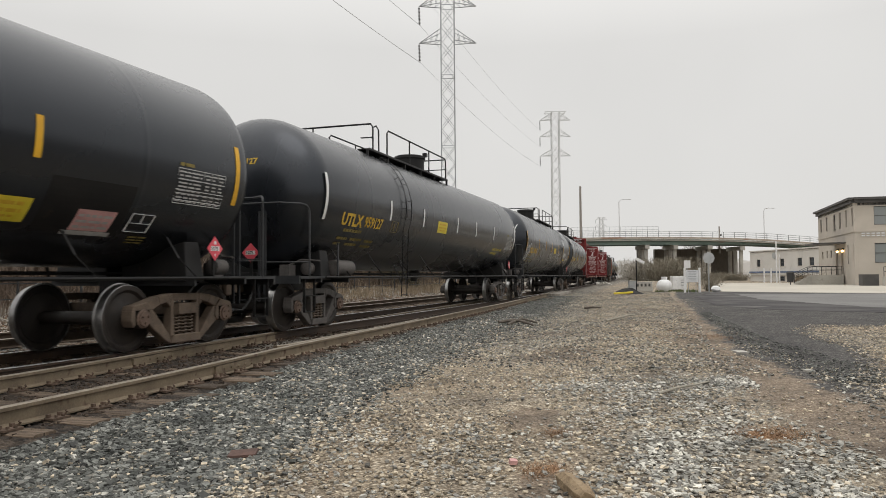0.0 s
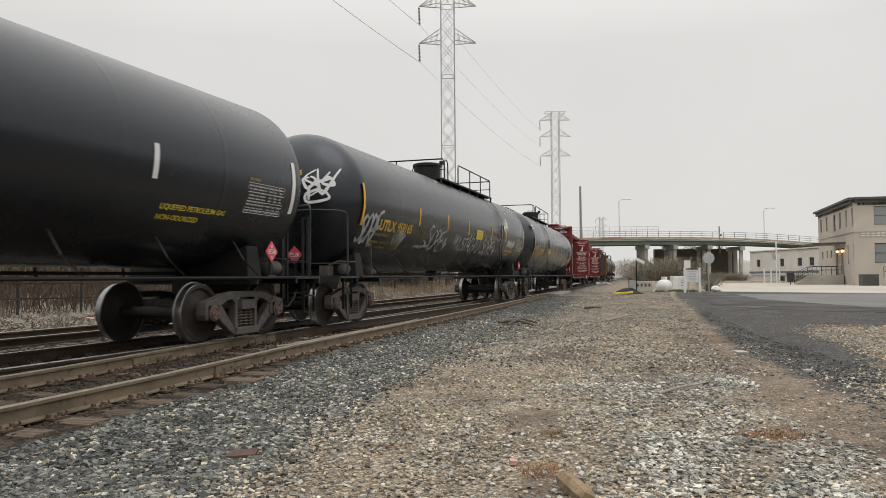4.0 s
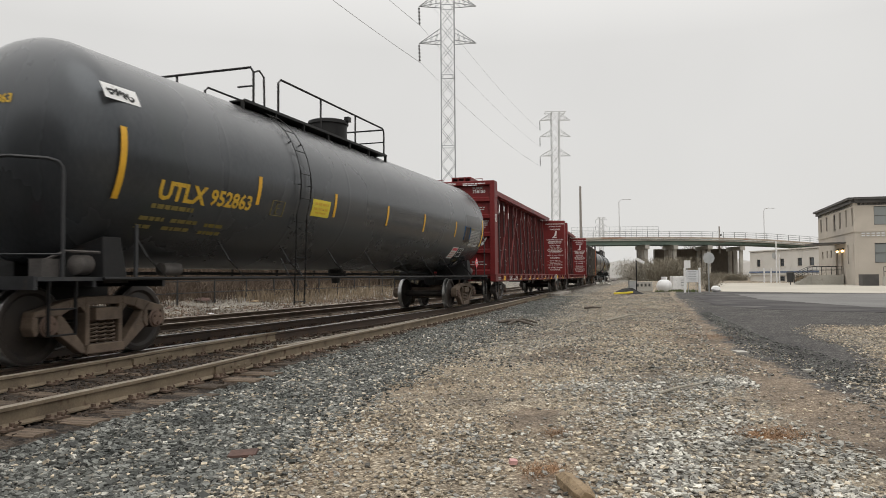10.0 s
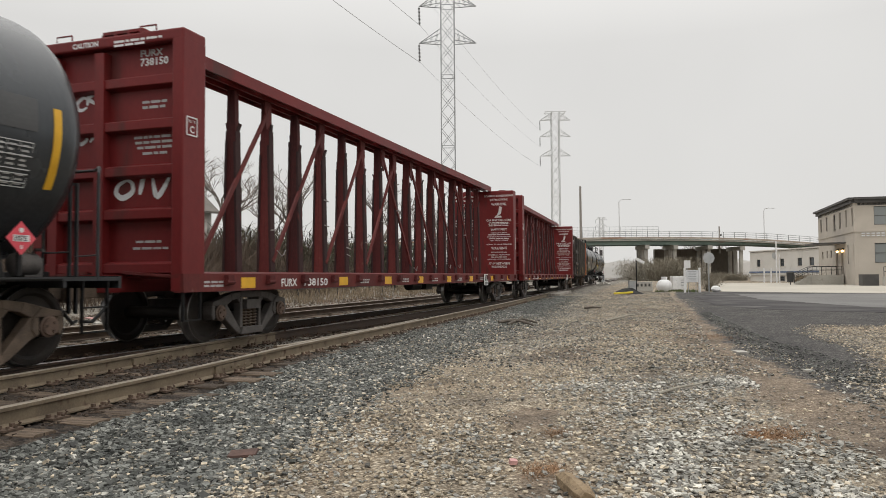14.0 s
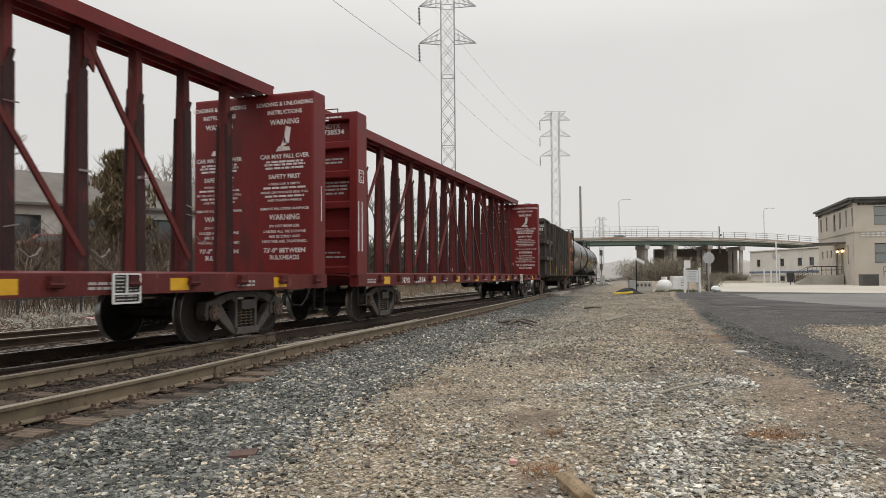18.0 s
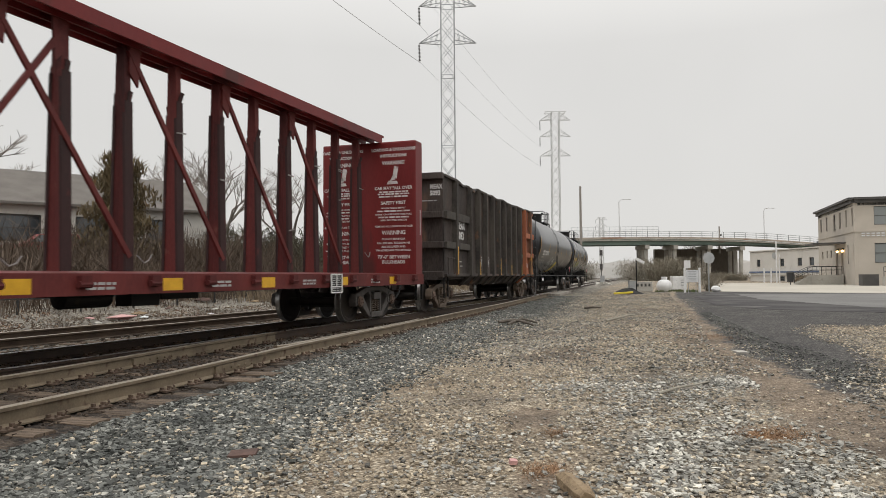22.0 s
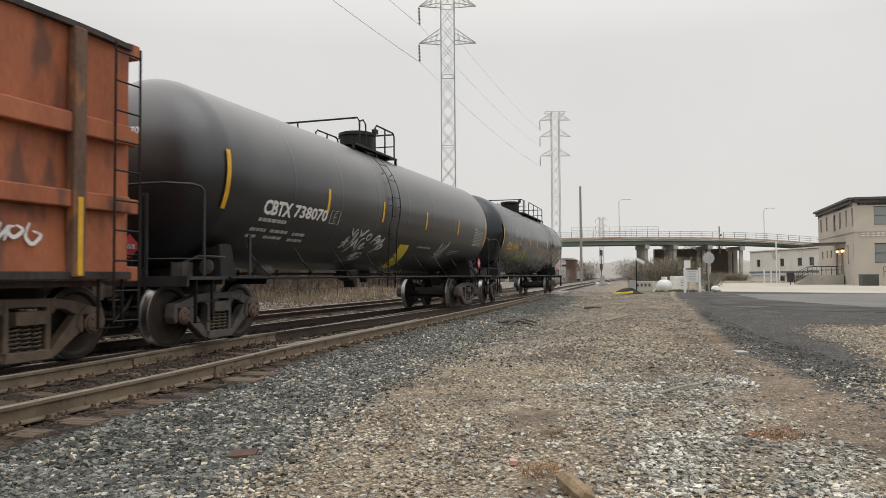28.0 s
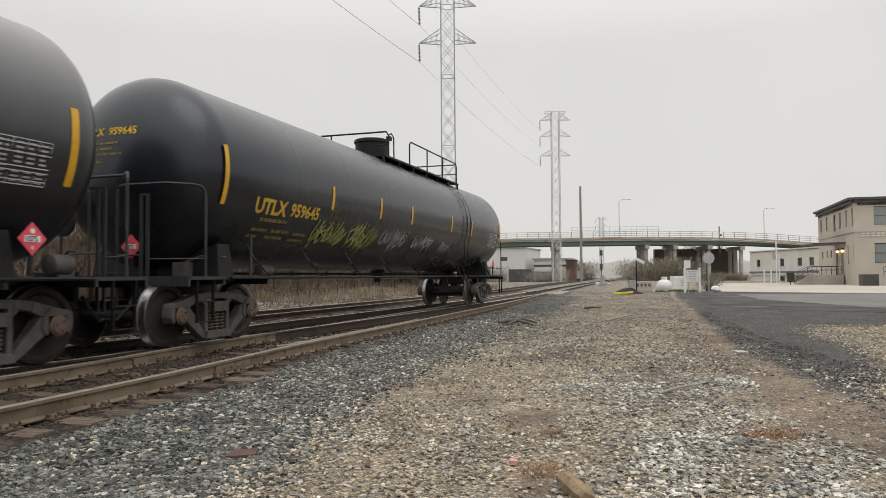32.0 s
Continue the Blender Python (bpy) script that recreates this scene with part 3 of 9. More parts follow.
def tag_word(parent, word, x0, x1, y0, y1, on, material, seed, width=0.04, label="sprayed silver graffiti word"):
    """A hasty sprayed word: leaning, overlapping letters of uneven height."""
    rng = random.Random(seed)
    cell = (x1 - x0) / len(word)
    lines = []
    for k, ch in enumerate(word):
        h, dy = (y1 - y0) * rng.uniform(0.85, 1.1), rng.uniform(-0.05, 0.05)
        for st in LETTER_STROKES[ch]:
            pts = [(x0 + cell * (k + 0.02 + 1.02 * px) + 0.12 * (y1 - y0) * py, y0 + dy + h * py) for px, py in st]
            lines.append(smooth_line(pts, 5))
    return spray(parent, lines, on, material, width, label)


def tag_strokes(parent, x0, x1, y0, y1, on, material, seed, strokes=5, width=0.032, label="unreadable sprayed graffiti scrawl"):
    """An unreadable scrawl: spiky strokes, hooks and a tail."""
    rng = random.Random(seed)
    H = y1 - y0
    cell = (x1 - x0) / strokes
    lines = []
    for k in range(strokes):
        cx = x0 + cell * k
        lean = 0.25 * H
        style = rng.choice(("spike", "hook", "vee", "slash", "ring"))
        top, low = y0 + H * rng.uniform(0.75, 1.05), y0 + H * rng.uniform(-0.05, 0.25)
        if style == "spike":
            pts = [(cx, low + 0.3 * H), (cx + 0.35 * cell + lean, top), (cx + 0.3 * cell, low), (cx + 0.9 * cell + lean, top - 0.1 * H), (cx + 0.9 * cell, low + 0.1 * H)]
            lines.append([(a[0] + (b[0] - a[0]) * j / 4, a[1] + (b[1] - a[1]) * j / 4) for a, b in zip(pts, pts[1:]) for j in range(5)])
        elif style == "hook":
            lines.append(smooth_line([(cx + lean, top), (cx + 0.1 * cell, low + 0.3 * H), (cx + 0.5 * cell, low), (cx + cell, low + 0.35 * H), (cx + 0.5 * cell, low + 0.5 * H)], 5))
        elif style == "vee":
            lines.append(smooth_line([(cx, top), (cx + 0.4 * cell, low), (cx + cell + lean, top)], 6))
            lines.append(smooth_line([(cx - 0.2 * cell, low + 0.4 * H), (cx + cell, low + 0.6 * H)], 4))
        elif style == "slash":
            lines.append(smooth_line([(cx + 0.2 * cell, low), (cx + 0.7 * cell + lean, top)], 5))
            lines.append(smooth_line([(cx + 0.6 * cell, low + 0.1 * H), (cx + 1.1 * cell + lean, top - 0.2 * H)], 5))
        else:
            lines.append(smooth_line([(cx + 0.5 * cell, top - 0.1 * H), (cx + 0.05 * cell, low + 0.45 * H), (cx + 0.4 * cell, low + 0.1 * H), (cx + 0.95 * cell, low + 0.4 * H), (cx + 0.55 * cell, top - 0.05 * H)], 4))
        if rng.random() < 0.35:
            lines.append(smooth_line([(cx + 0.5 * cell, low + 0.2 * H), (cx + 0.5 * cell + rng.uniform(-0.1, 0.02), low - H * rng.uniform(0.15, 0.4))], 4))
    return spray(parent, lines, on, material, width, label)


def placard(parent, x, y, z, dirty=False, facing=1):
    """Diamond hazard placard on its holder, on the side or the end."""
    sh = Shape()
    d = 0.135 * 1.414
    turn = None
    sh.add([(x + 0.012, y - d, z), (x + 0.012, y, z - d), (x + 0.012, y + d, z), (x + 0.012, y, z + d), (x, y - d, z), (x, y - 0, z - d), (x, y + d, z), (x, y, z + d)],
           [(0, 1, 2, 3), (7, 6, 5, 4), (0, 4, 5, 1), (1, 5, 6, 2), (2, 6, 7, 3), (3, 7, 4, 0)])
    ob = part("placard", sh, PLACARD_RED, parent, "red diamond hazard placard")
    lab = Shape().box((x + 0.014, y, z), (0.006, 0.21, 0.075))
    part("number_panel", lab, WHITE, ob, "white number panel")
    pts, faces = text_mesh("1075", 0.085, 1.0, 0.002)
    lt = new("lettering", flat_mesh("lettering", lay(pts, faces, lambda a, b: Vector((x + 0.0185, y - 0.10 + a, z - 0.03 + b))), IRON_BLACK))
    lt.parent = ob
    part("symbol", Shape().lathe([(0, 0.03), (0.004, 0.03)], (x + 0.012, y, z + 0.09), (1, 0, 0), 10), WHITE, ob)
    part("symbol", Shape().box((x + 0.014, y, z - 0.1), (0.005, 0.02, 0.045)), WHITE, ob)
    return ob


# ---------- tank cars ----------
TANK_R, TANK_Z = 1.585, 2.81


def on_tank(half):
    """Maps offset along the car and height along the shell to the tank's near side."""
    def on(off, up):
        a = (up - TANK_Z) / TANK_R
        r = TANK_R + 0.006
        return Vector((r * math.cos(a), off - half, TANK_Z + r * math.sin(a)))
    return on


def on_head(half, front=1.25):
    """Maps across and up to the front head, near its upper part."""
    def on(x, up):
        z = up - TANK_Z
        q = min(0.98, (x * x + z * z) / (TANK_R * TANK_R))
        return Vector((x, -(half - front - 0.12) - 0.78 * math.sqrt(1 - q) - 0.008, up))
    return on


def tank_body(length, ends, head=0.78, n=56):
    """Shell with dished ends and slightly raised weld rings."""
    half = length / 2
    e, er = half - ends[0] - 0.12, half - ends[1] + 0.14
    prof = []
    for i in range(11):
        a = math.pi / 2 * i / 10
        prof.append((-e - head * math.cos(a), max(0.002, TANK_R * math.sin(a))))
    k = 8
    for i in range(1, k):
        y = -e + (e + er) * i / k
        prof += [(y - 0.09, TANK_R), (y - 0.03, TANK_R), (y - 0.012, TANK_R + 0.0018), (y + 0.012, TANK_R + 0.0018), (y + 0.03, TANK_R), (y + 0.09, TANK_R)]
    for i in range(11):
        a = math.pi / 2 * (1 - i / 10)
        prof.append((er + head * math.cos(a), max(0.002, TANK_R * math.sin(a))))
    sh = Shape()
    sh.lathe(prof, (0, 0, TANK_Z), (0, 1, 0), n)
    return sh


def tank_car(label, front, rear, mark, number, stripe_mat, paint, letter_mat, print_mat, trucks, ladder_at, stripes, sign_at, sign_long, top_rail, tags, short=False, mark_size=0.36, sign_low=2.33, marks=(2.28, 3.25, 3.42, 4.44), box_at=5.28, ends=(1.25, 1.7), truck_in=(1.75, 2.4), drop=0.0, cargo=False):
    L = rear - front
    half = L / 2
    car = thing("tank_car", label, "tank car", group="train cars")
    on, onh = on_tank(half), on_head(half, ends[0])
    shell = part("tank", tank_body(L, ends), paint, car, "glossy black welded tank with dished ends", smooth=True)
    # end sills, platforms, bolster saddles
    for s in (-1, 1):
        sill = Shape()
        sill.box((0, s * (half - 1.75), 0.93), (0.36, 2.2, 0.32))
        sill.box((0, s * (half - 0.62), 0.95), (0.75, 0.10, 0.42))
        part("stub_sill", sill, IRON_BLACK, car, bevel=0.015)
        plat = Shape()
        plat.box((0, s * (half - 1.52), 1.06), (2.86, 2.18, 0.05))
        platform = part("end_platform", plat, IRON_PIPE, car, "black steel end platform")
        for off_, dep in ((0.42, 0.16), (1.30, 0.12), (2.58, 0.14)):
            part("platform_edge", Shape().box((0, s * (half - off_), 1.015), (2.84, 0.05, dep)), IRON_PIPE, platform)
        strip = Shape().box((1.434, s * (half - 1.85), 1.06), (0.008, 0.42, 0.042))
        part("reflective_strip", strip, YELLOW if s < 0 else WHITE, platform, "small reflective strip")
        sad = Shape()
        yb = s * (half - truck_in[0 if s < 0 else 1])
        for w in (-1, 1):
            sad.add([(w * 0.15, yb - 0.3, 1.0), (w * 1.3, yb - 0.22, 1.0), (w * 1.22, yb - 0.16, 1.62), (w * 1.0, yb - 0.2, 1.55), (w * 0.15, yb - 0.3, 1.3),
                     (w * 0.15, yb + 0.3, 1.0), (w * 1.3, yb + 0.22, 1.0), (w * 1.22, yb + 0.16, 1.62), (w * 1.0, yb + 0.2, 1.55), (w * 0.15, yb + 0.3, 1.3)],
                    [(0, 1, 2, 3, 4), (9, 8, 7, 6, 5), (0, 5, 6, 1), (1, 6, 7, 2), (2, 7, 8, 3), (3, 8, 9, 4), (4, 9, 5, 0)])
        part("saddle", sad, IRON_BLACK, car, bevel=0.015)
        # hand rails round the end: one bent pipe, flat ladder stiles and thin stays
        yo, yi = s * (half - 0.42), s * (half - 0.80)
        for w in (-1, 1):
            bend = [(1.42, yi, 1.05), (1.42, yi, 2.30), (1.415, yi + s * 0.01, 2.40), (1.38, yi + s * 0.05, 2.47), (1.30, yi + s * 0.13, 2.50), (0.98, yo, 2.51)]
            if number == "738070":
                loop = [(x * w, y, z) for x, y, z in bend] + [(0.0, yo, 2.51)]
            elif w > 0:
                loop = bend + [(0.20, yo, 2.51), (0.12, yo, 2.49), (0.09, yo, 2.42), (0.08, yo, 2.30), (0.08, yo, 0.60)]
            else:
                loop = [(-x, y, z) for x, y, z in bend] + [(-0.55, yo, 2.51), (-0.47, yo, 2.42), (-0.46, yo, 1.05)]
            railing = part("end_railing", Shape().tube(loop, 0.021, 8), IRON_PIPE, car, "bent pipe end railing", smooth=True)
            if w > 0:
                for x_ in (0.54, 0.66):
                    part("stile", Shape().box((x_, yo + s * 0.01, 1.46), (0.05, 0.03, 1.74)), IRON_PIPE, railing)
                part("stile_cap", Shape().box((0.60, yo + s * 0.01, 2.345), (0.16, 0.032, 0.03)), IRON_PIPE, railing)
                for z_ in (0.62, 1.06, 1.42):
                    part("rung", Shape().tube([(0.08, yo, z_), (0.56, yo, z_)], 0.014, 6), IRON_PIPE, railing)
                part("mid_rail", Shape().tube([(0.66, yo, 1.36), (1.42, yi, 1.36)], 0.012, 6), IRON_PIPE, railing)
        for w in (-1, 1):
            st = Shape()
            st.beam((w * 1.40, s * (half - 0.62), 1.05), (w * 1.40, s * (half - 0.62), 0.38), 0.05, 0.015)
            st.beam((w * 1.40, s * (half - 1.02), 1.05), (w * 1.40, s * (half - 1.02), 0.38), 0.05, 0.015)
            for z in (0.39, 0.70):
                st.beam((w * 1.40, s * (half - 0.62), z), (w * 1.40, s * (half - 1.02), z), 0.05, 0.02)
            part("step_ladder", st, IRON_BLACK, car, "hanging step irons")
        gear = Shape()
        gear.lathe([(0, 0.06), (0.03, 0.13), (0.32, 0.13), (0.35, 0.06)], (1.02, s * (half - 1.35), 1.24), (0, s * -1, 0), 14)
        gear.box((0.7, s * (half - 1.2), 1.2), (0.22, 0.26, 0.24))
        gear.tube([(0.7, s * (half - 1.2), 1.3), (0.95, s * (half - 1.3), 1.42), (1.3, s * (half - 1.5), 1.40)], 0.02, 6)
        part("brake_valve", gear, CAST_DARK, car, "grimy brake valve and pipes on the platform", smooth=True)
        if s < 0:
            wheel = Shape()
            wheel.lathe([(-0.015, 0.25), (0.015, 0.27), (0.015, 0.23), (-0.015, 0.25)], (-0.95, yo - 0.05, 2.0), (0, 1, 0), 24)
            for a in range(4):
                wheel.beam((-0.95, yo - 0.05, 2.0), (-0.95 + 0.25 * math.cos(a * 1.571), yo - 0.05, 2.0 + 0.25 * math.sin(a * 1.571)), 0.02, 0.02)
            part("brake_wheel", wheel, IRON_BLACK, car)
        if s > 0:
            yy = half - truck_in[1] + 0.27
            part("placard_post", Shape().box((1.42, yy, 1.28), (0.03, 0.05, 0.36)), IRON_BLACK, car)
            placard(car, 1.44, yy, 1.52)
        coupler(car, s * half, s)
    # running pipe along the side, with raking stays to the shell
    for w in (-1, 1):
        pipe = Shape().tube([(w * 1.47, -(half - 1.4), 1.06), (w * 1.47, half - 1.4, 1.06)], 0.024, 8)
        part("side_pipe", pipe, IRON_BLACK, car, "pipe handrail along the car's side", smooth=True)
        k = 9
        for i in range(k):
            y = -(half - 2.6) + 2 * (half - 2.6) * i / (k - 1)
            st = Shape().beam((w * 1.47, y, 1.06), (w * 1.30, y - 0.22, 1.36 if w > 0 else 1.36), 0.05, 0.012)
            st.beam((w * 1.30, y - 0.22, 1.36), (w * 1.08, y - 0.24, 1.70), 0.05, 0.012)
            part("pipe_stay", st, IRON_BLACK, car)
    # under the belly: outlet, brake rigging
    under = Shape()
    under.lathe([(0, 0.20), (0.20, 0.20), (0.22, 0.12), (0.36, 0.10)], (-0.1, 0.6, 1.27), (0, 0, -1), 16)
    under.tube([(0.1, -half + 2.4, 1.14), (0.1, half - 2.4, 1.14)], 0.03, 6)
    part("brake_gear", under, IRON_BLACK, car)
    if short:
        box = Shape().prism([(7.85 - half, 1.22), (7.95 - half, 1.0), (8.25 - half, 0.95), (8.32 - half, 0.80), (8.44 - half, 0.80), (8.52 - half, 1.22)], 0.1, 0.4)
        box.tube([(0.40, 7.2 - half, 1.08), (0.40, 9.6 - half, 1.05)], 0.04, 6)
        part("outlet_box", box, IRON_BLACK, car, "grimy black outlet housing under the belly", bevel=0.02)
    if number == "959127":
        cyl = Shape().lathe([(0, 0.05), (0.04, 0.17), (0.86, 0.17), (0.90, 0.05)], (1.26, -half + 2.05, 1.26), (0, 1, 0), 20)
    else:
        cyl = Shape().lathe([(0, 0.04), (0.02, 0.10), (0.42, 0.10), (0.44, 0.04)], (0.75, -half + 3.3, 1.20), (0, 1, 0), 18)
    part("air_cylinder", cyl, CAST_DARK, car, "small brake reservoir", smooth=True)
    # side ladder with curved upper part
    lad = Shape()
    wide = 0.25 if short else 0.19
    for off in (-wide, wide):
        pts = [(1.50, ladder_at - half + off, 0.82 if short else 0.55), (1.53, ladder_at - half + off, 1.3)]
        for i in range(9):
            a = radians(-20 + 78 * i / 8)
            pts.append(((TANK_R + 0.07) * math.cos(a), ladder_at - half + off, TANK_Z + (TANK_R + 0.07) * math.sin(a)))
        for p, q in zip(pts, pts[1:]):
            lad.beam(p, q, 0.026, 0.010)
    for i in range(1 if short else 0, 9):
        if i < 3:
            x, z = 1.52, 0.60 + 0.42 * i
        else:
            a = radians(-41 + 16.0 * (i - 2))
            x, z = (TANK_R + 0.07) * math.cos(a), TANK_Z + (TANK_R + 0.07) * math.sin(a)
        lad.tube([(x, ladder_at - half - wide, z), (x, ladder_at - half + wide, z)], 0.010, 5)
    for a in (-30, 0, 30):
        for off in (-wide, wide):
            lad.beam(((TANK_R - 0.01) * math.cos(radians(a)), ladder_at - half + off, TANK_Z + (TANK_R - 0.01) * math.sin(radians(a))),
                     ((TANK_R + 0.07) * math.cos(radians(a)), ladder_at - half + off, TANK_Z + (TANK_R + 0.07) * math.sin(radians(a))), 0.04, 0.012)
    part("ladder", lad, IRON_BLACK, car, "side ladder that follows the shell")
    for dy in (-0.48, 0.0):
        rod = Shape().tube([(1.38, ladder_at - half + dy, 1.42), (1.50, ladder_at - half + dy + 0.30, 0.88)], 0.016, 5)
        part("ladder_brace", rod, IRON_PIPE, car)
    # fittings housing, walkway and railings on top
    zt = TANK_Z + TANK_R
    hs = Shape()
    hs.lathe([(-0.08, 0.54), (0.04, 0.54), (0.05, 0.47), (0.46, 0.47), (0.47, 0.51), (0.55, 0.50), (0.58, 0.42), (0.59, 0.05)], (0, 0, zt), (0, 0, 1), 28)
    house = part("fittings_housing", hs, IRON_BLACK, car, "round black fittings housing with a hinged lid", smooth=True)
    part("hinge", Shape().box((0.49, 0.1, zt + 0.6), (0.12, 0.16, 0.12)), IRON_BLACK, house)
    cross, w0, w1 = top_rail
    zw = zt - 0.10
    for s in (-1, 1):
        walkw = Shape()
        a0, a1 = cross - 0.35, w1 + 0.1
        walkw.box((s * 0.74, (a0 + a1) / 2 - half, zw), (0.32, a1 - a0, 0.025))
        walkw.box((s * 0.90, (a0 + a1) / 2 - half, zw), (0.025, a1 - a0, 0.05))
        m = max(2, int((a1 - a0) / 1.1))
        for i in range(m + 1):
            walkw.beam((s * 0.86, a0 + (a1 - a0) * i / m - half, zw), (s * 0.86, a0 + (a1 - a0) * i / m - half, zw - 0.32), 0.06, 0.04)
        part("walkway", walkw, IRON_BLACK, car, "steel grating walkway on brackets")
    cr = Shape()
    yc, top = cross - half, 5.0
    cr.tube([(0.86, yc, zw), (0.86, yc, top - 0.10), (0.80, yc, top), (-1.40, yc, top), (-1.49, yc, top - 0.06), (-1.50, yc, top - 0.22)], 0.024, 8)
    cr.tube([(-0.86, yc, zw), (-0.86, yc, top)], 0.022, 8)
    cr.tube([(0.86, yc, top - 0.10), (0.88, yc + 0.16, top - 0.03), (0.88, yc + 0.32, top - 0.12), (0.88, yc + 0.34, zw)], 0.02, 6)
    cr.tube([(0.86, yc, (zw + top) / 2), (0.52, yc, (zw + top) / 2)], 0.018, 6)
    part("cross_railing", cr, IRON_BLACK, car, "bent pipe railing across the walkway", smooth=True)
    hk = Shape().tube([(-0.86, yc, zw + 0.02), (-1.15, yc - 0.1, zw + 0.08), (-1.45, yc - 0.15, zw + 0.02), (-1.50, yc - 0.15, zw - 0.25)], 0.02, 6)
    part("grab_rail", hk, IRON_BLACK, car)
    for s in (-1, 1):
        bx = Shape()
        bx.tube([(s * 0.86, w0 - half, zw), (s * 0.86, w0 - half, top - 0.08), (s * 0.86, w0 + 0.1 - half, top), (s * 0.86, w1 - 0.1 - half, top), (s * 0.86, w1 - half, top - 0.08), (s * 0.86, w1 - half, zw)], 0.023, 8)
        side_rail = part("top_railing", bx, IRON_BLACK, car, "pipe railing along the walkway", smooth=True)
        m = 2 if short else 3
        for i in range(1, m):
            y = w0 + (w1 - w0) * i / m - half
            part("rail_post", Shape().tube([(s * 0.86, y, zw), (s * 0.86, y, top)], 0.021, 6), IRON_BLACK, side_rail)
    endb = Shape()
    endb.tube([(-0.86, w1 - half, top - 0.02), (0.86, w1 - half, top - 0.02)], 0.022, 6)
    endb.tube([(-0.86, w1 - half, (zw + top) / 2), (0.86, w1 - half, (zw + top) / 2)], 0.017, 6)
    part("cross_railing", endb, IRON_BLACK, car)
    # paint
    for off in (ends[0], L - ends[1]):
        panel(car, "reflective_stripe", off - 0.055, off + 0.055, 2.22 - drop, 3.18 - drop, on, stripe_mat, "upright reflective stripe", n=10)
    for off in stripes:
        panel(car, "reflective_stripe", off - 0.05, off + 0.05, 2.44 - drop, 2.93 - drop, on, stripe_mat, "upright reflective stripe")
    o2 = lambda x, y: on(x + marks[0], y + 2.17)
    if number:
        letters(car, mark, mark_size * 1.05, o2, letter_mat, 1.0, bold=0.014, label="painted reporting mark", fit=marks[1] - marks[0])
    o3 = lambda x, y: on(x + marks[2], y + 2.19)
    if number:
        letters(car, number, mark_size * 0.95, o3, letter_mat, 1.0, bold=0.010, label="painted car number", fit=marks[3] - marks[2])
    print_rows(car, [(2.32, 2.02, 0.95, 0.07), (2.2, 1.82, 0.5, 0.065), (2.85, 1.82, 0.6, 0.065), (3.65, 1.80, 0.5, 0.065), (2.2, 1.68, 0.3, 0.065), (2.75, 1.68, 0.6, 0.065), (3.6, 1.66, 0.55, 0.065)], on, print_mat, 3)
    table = L - ends[1] - 1.40
    if cargo:
        letters(car, "LIQUEFIED PETROLEUM GAS", 0.12, lambda x, y: on(x + table - 1.94, y + 2.03), SIGN_YELLOW, 1.0, bold=0.003, label="yellow stencilled cargo name", fit=1.5)
        letters(car, "NON-ODORIZED", 0.12, lambda x, y: on(x + table - 1.94, y + 1.86), SIGN_YELLOW, 1.0, bold=0.003, label="yellow stencilled cargo note", fit=0.92)
    elif letter_mat is LETTER_YELLOW:
        print_rows(car, [(table - 0.45, 1.38 + 0.055 * k, 0.34, 0.028) for k in range(3)], on, DIM_YELLOW, 5)
    # data table near the rear end: white ruled rows
    rows = [(table + 0.03, 2.165 + 0.054 * i - drop * 0.5, 0.5, 0.024) for i in range(9)] + [(table + 0.62 + 0.16 * k, 2.165 + 0.054 * i - drop * 0.5, 0.10, 0.024) for i in range(9) if i != 3 for k in range(3)]
    print_rows(car, rows, on, DIM_WHITE, 7, "white stencilled test data table")
    grid = Shape()
    lo_, hi_ = 2.14 - drop * 0.5, 2.655 - drop * 0.5
    for i in (0, 1, 3, 4, 7, 9, 10):
        y_ = lo_ + (hi_ - lo_) * i / 10
        for k in range(4):
            grid.beam(on(table + 1.09 * k / 4, y_), on(table + 1.09 * (k + 1) / 4, y_), 0.006, 0.012)
    for x_ in (0, 0.58, 0.76, 0.92, 1.09):
        grid.beam(on(table + x_, lo_), on(table + x_, hi_), 0.006, 0.012)
    part("table_grid", grid, DIM_WHITE, car, "white ruled lines of the data table")
    print_rows(car, [(table + 0.02, 2.69 - drop * 0.5, 0.34, 0.05)], on, print_mat, 8)
    fr = Shape()
    for a, b in (((-0.2, 2.16), (0.2, 2.16)), ((-0.2, 2.43), (0.2, 2.43)), ((-0.2, 2.16), (-0.2, 2.43)), ((0.2, 2.16), (0.2, 2.43)), ((-0.05, 2.20), (0.05, 2.20)), ((-0.05, 2.30), (0.05, 2.30)), ((-0.05, 2.20), (-0.05, 2.38)), ((-0.05, 2.38), (0.05, 2.38))):
        fr.beam(on(box_at + a[0], a[1]), on(box_at + b[0], b[1]), 0.018, 0.006)
    part("stencil_box", fr, DIM_YELLOW if letter_mat is LETTER_YELLOW else DIM_WHITE, car, "small boxed stencil")
    if sign_at:
        panel(car, "notice_panel", sign_at - sign_long / 2, sign_at + sign_long / 2, sign_low, sign_low + 0.34, on, SIGN_YELLOW, "yellow notice panel")
        print_rows(car, [(sign_at - sign_long * 0.38, sign_low + 0.23, sign_long * 0.76, 0.05), (sign_at - sign_long * 0.38, sign_low + 0.13, sign_long * 0.76, 0.05), (sign_at - sign_long * 0.30, sign_low + 0.06, sign_long * 0.6, 0.035)],
                   lambda x, y: on(x, y) + Vector((0.004, 0, 0)), LETTER_YELLOW, 11)
    hm = lambda x, y: onh(x - 0.74, y + 3.33)
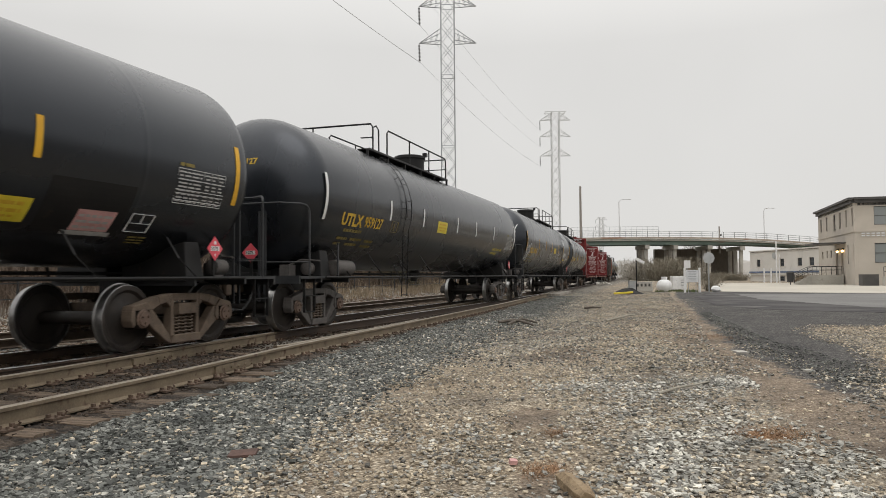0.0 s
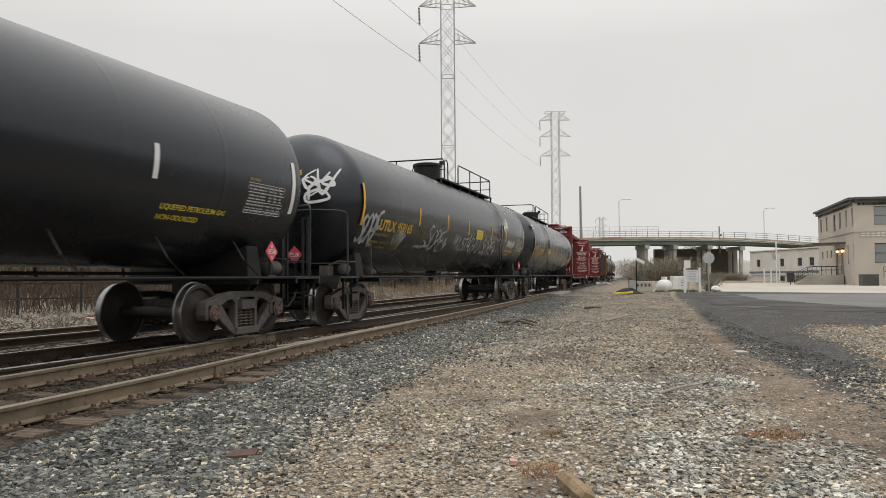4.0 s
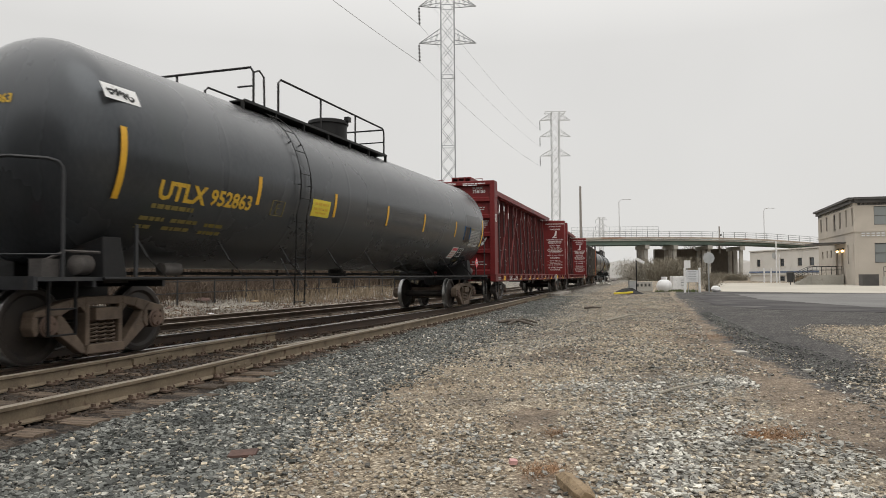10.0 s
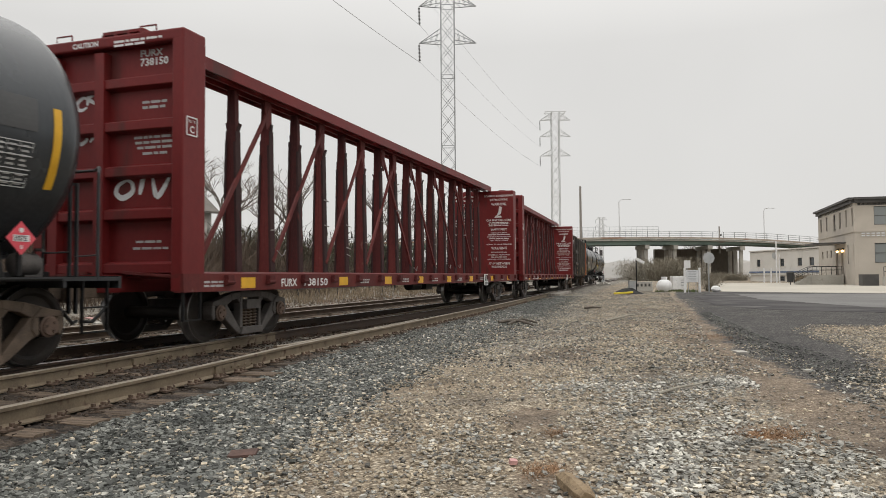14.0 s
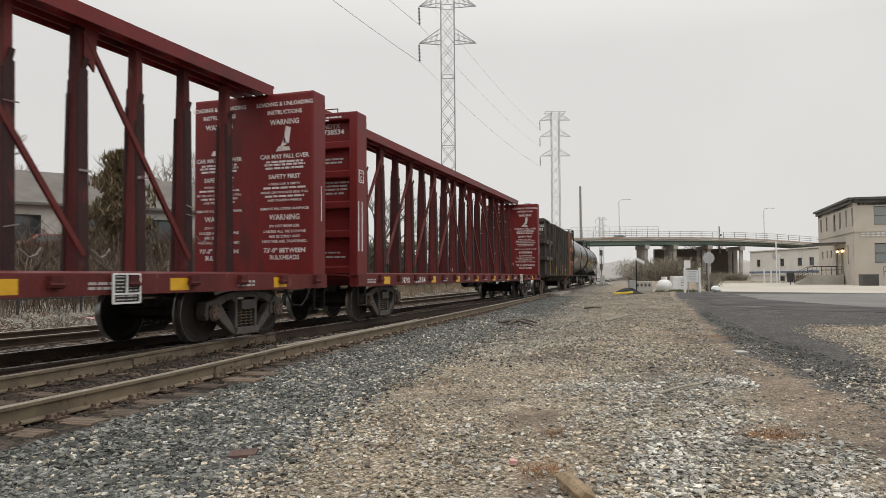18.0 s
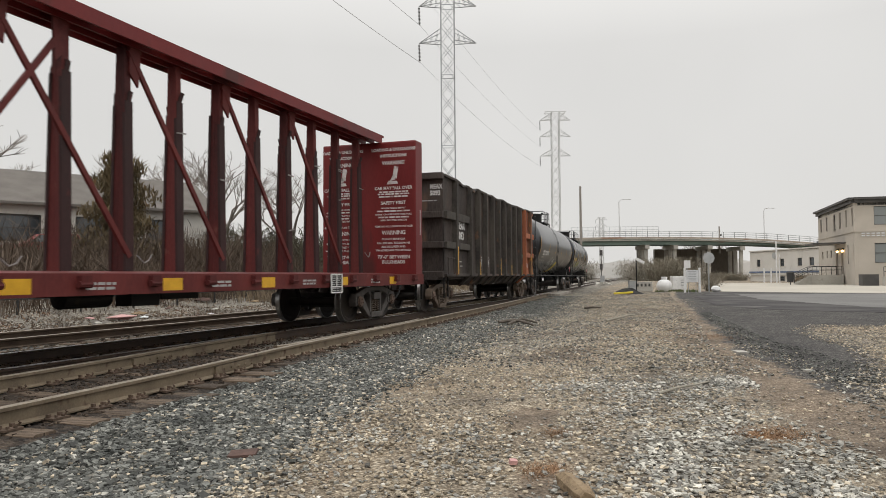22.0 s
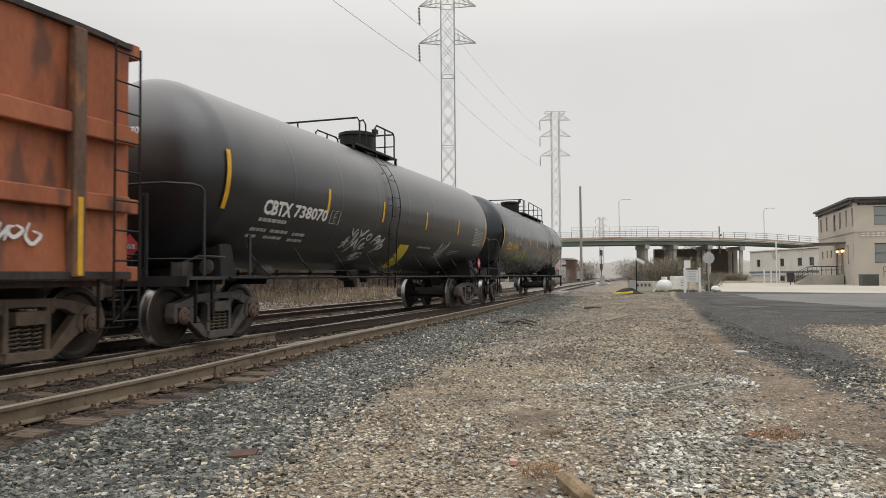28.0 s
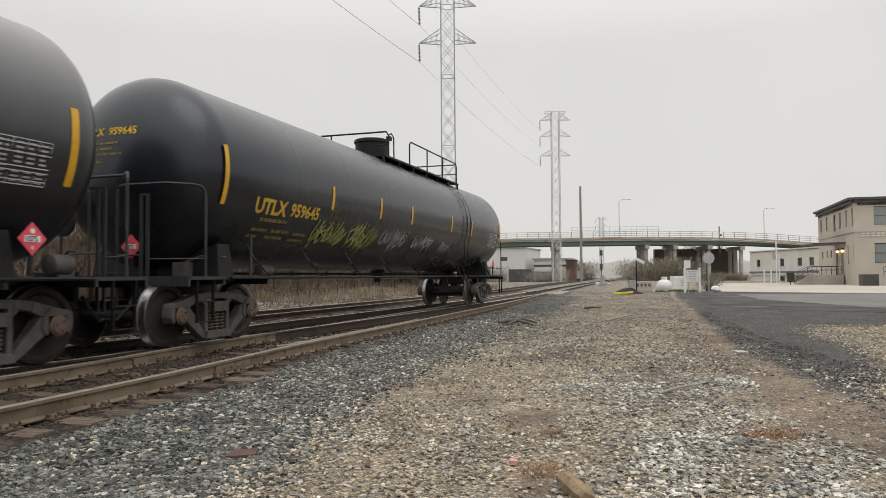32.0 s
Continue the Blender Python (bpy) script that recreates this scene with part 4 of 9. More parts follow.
    part("side_post", Shape().box((1.44, -(half - 2.0), 1.42), (0.03, 0.05, 0.74)), IRON_PIPE, car)
    if number:
        letters(car, mark + "  " + number, 0.17, hm, letter_mat, 1.0, bold=0.005, label="reporting mark on the tank's end", fit=1.08)
    print_rows(car, [(-0.64, 3.18, 0.7, 0.035), (-0.50, 3.09, 0.4, 0.035), (-0.70, 3.00, 0.8, 0.035), (-0.70, 2.88, 0.45, 0.035)], onh, print_mat, 9)
    # small hazard placard on the end platform
    d, px_ = 0.135 * 1.414, 0.32
    ye = -(half - 0.44)
    ep = Shape().add([(px_ - d, ye, 1.55), (px_, ye, 1.55 - d), (px_ + d, ye, 1.55), (px_, ye, 1.55 + d), (px_ - d, ye + 0.012, 1.55), (px_, ye + 0.012, 1.55 - d), (px_ + d, ye + 0.012, 1.55), (px_, ye + 0.012, 1.55 + d)],
                     [(0, 1, 2, 3), (7, 6, 5, 4), (0, 4, 5, 1), (1, 5, 6, 2), (2, 6, 7, 3), (3, 7, 4, 0)])
    pl = part("placard", ep, PLACARD_RED, car, "red diamond hazard placard")
    part("number_panel", Shape().box((px_, ye - 0.004, 1.55), (0.21, 0.006, 0.075)), WHITE, pl)
    pts, faces = text_mesh("1075", 0.085, 1.0, 0.002)
    lt = new("lettering", flat_mesh("lettering", lay(pts, faces, lambda a, b: Vector((px_ - 0.10 + a, ye - 0.0095, 1.52 + b))), IRON_BLACK))
    lt.parent = pl
    part("placard_post", Shape().box((px_, ye + 0.03, 1.25), (0.05, 0.03, 0.5)), IRON_BLACK, car)
    for g in tags:
        x0, x1, y0, y1, mat, seed, k = g
        tag_strokes(car, x0, x1, y0, y1, on, mat, seed, k, 0.05)
        tag_strokes(car, x0 + 0.05, x1, y0, y1, on, mat, seed + 100, k + 1, 0.03)
    for s in (-1, 1):
        truck(car, s * (half - truck_in[0 if s < 0 else 1]), trucks[0] if s < 0 else trucks[1])
    MOVERS.append((car, front, L, 2.1))
    return car, on, half


STRIPES = [4.90, 7.45, 10.05, 12.85, 15.4]
tank_a, on_a, half_a = tank_car("glossy black tank car with orange stripes on rusty trucks", -8.75, 11.75, "UTLX", "", YELLOW, TANK_BLACK, LETTER_YELLOW, DIM_YELLOW,
                                ("dirty", "dirty"), 5.9, STRIPES[:-1] + [14.98], 14.70, 0.82, (5.45, 6.4, 11.5), [], sign_low=1.62, ends=(1.3, 1.76), truck_in=(1.75, 2.43))
tank_b, on_b, half_b = tank_car("glossy black tank car with white stripes and yellow lettering", 11.75, 32.1, "UTLX", "959127", WHITE, TANK_BLACK, LETTER_YELLOW, DIM_YELLOW,
                                ("dark", "dark"), 5.72, [4.68, 7.10, 10.32, 12.55, 15.07], 8.79, 0.88, (5.2, 6.15, 11.3), [], marks=(2.07, 3.15, 3.24, 4.28), box_at=5.05, sign_low=2.35, ends=(1.24, 1.68), truck_in=(1.75, 2.47), cargo=True)
tank_c, on_c, half_c = tank_car("black tank car covered with silver graffiti tags", 32.1, 52.6, "UTLX", "959165", YELLOW, TANK_BLACK, LETTER_YELLOW, DIM_YELLOW,
                                ("dark", "dark"), 14.62, [5.08, 7.64, 9.99, 13.12, 15.50], 11.42, 0.84, (9.5, 11.1, 15.7),
                                [(3.5, 4.2, 1.78, 2.3, SPRAY, 22, 3), (15.0, 15.95, 2.85, 3.42, SIGN_WHITE, 26, 4), (15.8, 17.15, 2.2, 2.56, SIGN_WHITE, 27, 4)],
                                marks=(2.41, 3.46, 3.56, 4.60), box_at=5.48, sign_low=2.35, ends=(1.35, 1.46), truck_in=(1.75, 2.19), cargo=True)
tag_word(tank_c, "SORE", 1.35, 2.45, 1.80, 2.52, on_c, SPRAY, 21, 0.10)
tag_word(tank_c, ">", 5.55, 6.1, 1.78, 2.08, on_c, SPRAY, 22, 0.075, "sprayed silver arrow")
tag_word(tank_c, "SORE*", 5.98, 7.9, 1.82, 2.42, on_c, SPRAY, 23, 0.08)
tag_word(tank_c, "MOUSTACHIO", 8.55, 11.7, 1.85, 2.36, on_c, SPRAY, 24, 0.065)
tag_word(tank_c, "SORE*", 12.1, 14.1, 1.82, 2.38, on_c, SPRAY, 25, 0.085)
tank_d, on_d, half_d = tank_car("dark grey tank car with a yellow notice panel", 52.6, 73.25, "UTLX", "952863", YELLOW, TANK_GREY, LETTER_YELLOW, DIM_YELLOW,
                                ("dirty", "dirty"), 6.26, [4.80, 7.64, 10.44, 13.06, 15.96], 7.05, 0.74, (5.68, 6.55, 11.85), [], marks=(2.36, 3.44, 3.53, 4.64), box_at=5.48, sign_low=2.26, ends=(1.6, 1.58), truck_in=(1.8, 2.2), drop=0.14)
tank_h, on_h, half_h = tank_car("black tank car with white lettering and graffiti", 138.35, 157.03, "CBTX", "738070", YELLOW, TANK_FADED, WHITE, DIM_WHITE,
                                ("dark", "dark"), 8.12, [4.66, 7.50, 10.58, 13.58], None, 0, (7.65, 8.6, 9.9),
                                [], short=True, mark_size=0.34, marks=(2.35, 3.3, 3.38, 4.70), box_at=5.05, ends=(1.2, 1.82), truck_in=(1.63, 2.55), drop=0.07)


def quick_tag(car, on, x0, x1, y0, y1, lines, width, material, label="hand-written silver graffiti scrawl"):
    """Strokes given on a unit square, laid into the box x0..x1, y0..y1 of the shell."""
    for ln in lines:
        spray(car, [smooth_line([(x0 + (x1 - x0) * u, y0 + (y1 - y0) * v) for u, v in ln], 4)], on, material, width, label)


quick_tag(tank_h, on_h, 5.85, 7.2, 1.58, 2.14, (((0.03, 0.02), (0.12, 0.30), (0.16, 0.62)), ((0.0, 0.30), (0.10, 0.34), (0.22, 0.40)), ((0.08, 0.55), (0.14, 0.30), (0.19, 0.06)),
                                  ((0.16, 0.98), (0.20, 0.80), (0.28, 0.66), (0.30, 0.88), (0.38, 0.95)), ((0.26, 0.08), (0.33, 0.50), (0.40, 0.85), (0.38, 0.40), (0.46, 0.20), (0.52, 0.62), (0.60, 0.90)),
                                  ((0.28, -0.20), (0.40, 0.14), (0.50, 0.55), (0.55, 0.22), (0.62, 0.10), (0.66, 0.52), (0.78, 0.60)), ((0.48, 0.95), (0.58, 0.70), (0.72, 0.92), (0.80, 0.98)), ((0.66, -0.1), (0.74, 0.20), (0.86, 0.36), (0.78, 0.06), (0.95, 0.16)),
                                  ((0.90, 0.52), (0.83, 0.64), (0.88, 0.80), (0.98, 0.76), (0.97, 0.58), (0.90, 0.52))), 0.05, SPRAY_PALE)
quick_tag(tank_h, on_h, 6.45, 7.35, 1.10, 1.52, (((0.0, 0.0), (0.35, 0.55), (0.62, 1.0), (0.50, 0.45), (0.95, 0.62), (0.90, 0.35), (0.30, 0.22), (0.0, 0.0)), ((0.40, 0.85), (0.55, 0.60), (0.80, 0.95), (1.0, 0.80)), ((0.55, 0.15), (0.60, 0.42), (0.72, 0.60))), 0.032, SPRAY_PALE)
quick_tag(tank_h, on_h, 7.32, 8.15, 1.50, 2.04, (((0.0, 0.55), (0.15, 0.78), (0.36, 0.98), (0.44, 0.84), (0.22, 0.70)), ((0.30, 0.45), (0.42, 0.66), (0.50, 0.80), (0.50, 0.55), (0.62, 0.82)), ((0.55, 0.42), (0.68, 0.70), (0.84, 0.88), (0.72, 0.52), (0.92, 0.60)),
                                   ((0.40, 0.0), (0.58, 0.30), (0.82, 0.52), (0.98, 0.42), (0.80, 0.30), (0.62, 0.22))), 0.045, SIGN_WHITE)
quick_tag(tank_h, on_h, 12.15, 13.15, 1.40, 2.12, (((0.0, 0.05), (0.16, 0.50), (0.34, 0.92), (0.28, 0.40), (0.36, 0.10), (0.58, 0.60), (0.78, 0.88)), ((0.12, 0.35), (0.38, 0.30), (0.55, 0.34)), ((0.44, 0.05), (0.60, 0.46), (0.98, 1.0), (0.74, 0.40), (0.60, 0.12), (0.80, 0.10), (0.90, 0.34)),
                                   ((0.20, 0.12), (0.46, 0.60), (0.60, 0.82))), 0.042, SPRAY_PALE)
tank_i, on_i, half_i = tank_car("glossy black tank car with lime and silver graffiti", 157.03, 177.7, "UTLX", "959645", YELLOW, TANK_BLACK, LETTER_YELLOW, DIM_YELLOW,
                                ("dark", "dark"), 14.55, [4.82, 7.32, 9.42, 12.9, 15.12], None, 0, (9.5, 11.1, 15.7),
                                [(4.3, 5.7, 1.65, 2.2, SPRAY_LIME, 51, 5), (5.95, 7.3, 1.65, 2.3, SPRAY_LIME, 52, 5), (7.7, 9.35, 1.75, 2.25, SPRAY, 53, 5), (9.95, 11.5, 1.8, 2.2, SPRAY, 54, 5), (12.3, 13.2, 1.75, 2.1, SPRAY, 55, 4)], marks=(2.04, 3.1, 3.22, 4.32), box_at=5.05, ends=(1.12, 1.7), truck_in=(1.54, 2.4))


# ---------- centre-beam lumber cars ----------
def on_end(y):
    """Across and up on a wall square to the track, seen from the front."""
    return lambda x, z: Vector((x, y, z))


def centre_beam_car(label, front, rear, mark, number, tag_seed, tail, posts, stencil_at=18.25):
    L = rear - front
    half = L / 2
    car = thing("centre_beam_car", label, "lumber car", group="train cars")
    f0, f1 = -half + 0.72, half - tail          # outer faces of the bulkheads
    i0, i1 = f0 + 0.54, f1 - 0.50
    # deck, side sills, centre sill
    for s in (-1, 1):
        sill = Shape()
        sill.prism([(f0, 0.85), (f1, 0.85), (f1, 1.12), (f0, 1.12)], s * 1.39, s * 1.45)
        side = part("side_sill", sill, CAR_RED_WORN, car, "dark red side sill with winch brackets")
        for z in (1.115, 0.86):
            part("sill_flange", Shape().box((s * 1.365, 0, z), (0.15 if z > 1 else 0.16, f1 - f0 - 0.02, 0.025)), CAR_RED_WORN, side)
        for k in range(18):
            y = (k - 8.5) * 1.24 + 0.31
            b = Shape().box((s * 1.49, y, 1.03), (0.09, 0.16, 0.14))
            b.lathe([(0, 0.045), (0.20, 0.045)], (s * 1.50, y - 0.10, 0.99), (0, 1, 0), 8)
            part("winch", b, POST_DARK, side)
    deck = Shape()
    for s in (-1, 1):
        deck.add([(s * 0.36, f0, 1.17), (s * 1.36, f0, 1.10), (s * 1.36, f1, 1.10), (s * 0.36, f1, 1.17), (s * 0.36, f0, 1.13), (s * 1.36, f0, 1.06), (s * 1.36, f1, 1.06), (s * 0.36, f1, 1.13)],
                 [(0, 1, 2, 3), (7, 6, 5, 4), (0, 4, 5, 1), (1, 5, 6, 2), (2, 6, 7, 3), (3, 7, 4, 0)])
    part("deck", deck, CAR_RED_WORN, car)
    cs = Shape().box((0, 0, 0.985), (0.55, L - 1.0, 0.27))
    part("centre_sill", cs, CAR_RED, car)
    gear = Shape()
    for k in range(14):
        y = i0 + 3.2 + (i1 - i0 - 6.4) * k / 13
        gear.prism([(y - 0.03, 0.85), (y + 0.03, 0.85), (y + 0.03, 1.05), (y - 0.03, 1.05)], -1.38, 1.38)
    part("cross_bearers", gear, CAR_RED, car)
    gy0 = 0.1
    tank = Shape().lathe([(0, 0.05), (0.03, 0.15), (0.85, 0.15), (0.88, 0.05)], (0.6, gy0, 0.80), (0, 1, 0), 16)
    tank.box((0.6, gy0 + 1.5, 0.80), (0.3, 0.6, 0.30))
    tank.box((0.4, gy0 + 2.6, 0.82), (0.2, 0.9, 0.20))
    tank.tube([(0.6, gy0 - 0.3, 0.84), (0.6, gy0 + 4.0, 0.84)], 0.03, 6)
    part("brake_gear", tank, IRON_BLACK, car)
    # centre beam: tapered posts, double raking braces, top chord
    n = 18
    ys = [o - half for o in posts]
    for k, y in enumerate(ys):
        col = Shape()
        for s in (-1, 1):
            t = 0.068
            col.add([(s * 0.0, y - t, 1.15), (s * 0.155, y - t, 1.15), (s * 0.085, y - t, 4.76), (s * 0.0, y - t, 4.76),
                     (s * 0.0, y + t, 1.15), (s * 0.155, y + t, 1.15), (s * 0.085, y + t, 4.76), (s * 0.0, y + t, 4.76)],
                    [(0, 1, 2, 3), (7, 6, 5, 4), (0, 4, 5, 1), (1, 5, 6, 2), (2, 6, 7, 3), (3, 7, 4, 0)])
        cm = part("post", col, CAR_RED_WORN if k % 2 else POST_DARK, car, "tapered red post" if k % 2 else "tapered grimy dark red post", bevel=0.008)
        for s in (-1, 1):
            ht = 4.02 + 0.14 * math.sin(k * 2.3 + s)
            ws = Shape().beam((s * 0.163, y + 0.01, 1.16), (s * 0.108, y + 0.01, ht), 0.155, 0.016, (s, 0, 0))
            ws.beam((s * 0.108, y + 0.01, ht), (s * (0.115 + 0.02 * (k % 3)), y + 0.03, ht + 0.16), 0.09, 0.014, (s, 0, 0))
            part("wear_strip", ws, WEAR_DARK, cm, "scuffed dark wear strip")
            part("edge_strip", Shape().beam((s * 0.15, y - 0.078, 1.16), (s * 0.095, y - 0.078, ht - 0.1 * (k % 4)), 0.018, 0.05, (s, 0, 0)), WEAR_DARK, cm)
    # one raking brace to two bays, leaning towards the middle of the car from both ends
    for up, lo in ((3, 1), (5, 3), (7, 5), (9, 7), (8, 10), (10, 12), (12, 14), (14, 16)):
        br = Shape().beam((0.11, ys[up], 4.72), (0.16, ys[lo], 1.40), 0.085, 0.05, (1, 0, 0))
        brace = part("brace", br, CAR_RED_WORN, car, "raking red brace")
        g = 1 if lo > up else -1
        gs = Shape().add([(0.09, ys[up], 4.78), (0.09, ys[up] + g * 0.26, 4.78), (0.09, ys[up] + g * 0.20, 4.15), (0.09, ys[up], 4.35), (0.13, ys[up], 4.78), (0.13, ys[up] + g * 0.26, 4.78), (0.13, ys[up] + g * 0.20, 4.15), (0.13, ys[up], 4.35)],
                         [(0, 1, 2, 3), (7, 6, 5, 4), (0, 4, 5, 1), (1, 5, 6, 2), (2, 6, 7, 3), (3, 7, 4, 0)])
        part("gusset", gs, CAR_RED_WORN, brace)
    chord = Shape()
    c0_, c1_ = i0 - 0.2, i1 + 0.2
    for s in (-1, 1):
        chord.span((s * 0.16, c0_, 4.955), (s * 0.0, c1_, 5.005))
        chord.span((s * 0.39, c0_, 4.955), (s * 0.27, c1_, 5.005))
        cuts = [c0_] + [v for y in ys[:-1] for v in (y + 0.47, y + 0.77)] + [c1_]
        for a, b in zip(cuts[::2], cuts[1::2]):
            chord.span((s * 0.27, a, 4.955), (s * 0.16, b, 5.005))
    chord_ob = part("top_chord", chord, CAR_RED, car, "dark red top beam")
    for s in (-1, 1):
        part("chord_flange", Shape().box((s * 0.37, 0, 4.865), (0.04, i1 - i0 + 0.38, 0.178)), CAR_RED, chord_ob)
        part("chord_web", Shape().box((s * 0.13, 0, 4.865), (0.05, i1 - i0 + 0.38, 0.178)), CAR_RED, chord_ob)
    straps = Shape()
    rng = random.Random(tag_seed)
    for k in range(n):
        for _ in range(rng.choice((0, 1, 1, 2, 3))):
            z = rng.uniform(1.5, 3.9)
            w = 0.2 - 0.02 * z
            tilt = rng.uniform(-0.05, 0.05)
            straps.beam((w + 0.03, ys[k] - 0.11, z), (w + 0.03, ys[k] + 0.12, z + tilt), 0.012, rng.uniform(0.015, 0.035))
        if rng.random() < 0.3:
            z = rng.uniform(1.25, 1.9)
            straps.tube([(0.21, ys[k] + 0.1, z), (0.26, ys[k] + 0.22, z - 0.12), (0.22, ys[k] + 0.36, z - 0.08), (0.2, ys[k] + 0.46, z + 0.02)], 0.012, 4)
    part("cables", straps, GREY_WEAR, car, "pale tie-down bands and loose cable ends")
    # bulkheads
    for s, yo, yi in ((-1, f0, i0), (1, f1, i1)):
        sh = Shape()
        ym = yo - s * 0.17
        ye = yi - s * 0.006
        sh.span((-1.395, min(ym, ye), 1.05), (1.395, max(ym, ye), 4.775))
        bk = part("bulkhead", sh, CAR_RED, car, "tall dark red bulkhead with stencilled notices", bevel=0.02)
        for w in (-1, 1):
            fr = Shape().span((w * 1.22, min(yo, yi), 0.86), (w * 1.42, max(yo, yi), 4.66))
            part("corner_post", fr, CAR_RED, bk, bevel=0.02)
        hd = Shape()
        hd.span((-1.42, min(yo, yi), 4.62), (1.42, max(yo, yi), 4.80))
        part("bulkhead_head", hd, CAR_RED, bk, bevel=0.03)
        for z in (1.10, 1.92, 2.58, 3.28, 3.95):
            rb = Shape()
            a, b = (yo + 0.04, ym) if s < 0 else (ym, yo - 0.04)
            rb.prism([(a, z + 0.04), (b, z), (b, z + 0.22), (a, z + 0.18)] if s < 0 else [(a, z), (b, z + 0.04), (b, z + 0.18), (a, z + 0.22)], -1.22, 1.22)
            part("rib", rb, CAR_RED, bk, bevel=0.01)
        for x in (-1.05, -0.15):
            a, b = (yo + 0.02, ym) if s < 0 else (ym, yo - 0.02)
            part("stiffener", Shape().span((x - 0.09, a, 1.1), (x + 0.09, b, 4.56)), CAR_RED, bk)
        for w in (-1, 1):
            gr = Shape().tube([(w * 0.95, yo + s * 0.02, 4.79), (w * 0.95, yo + s * 0.02, 4.87), (w * 0.65, yo + s * 0.02, 4.87), (w * 0.65, yo + s * 0.02, 4.79)], 0.014, 5)
            part("grab_iron", gr, CAR_RED, bk)
        for w in (-1, 1):
            st = Shape()
            st.beam((w * 1.40, yo - s * 0.05, 0.86), (w * 1.40, yo - s * 0.05, 0.42), 0.05, 0.02)
            st.beam((w * 1.40, yo - s * 0.45, 0.86), (w * 1.40, yo - s * 0.45, 0.42), 0.05, 0.02)
            st.beam((w * 1.40, yo - s * 0.05, 0.43), (w * 1.40, yo - s * 0.45, 0.43), 0.05, 0.02)
            part("stirrup_step", st, IRON_BLACK, car)
        if s > 0:
            wl2 = Shape().span((1.425, yo - 0.2, 2.2), (1.432, yo - 0.175, 2.9))
            part("side_stripe", wl2, STENCIL, bk, "worn white reflective strip")
        coupler(car, s * half, s)
    # notices on the loading face of the rear bulkhead
    on = on_end(i1 - 0.011)
    for cx in (0.765, -0.80):
        for body, mid, size, wide in (("LOADING & UNLOADING", 4.58, 0.115, 1.31), ("INSTRUCTIONS", 4.41, 0.115, 0.80), ("WARNING", 4.21, 0.15, 0.67), ("CAR MAY FALL OVER", 3.51, 0.12, 1.13),
                                      ("SAFETY FIRST", 3.10, 0.12, 0.74), ("WHEN CAR IS EMPTY", 2.95, 0.062, 0.74), ("HOOK ON OPPOSITE SIDE, PULL", 2.78, 0.062, 1.10), ("AND TIGHTEN WINCH", 2.62, 0.062, 0.78),
                                      ("REMOVE ALL LOOSE DUNNAGE", 2.45, 0.07, 1.12), ("WARNING", 2.28, 0.155, 0.70), ("DO NOT MOVE CAR", 2.10, 0.075, 0.70), ("UNLESS ALL TIE DOWNS", 1.99, 0.075, 0.98),
                                      ("ARE SECURED AND", 1.89, 0.075, 0.72), ("WINCHES ARE TIGHTENED.", 1.79, 0.075, 1.05), ("73'-0\" BETWEEN", 1.61, 0.125, 0.96), ("BULKHEADS", 1.47, 0.125, 0.68)):
            letters(car, body, size, lambda x, y: on(cx + x - wide / 2, mid + y - 0.36 * size), STENCIL, 0.92, bold=0.004 if size > 0.1 else 0.002, label="white stencilled words", fit=wide)
        print_rows(car, [(cx - w / 2, z, w, 0.04) for z, w in ((3.38, 0.86), (3.32, 0.94), (3.25, 0.88), (2.85, 0.98), (2.68, 0.90))], on, STENCIL, 13)
        sym = Shape()
        sym.add([on(cx - 0.03, 3.78), on(cx + 0.10, 3.76), on(cx + 0.15, 4.08), on(cx + 0.03, 4.12)], [(0, 1, 2, 3)])
        sym.add([on(cx - 0.20, 3.61), on(cx + 0.14, 3.62), on(cx + 0.11, 3.70), on(cx - 0.14, 3.71)], [(0, 1, 2, 3)])
        sym.add([on(cx - 0.10, 3.70), on(cx + 0.05, 3.74), on(cx + 0.01, 3.90)], [(0, 1, 2)])
        ob = new("warning_symbol", flat_mesh("warning_symbol", sym, STENCIL))
        ob.parent = car
    # marks on the front bulkhead
    on = on_end(f0 + 0.164)
    letters(car, "CAUTION", 0.11, lambda x, y: on_end(f0 - 0.006)(x - 0.65, y + 4.66), WHITE, bold=0.004, fit=0.5)
    print_rows(car, [(0.15, 4.67, 0.9, 0.035), (0.15, 4.61, 0.6, 0.035)], on_end(f0 - 0.006), WHITE, 15)
    if mark:
        letters(car, mark, 0.15, lambda x, y: on(x + 0.50, y + 4.47), DIM_WHITE, 1.0, bold=0.003, fit=0.42)
    letters(car, number, 0.16, lambda x, y: on(x + 0.50, y + 4.33), WHITE, 0.95, bold=0.004, fit=0.52, label="white stencilled car number")
    print_rows(car, [(0.55, 3.74, 0.45, 0.04), (0.55, 3.66, 0.42, 0.04), (0.40, 3.20, 0.74, 0.04), (0.42, 3.12, 0.70, 0.04), (0.46, 3.04, 0.66, 0.04), (0.56, 2.95, 0.45, 0.04), (0.45, 1.60, 0.5, 0.035), (0.40, 1.50, 0.65, 0.035)], on, DIM_WHITE, 17)
    if mark == "FURX":
        tag_word(car, "CK", -0.74, -0.30, 3.76, 3.98, on, SIGN_WHITE, tag_seed + 1, 0.055, "white sprayed graffiti letters")
        tag_word(car, "OTV", 0.05, 1.03, 2.34, 2.66, on, SIGN_WHITE, tag_seed, 0.075, "white sprayed graffiti letters")
        tag_strokes(car, -0.72, -0.28, 3.16, 3.40, on, SIGN_WHITE, tag_seed + 2, 2, 0.05)
    bx = Shape()
    x = 1.428
    yb = f0 + 0.2
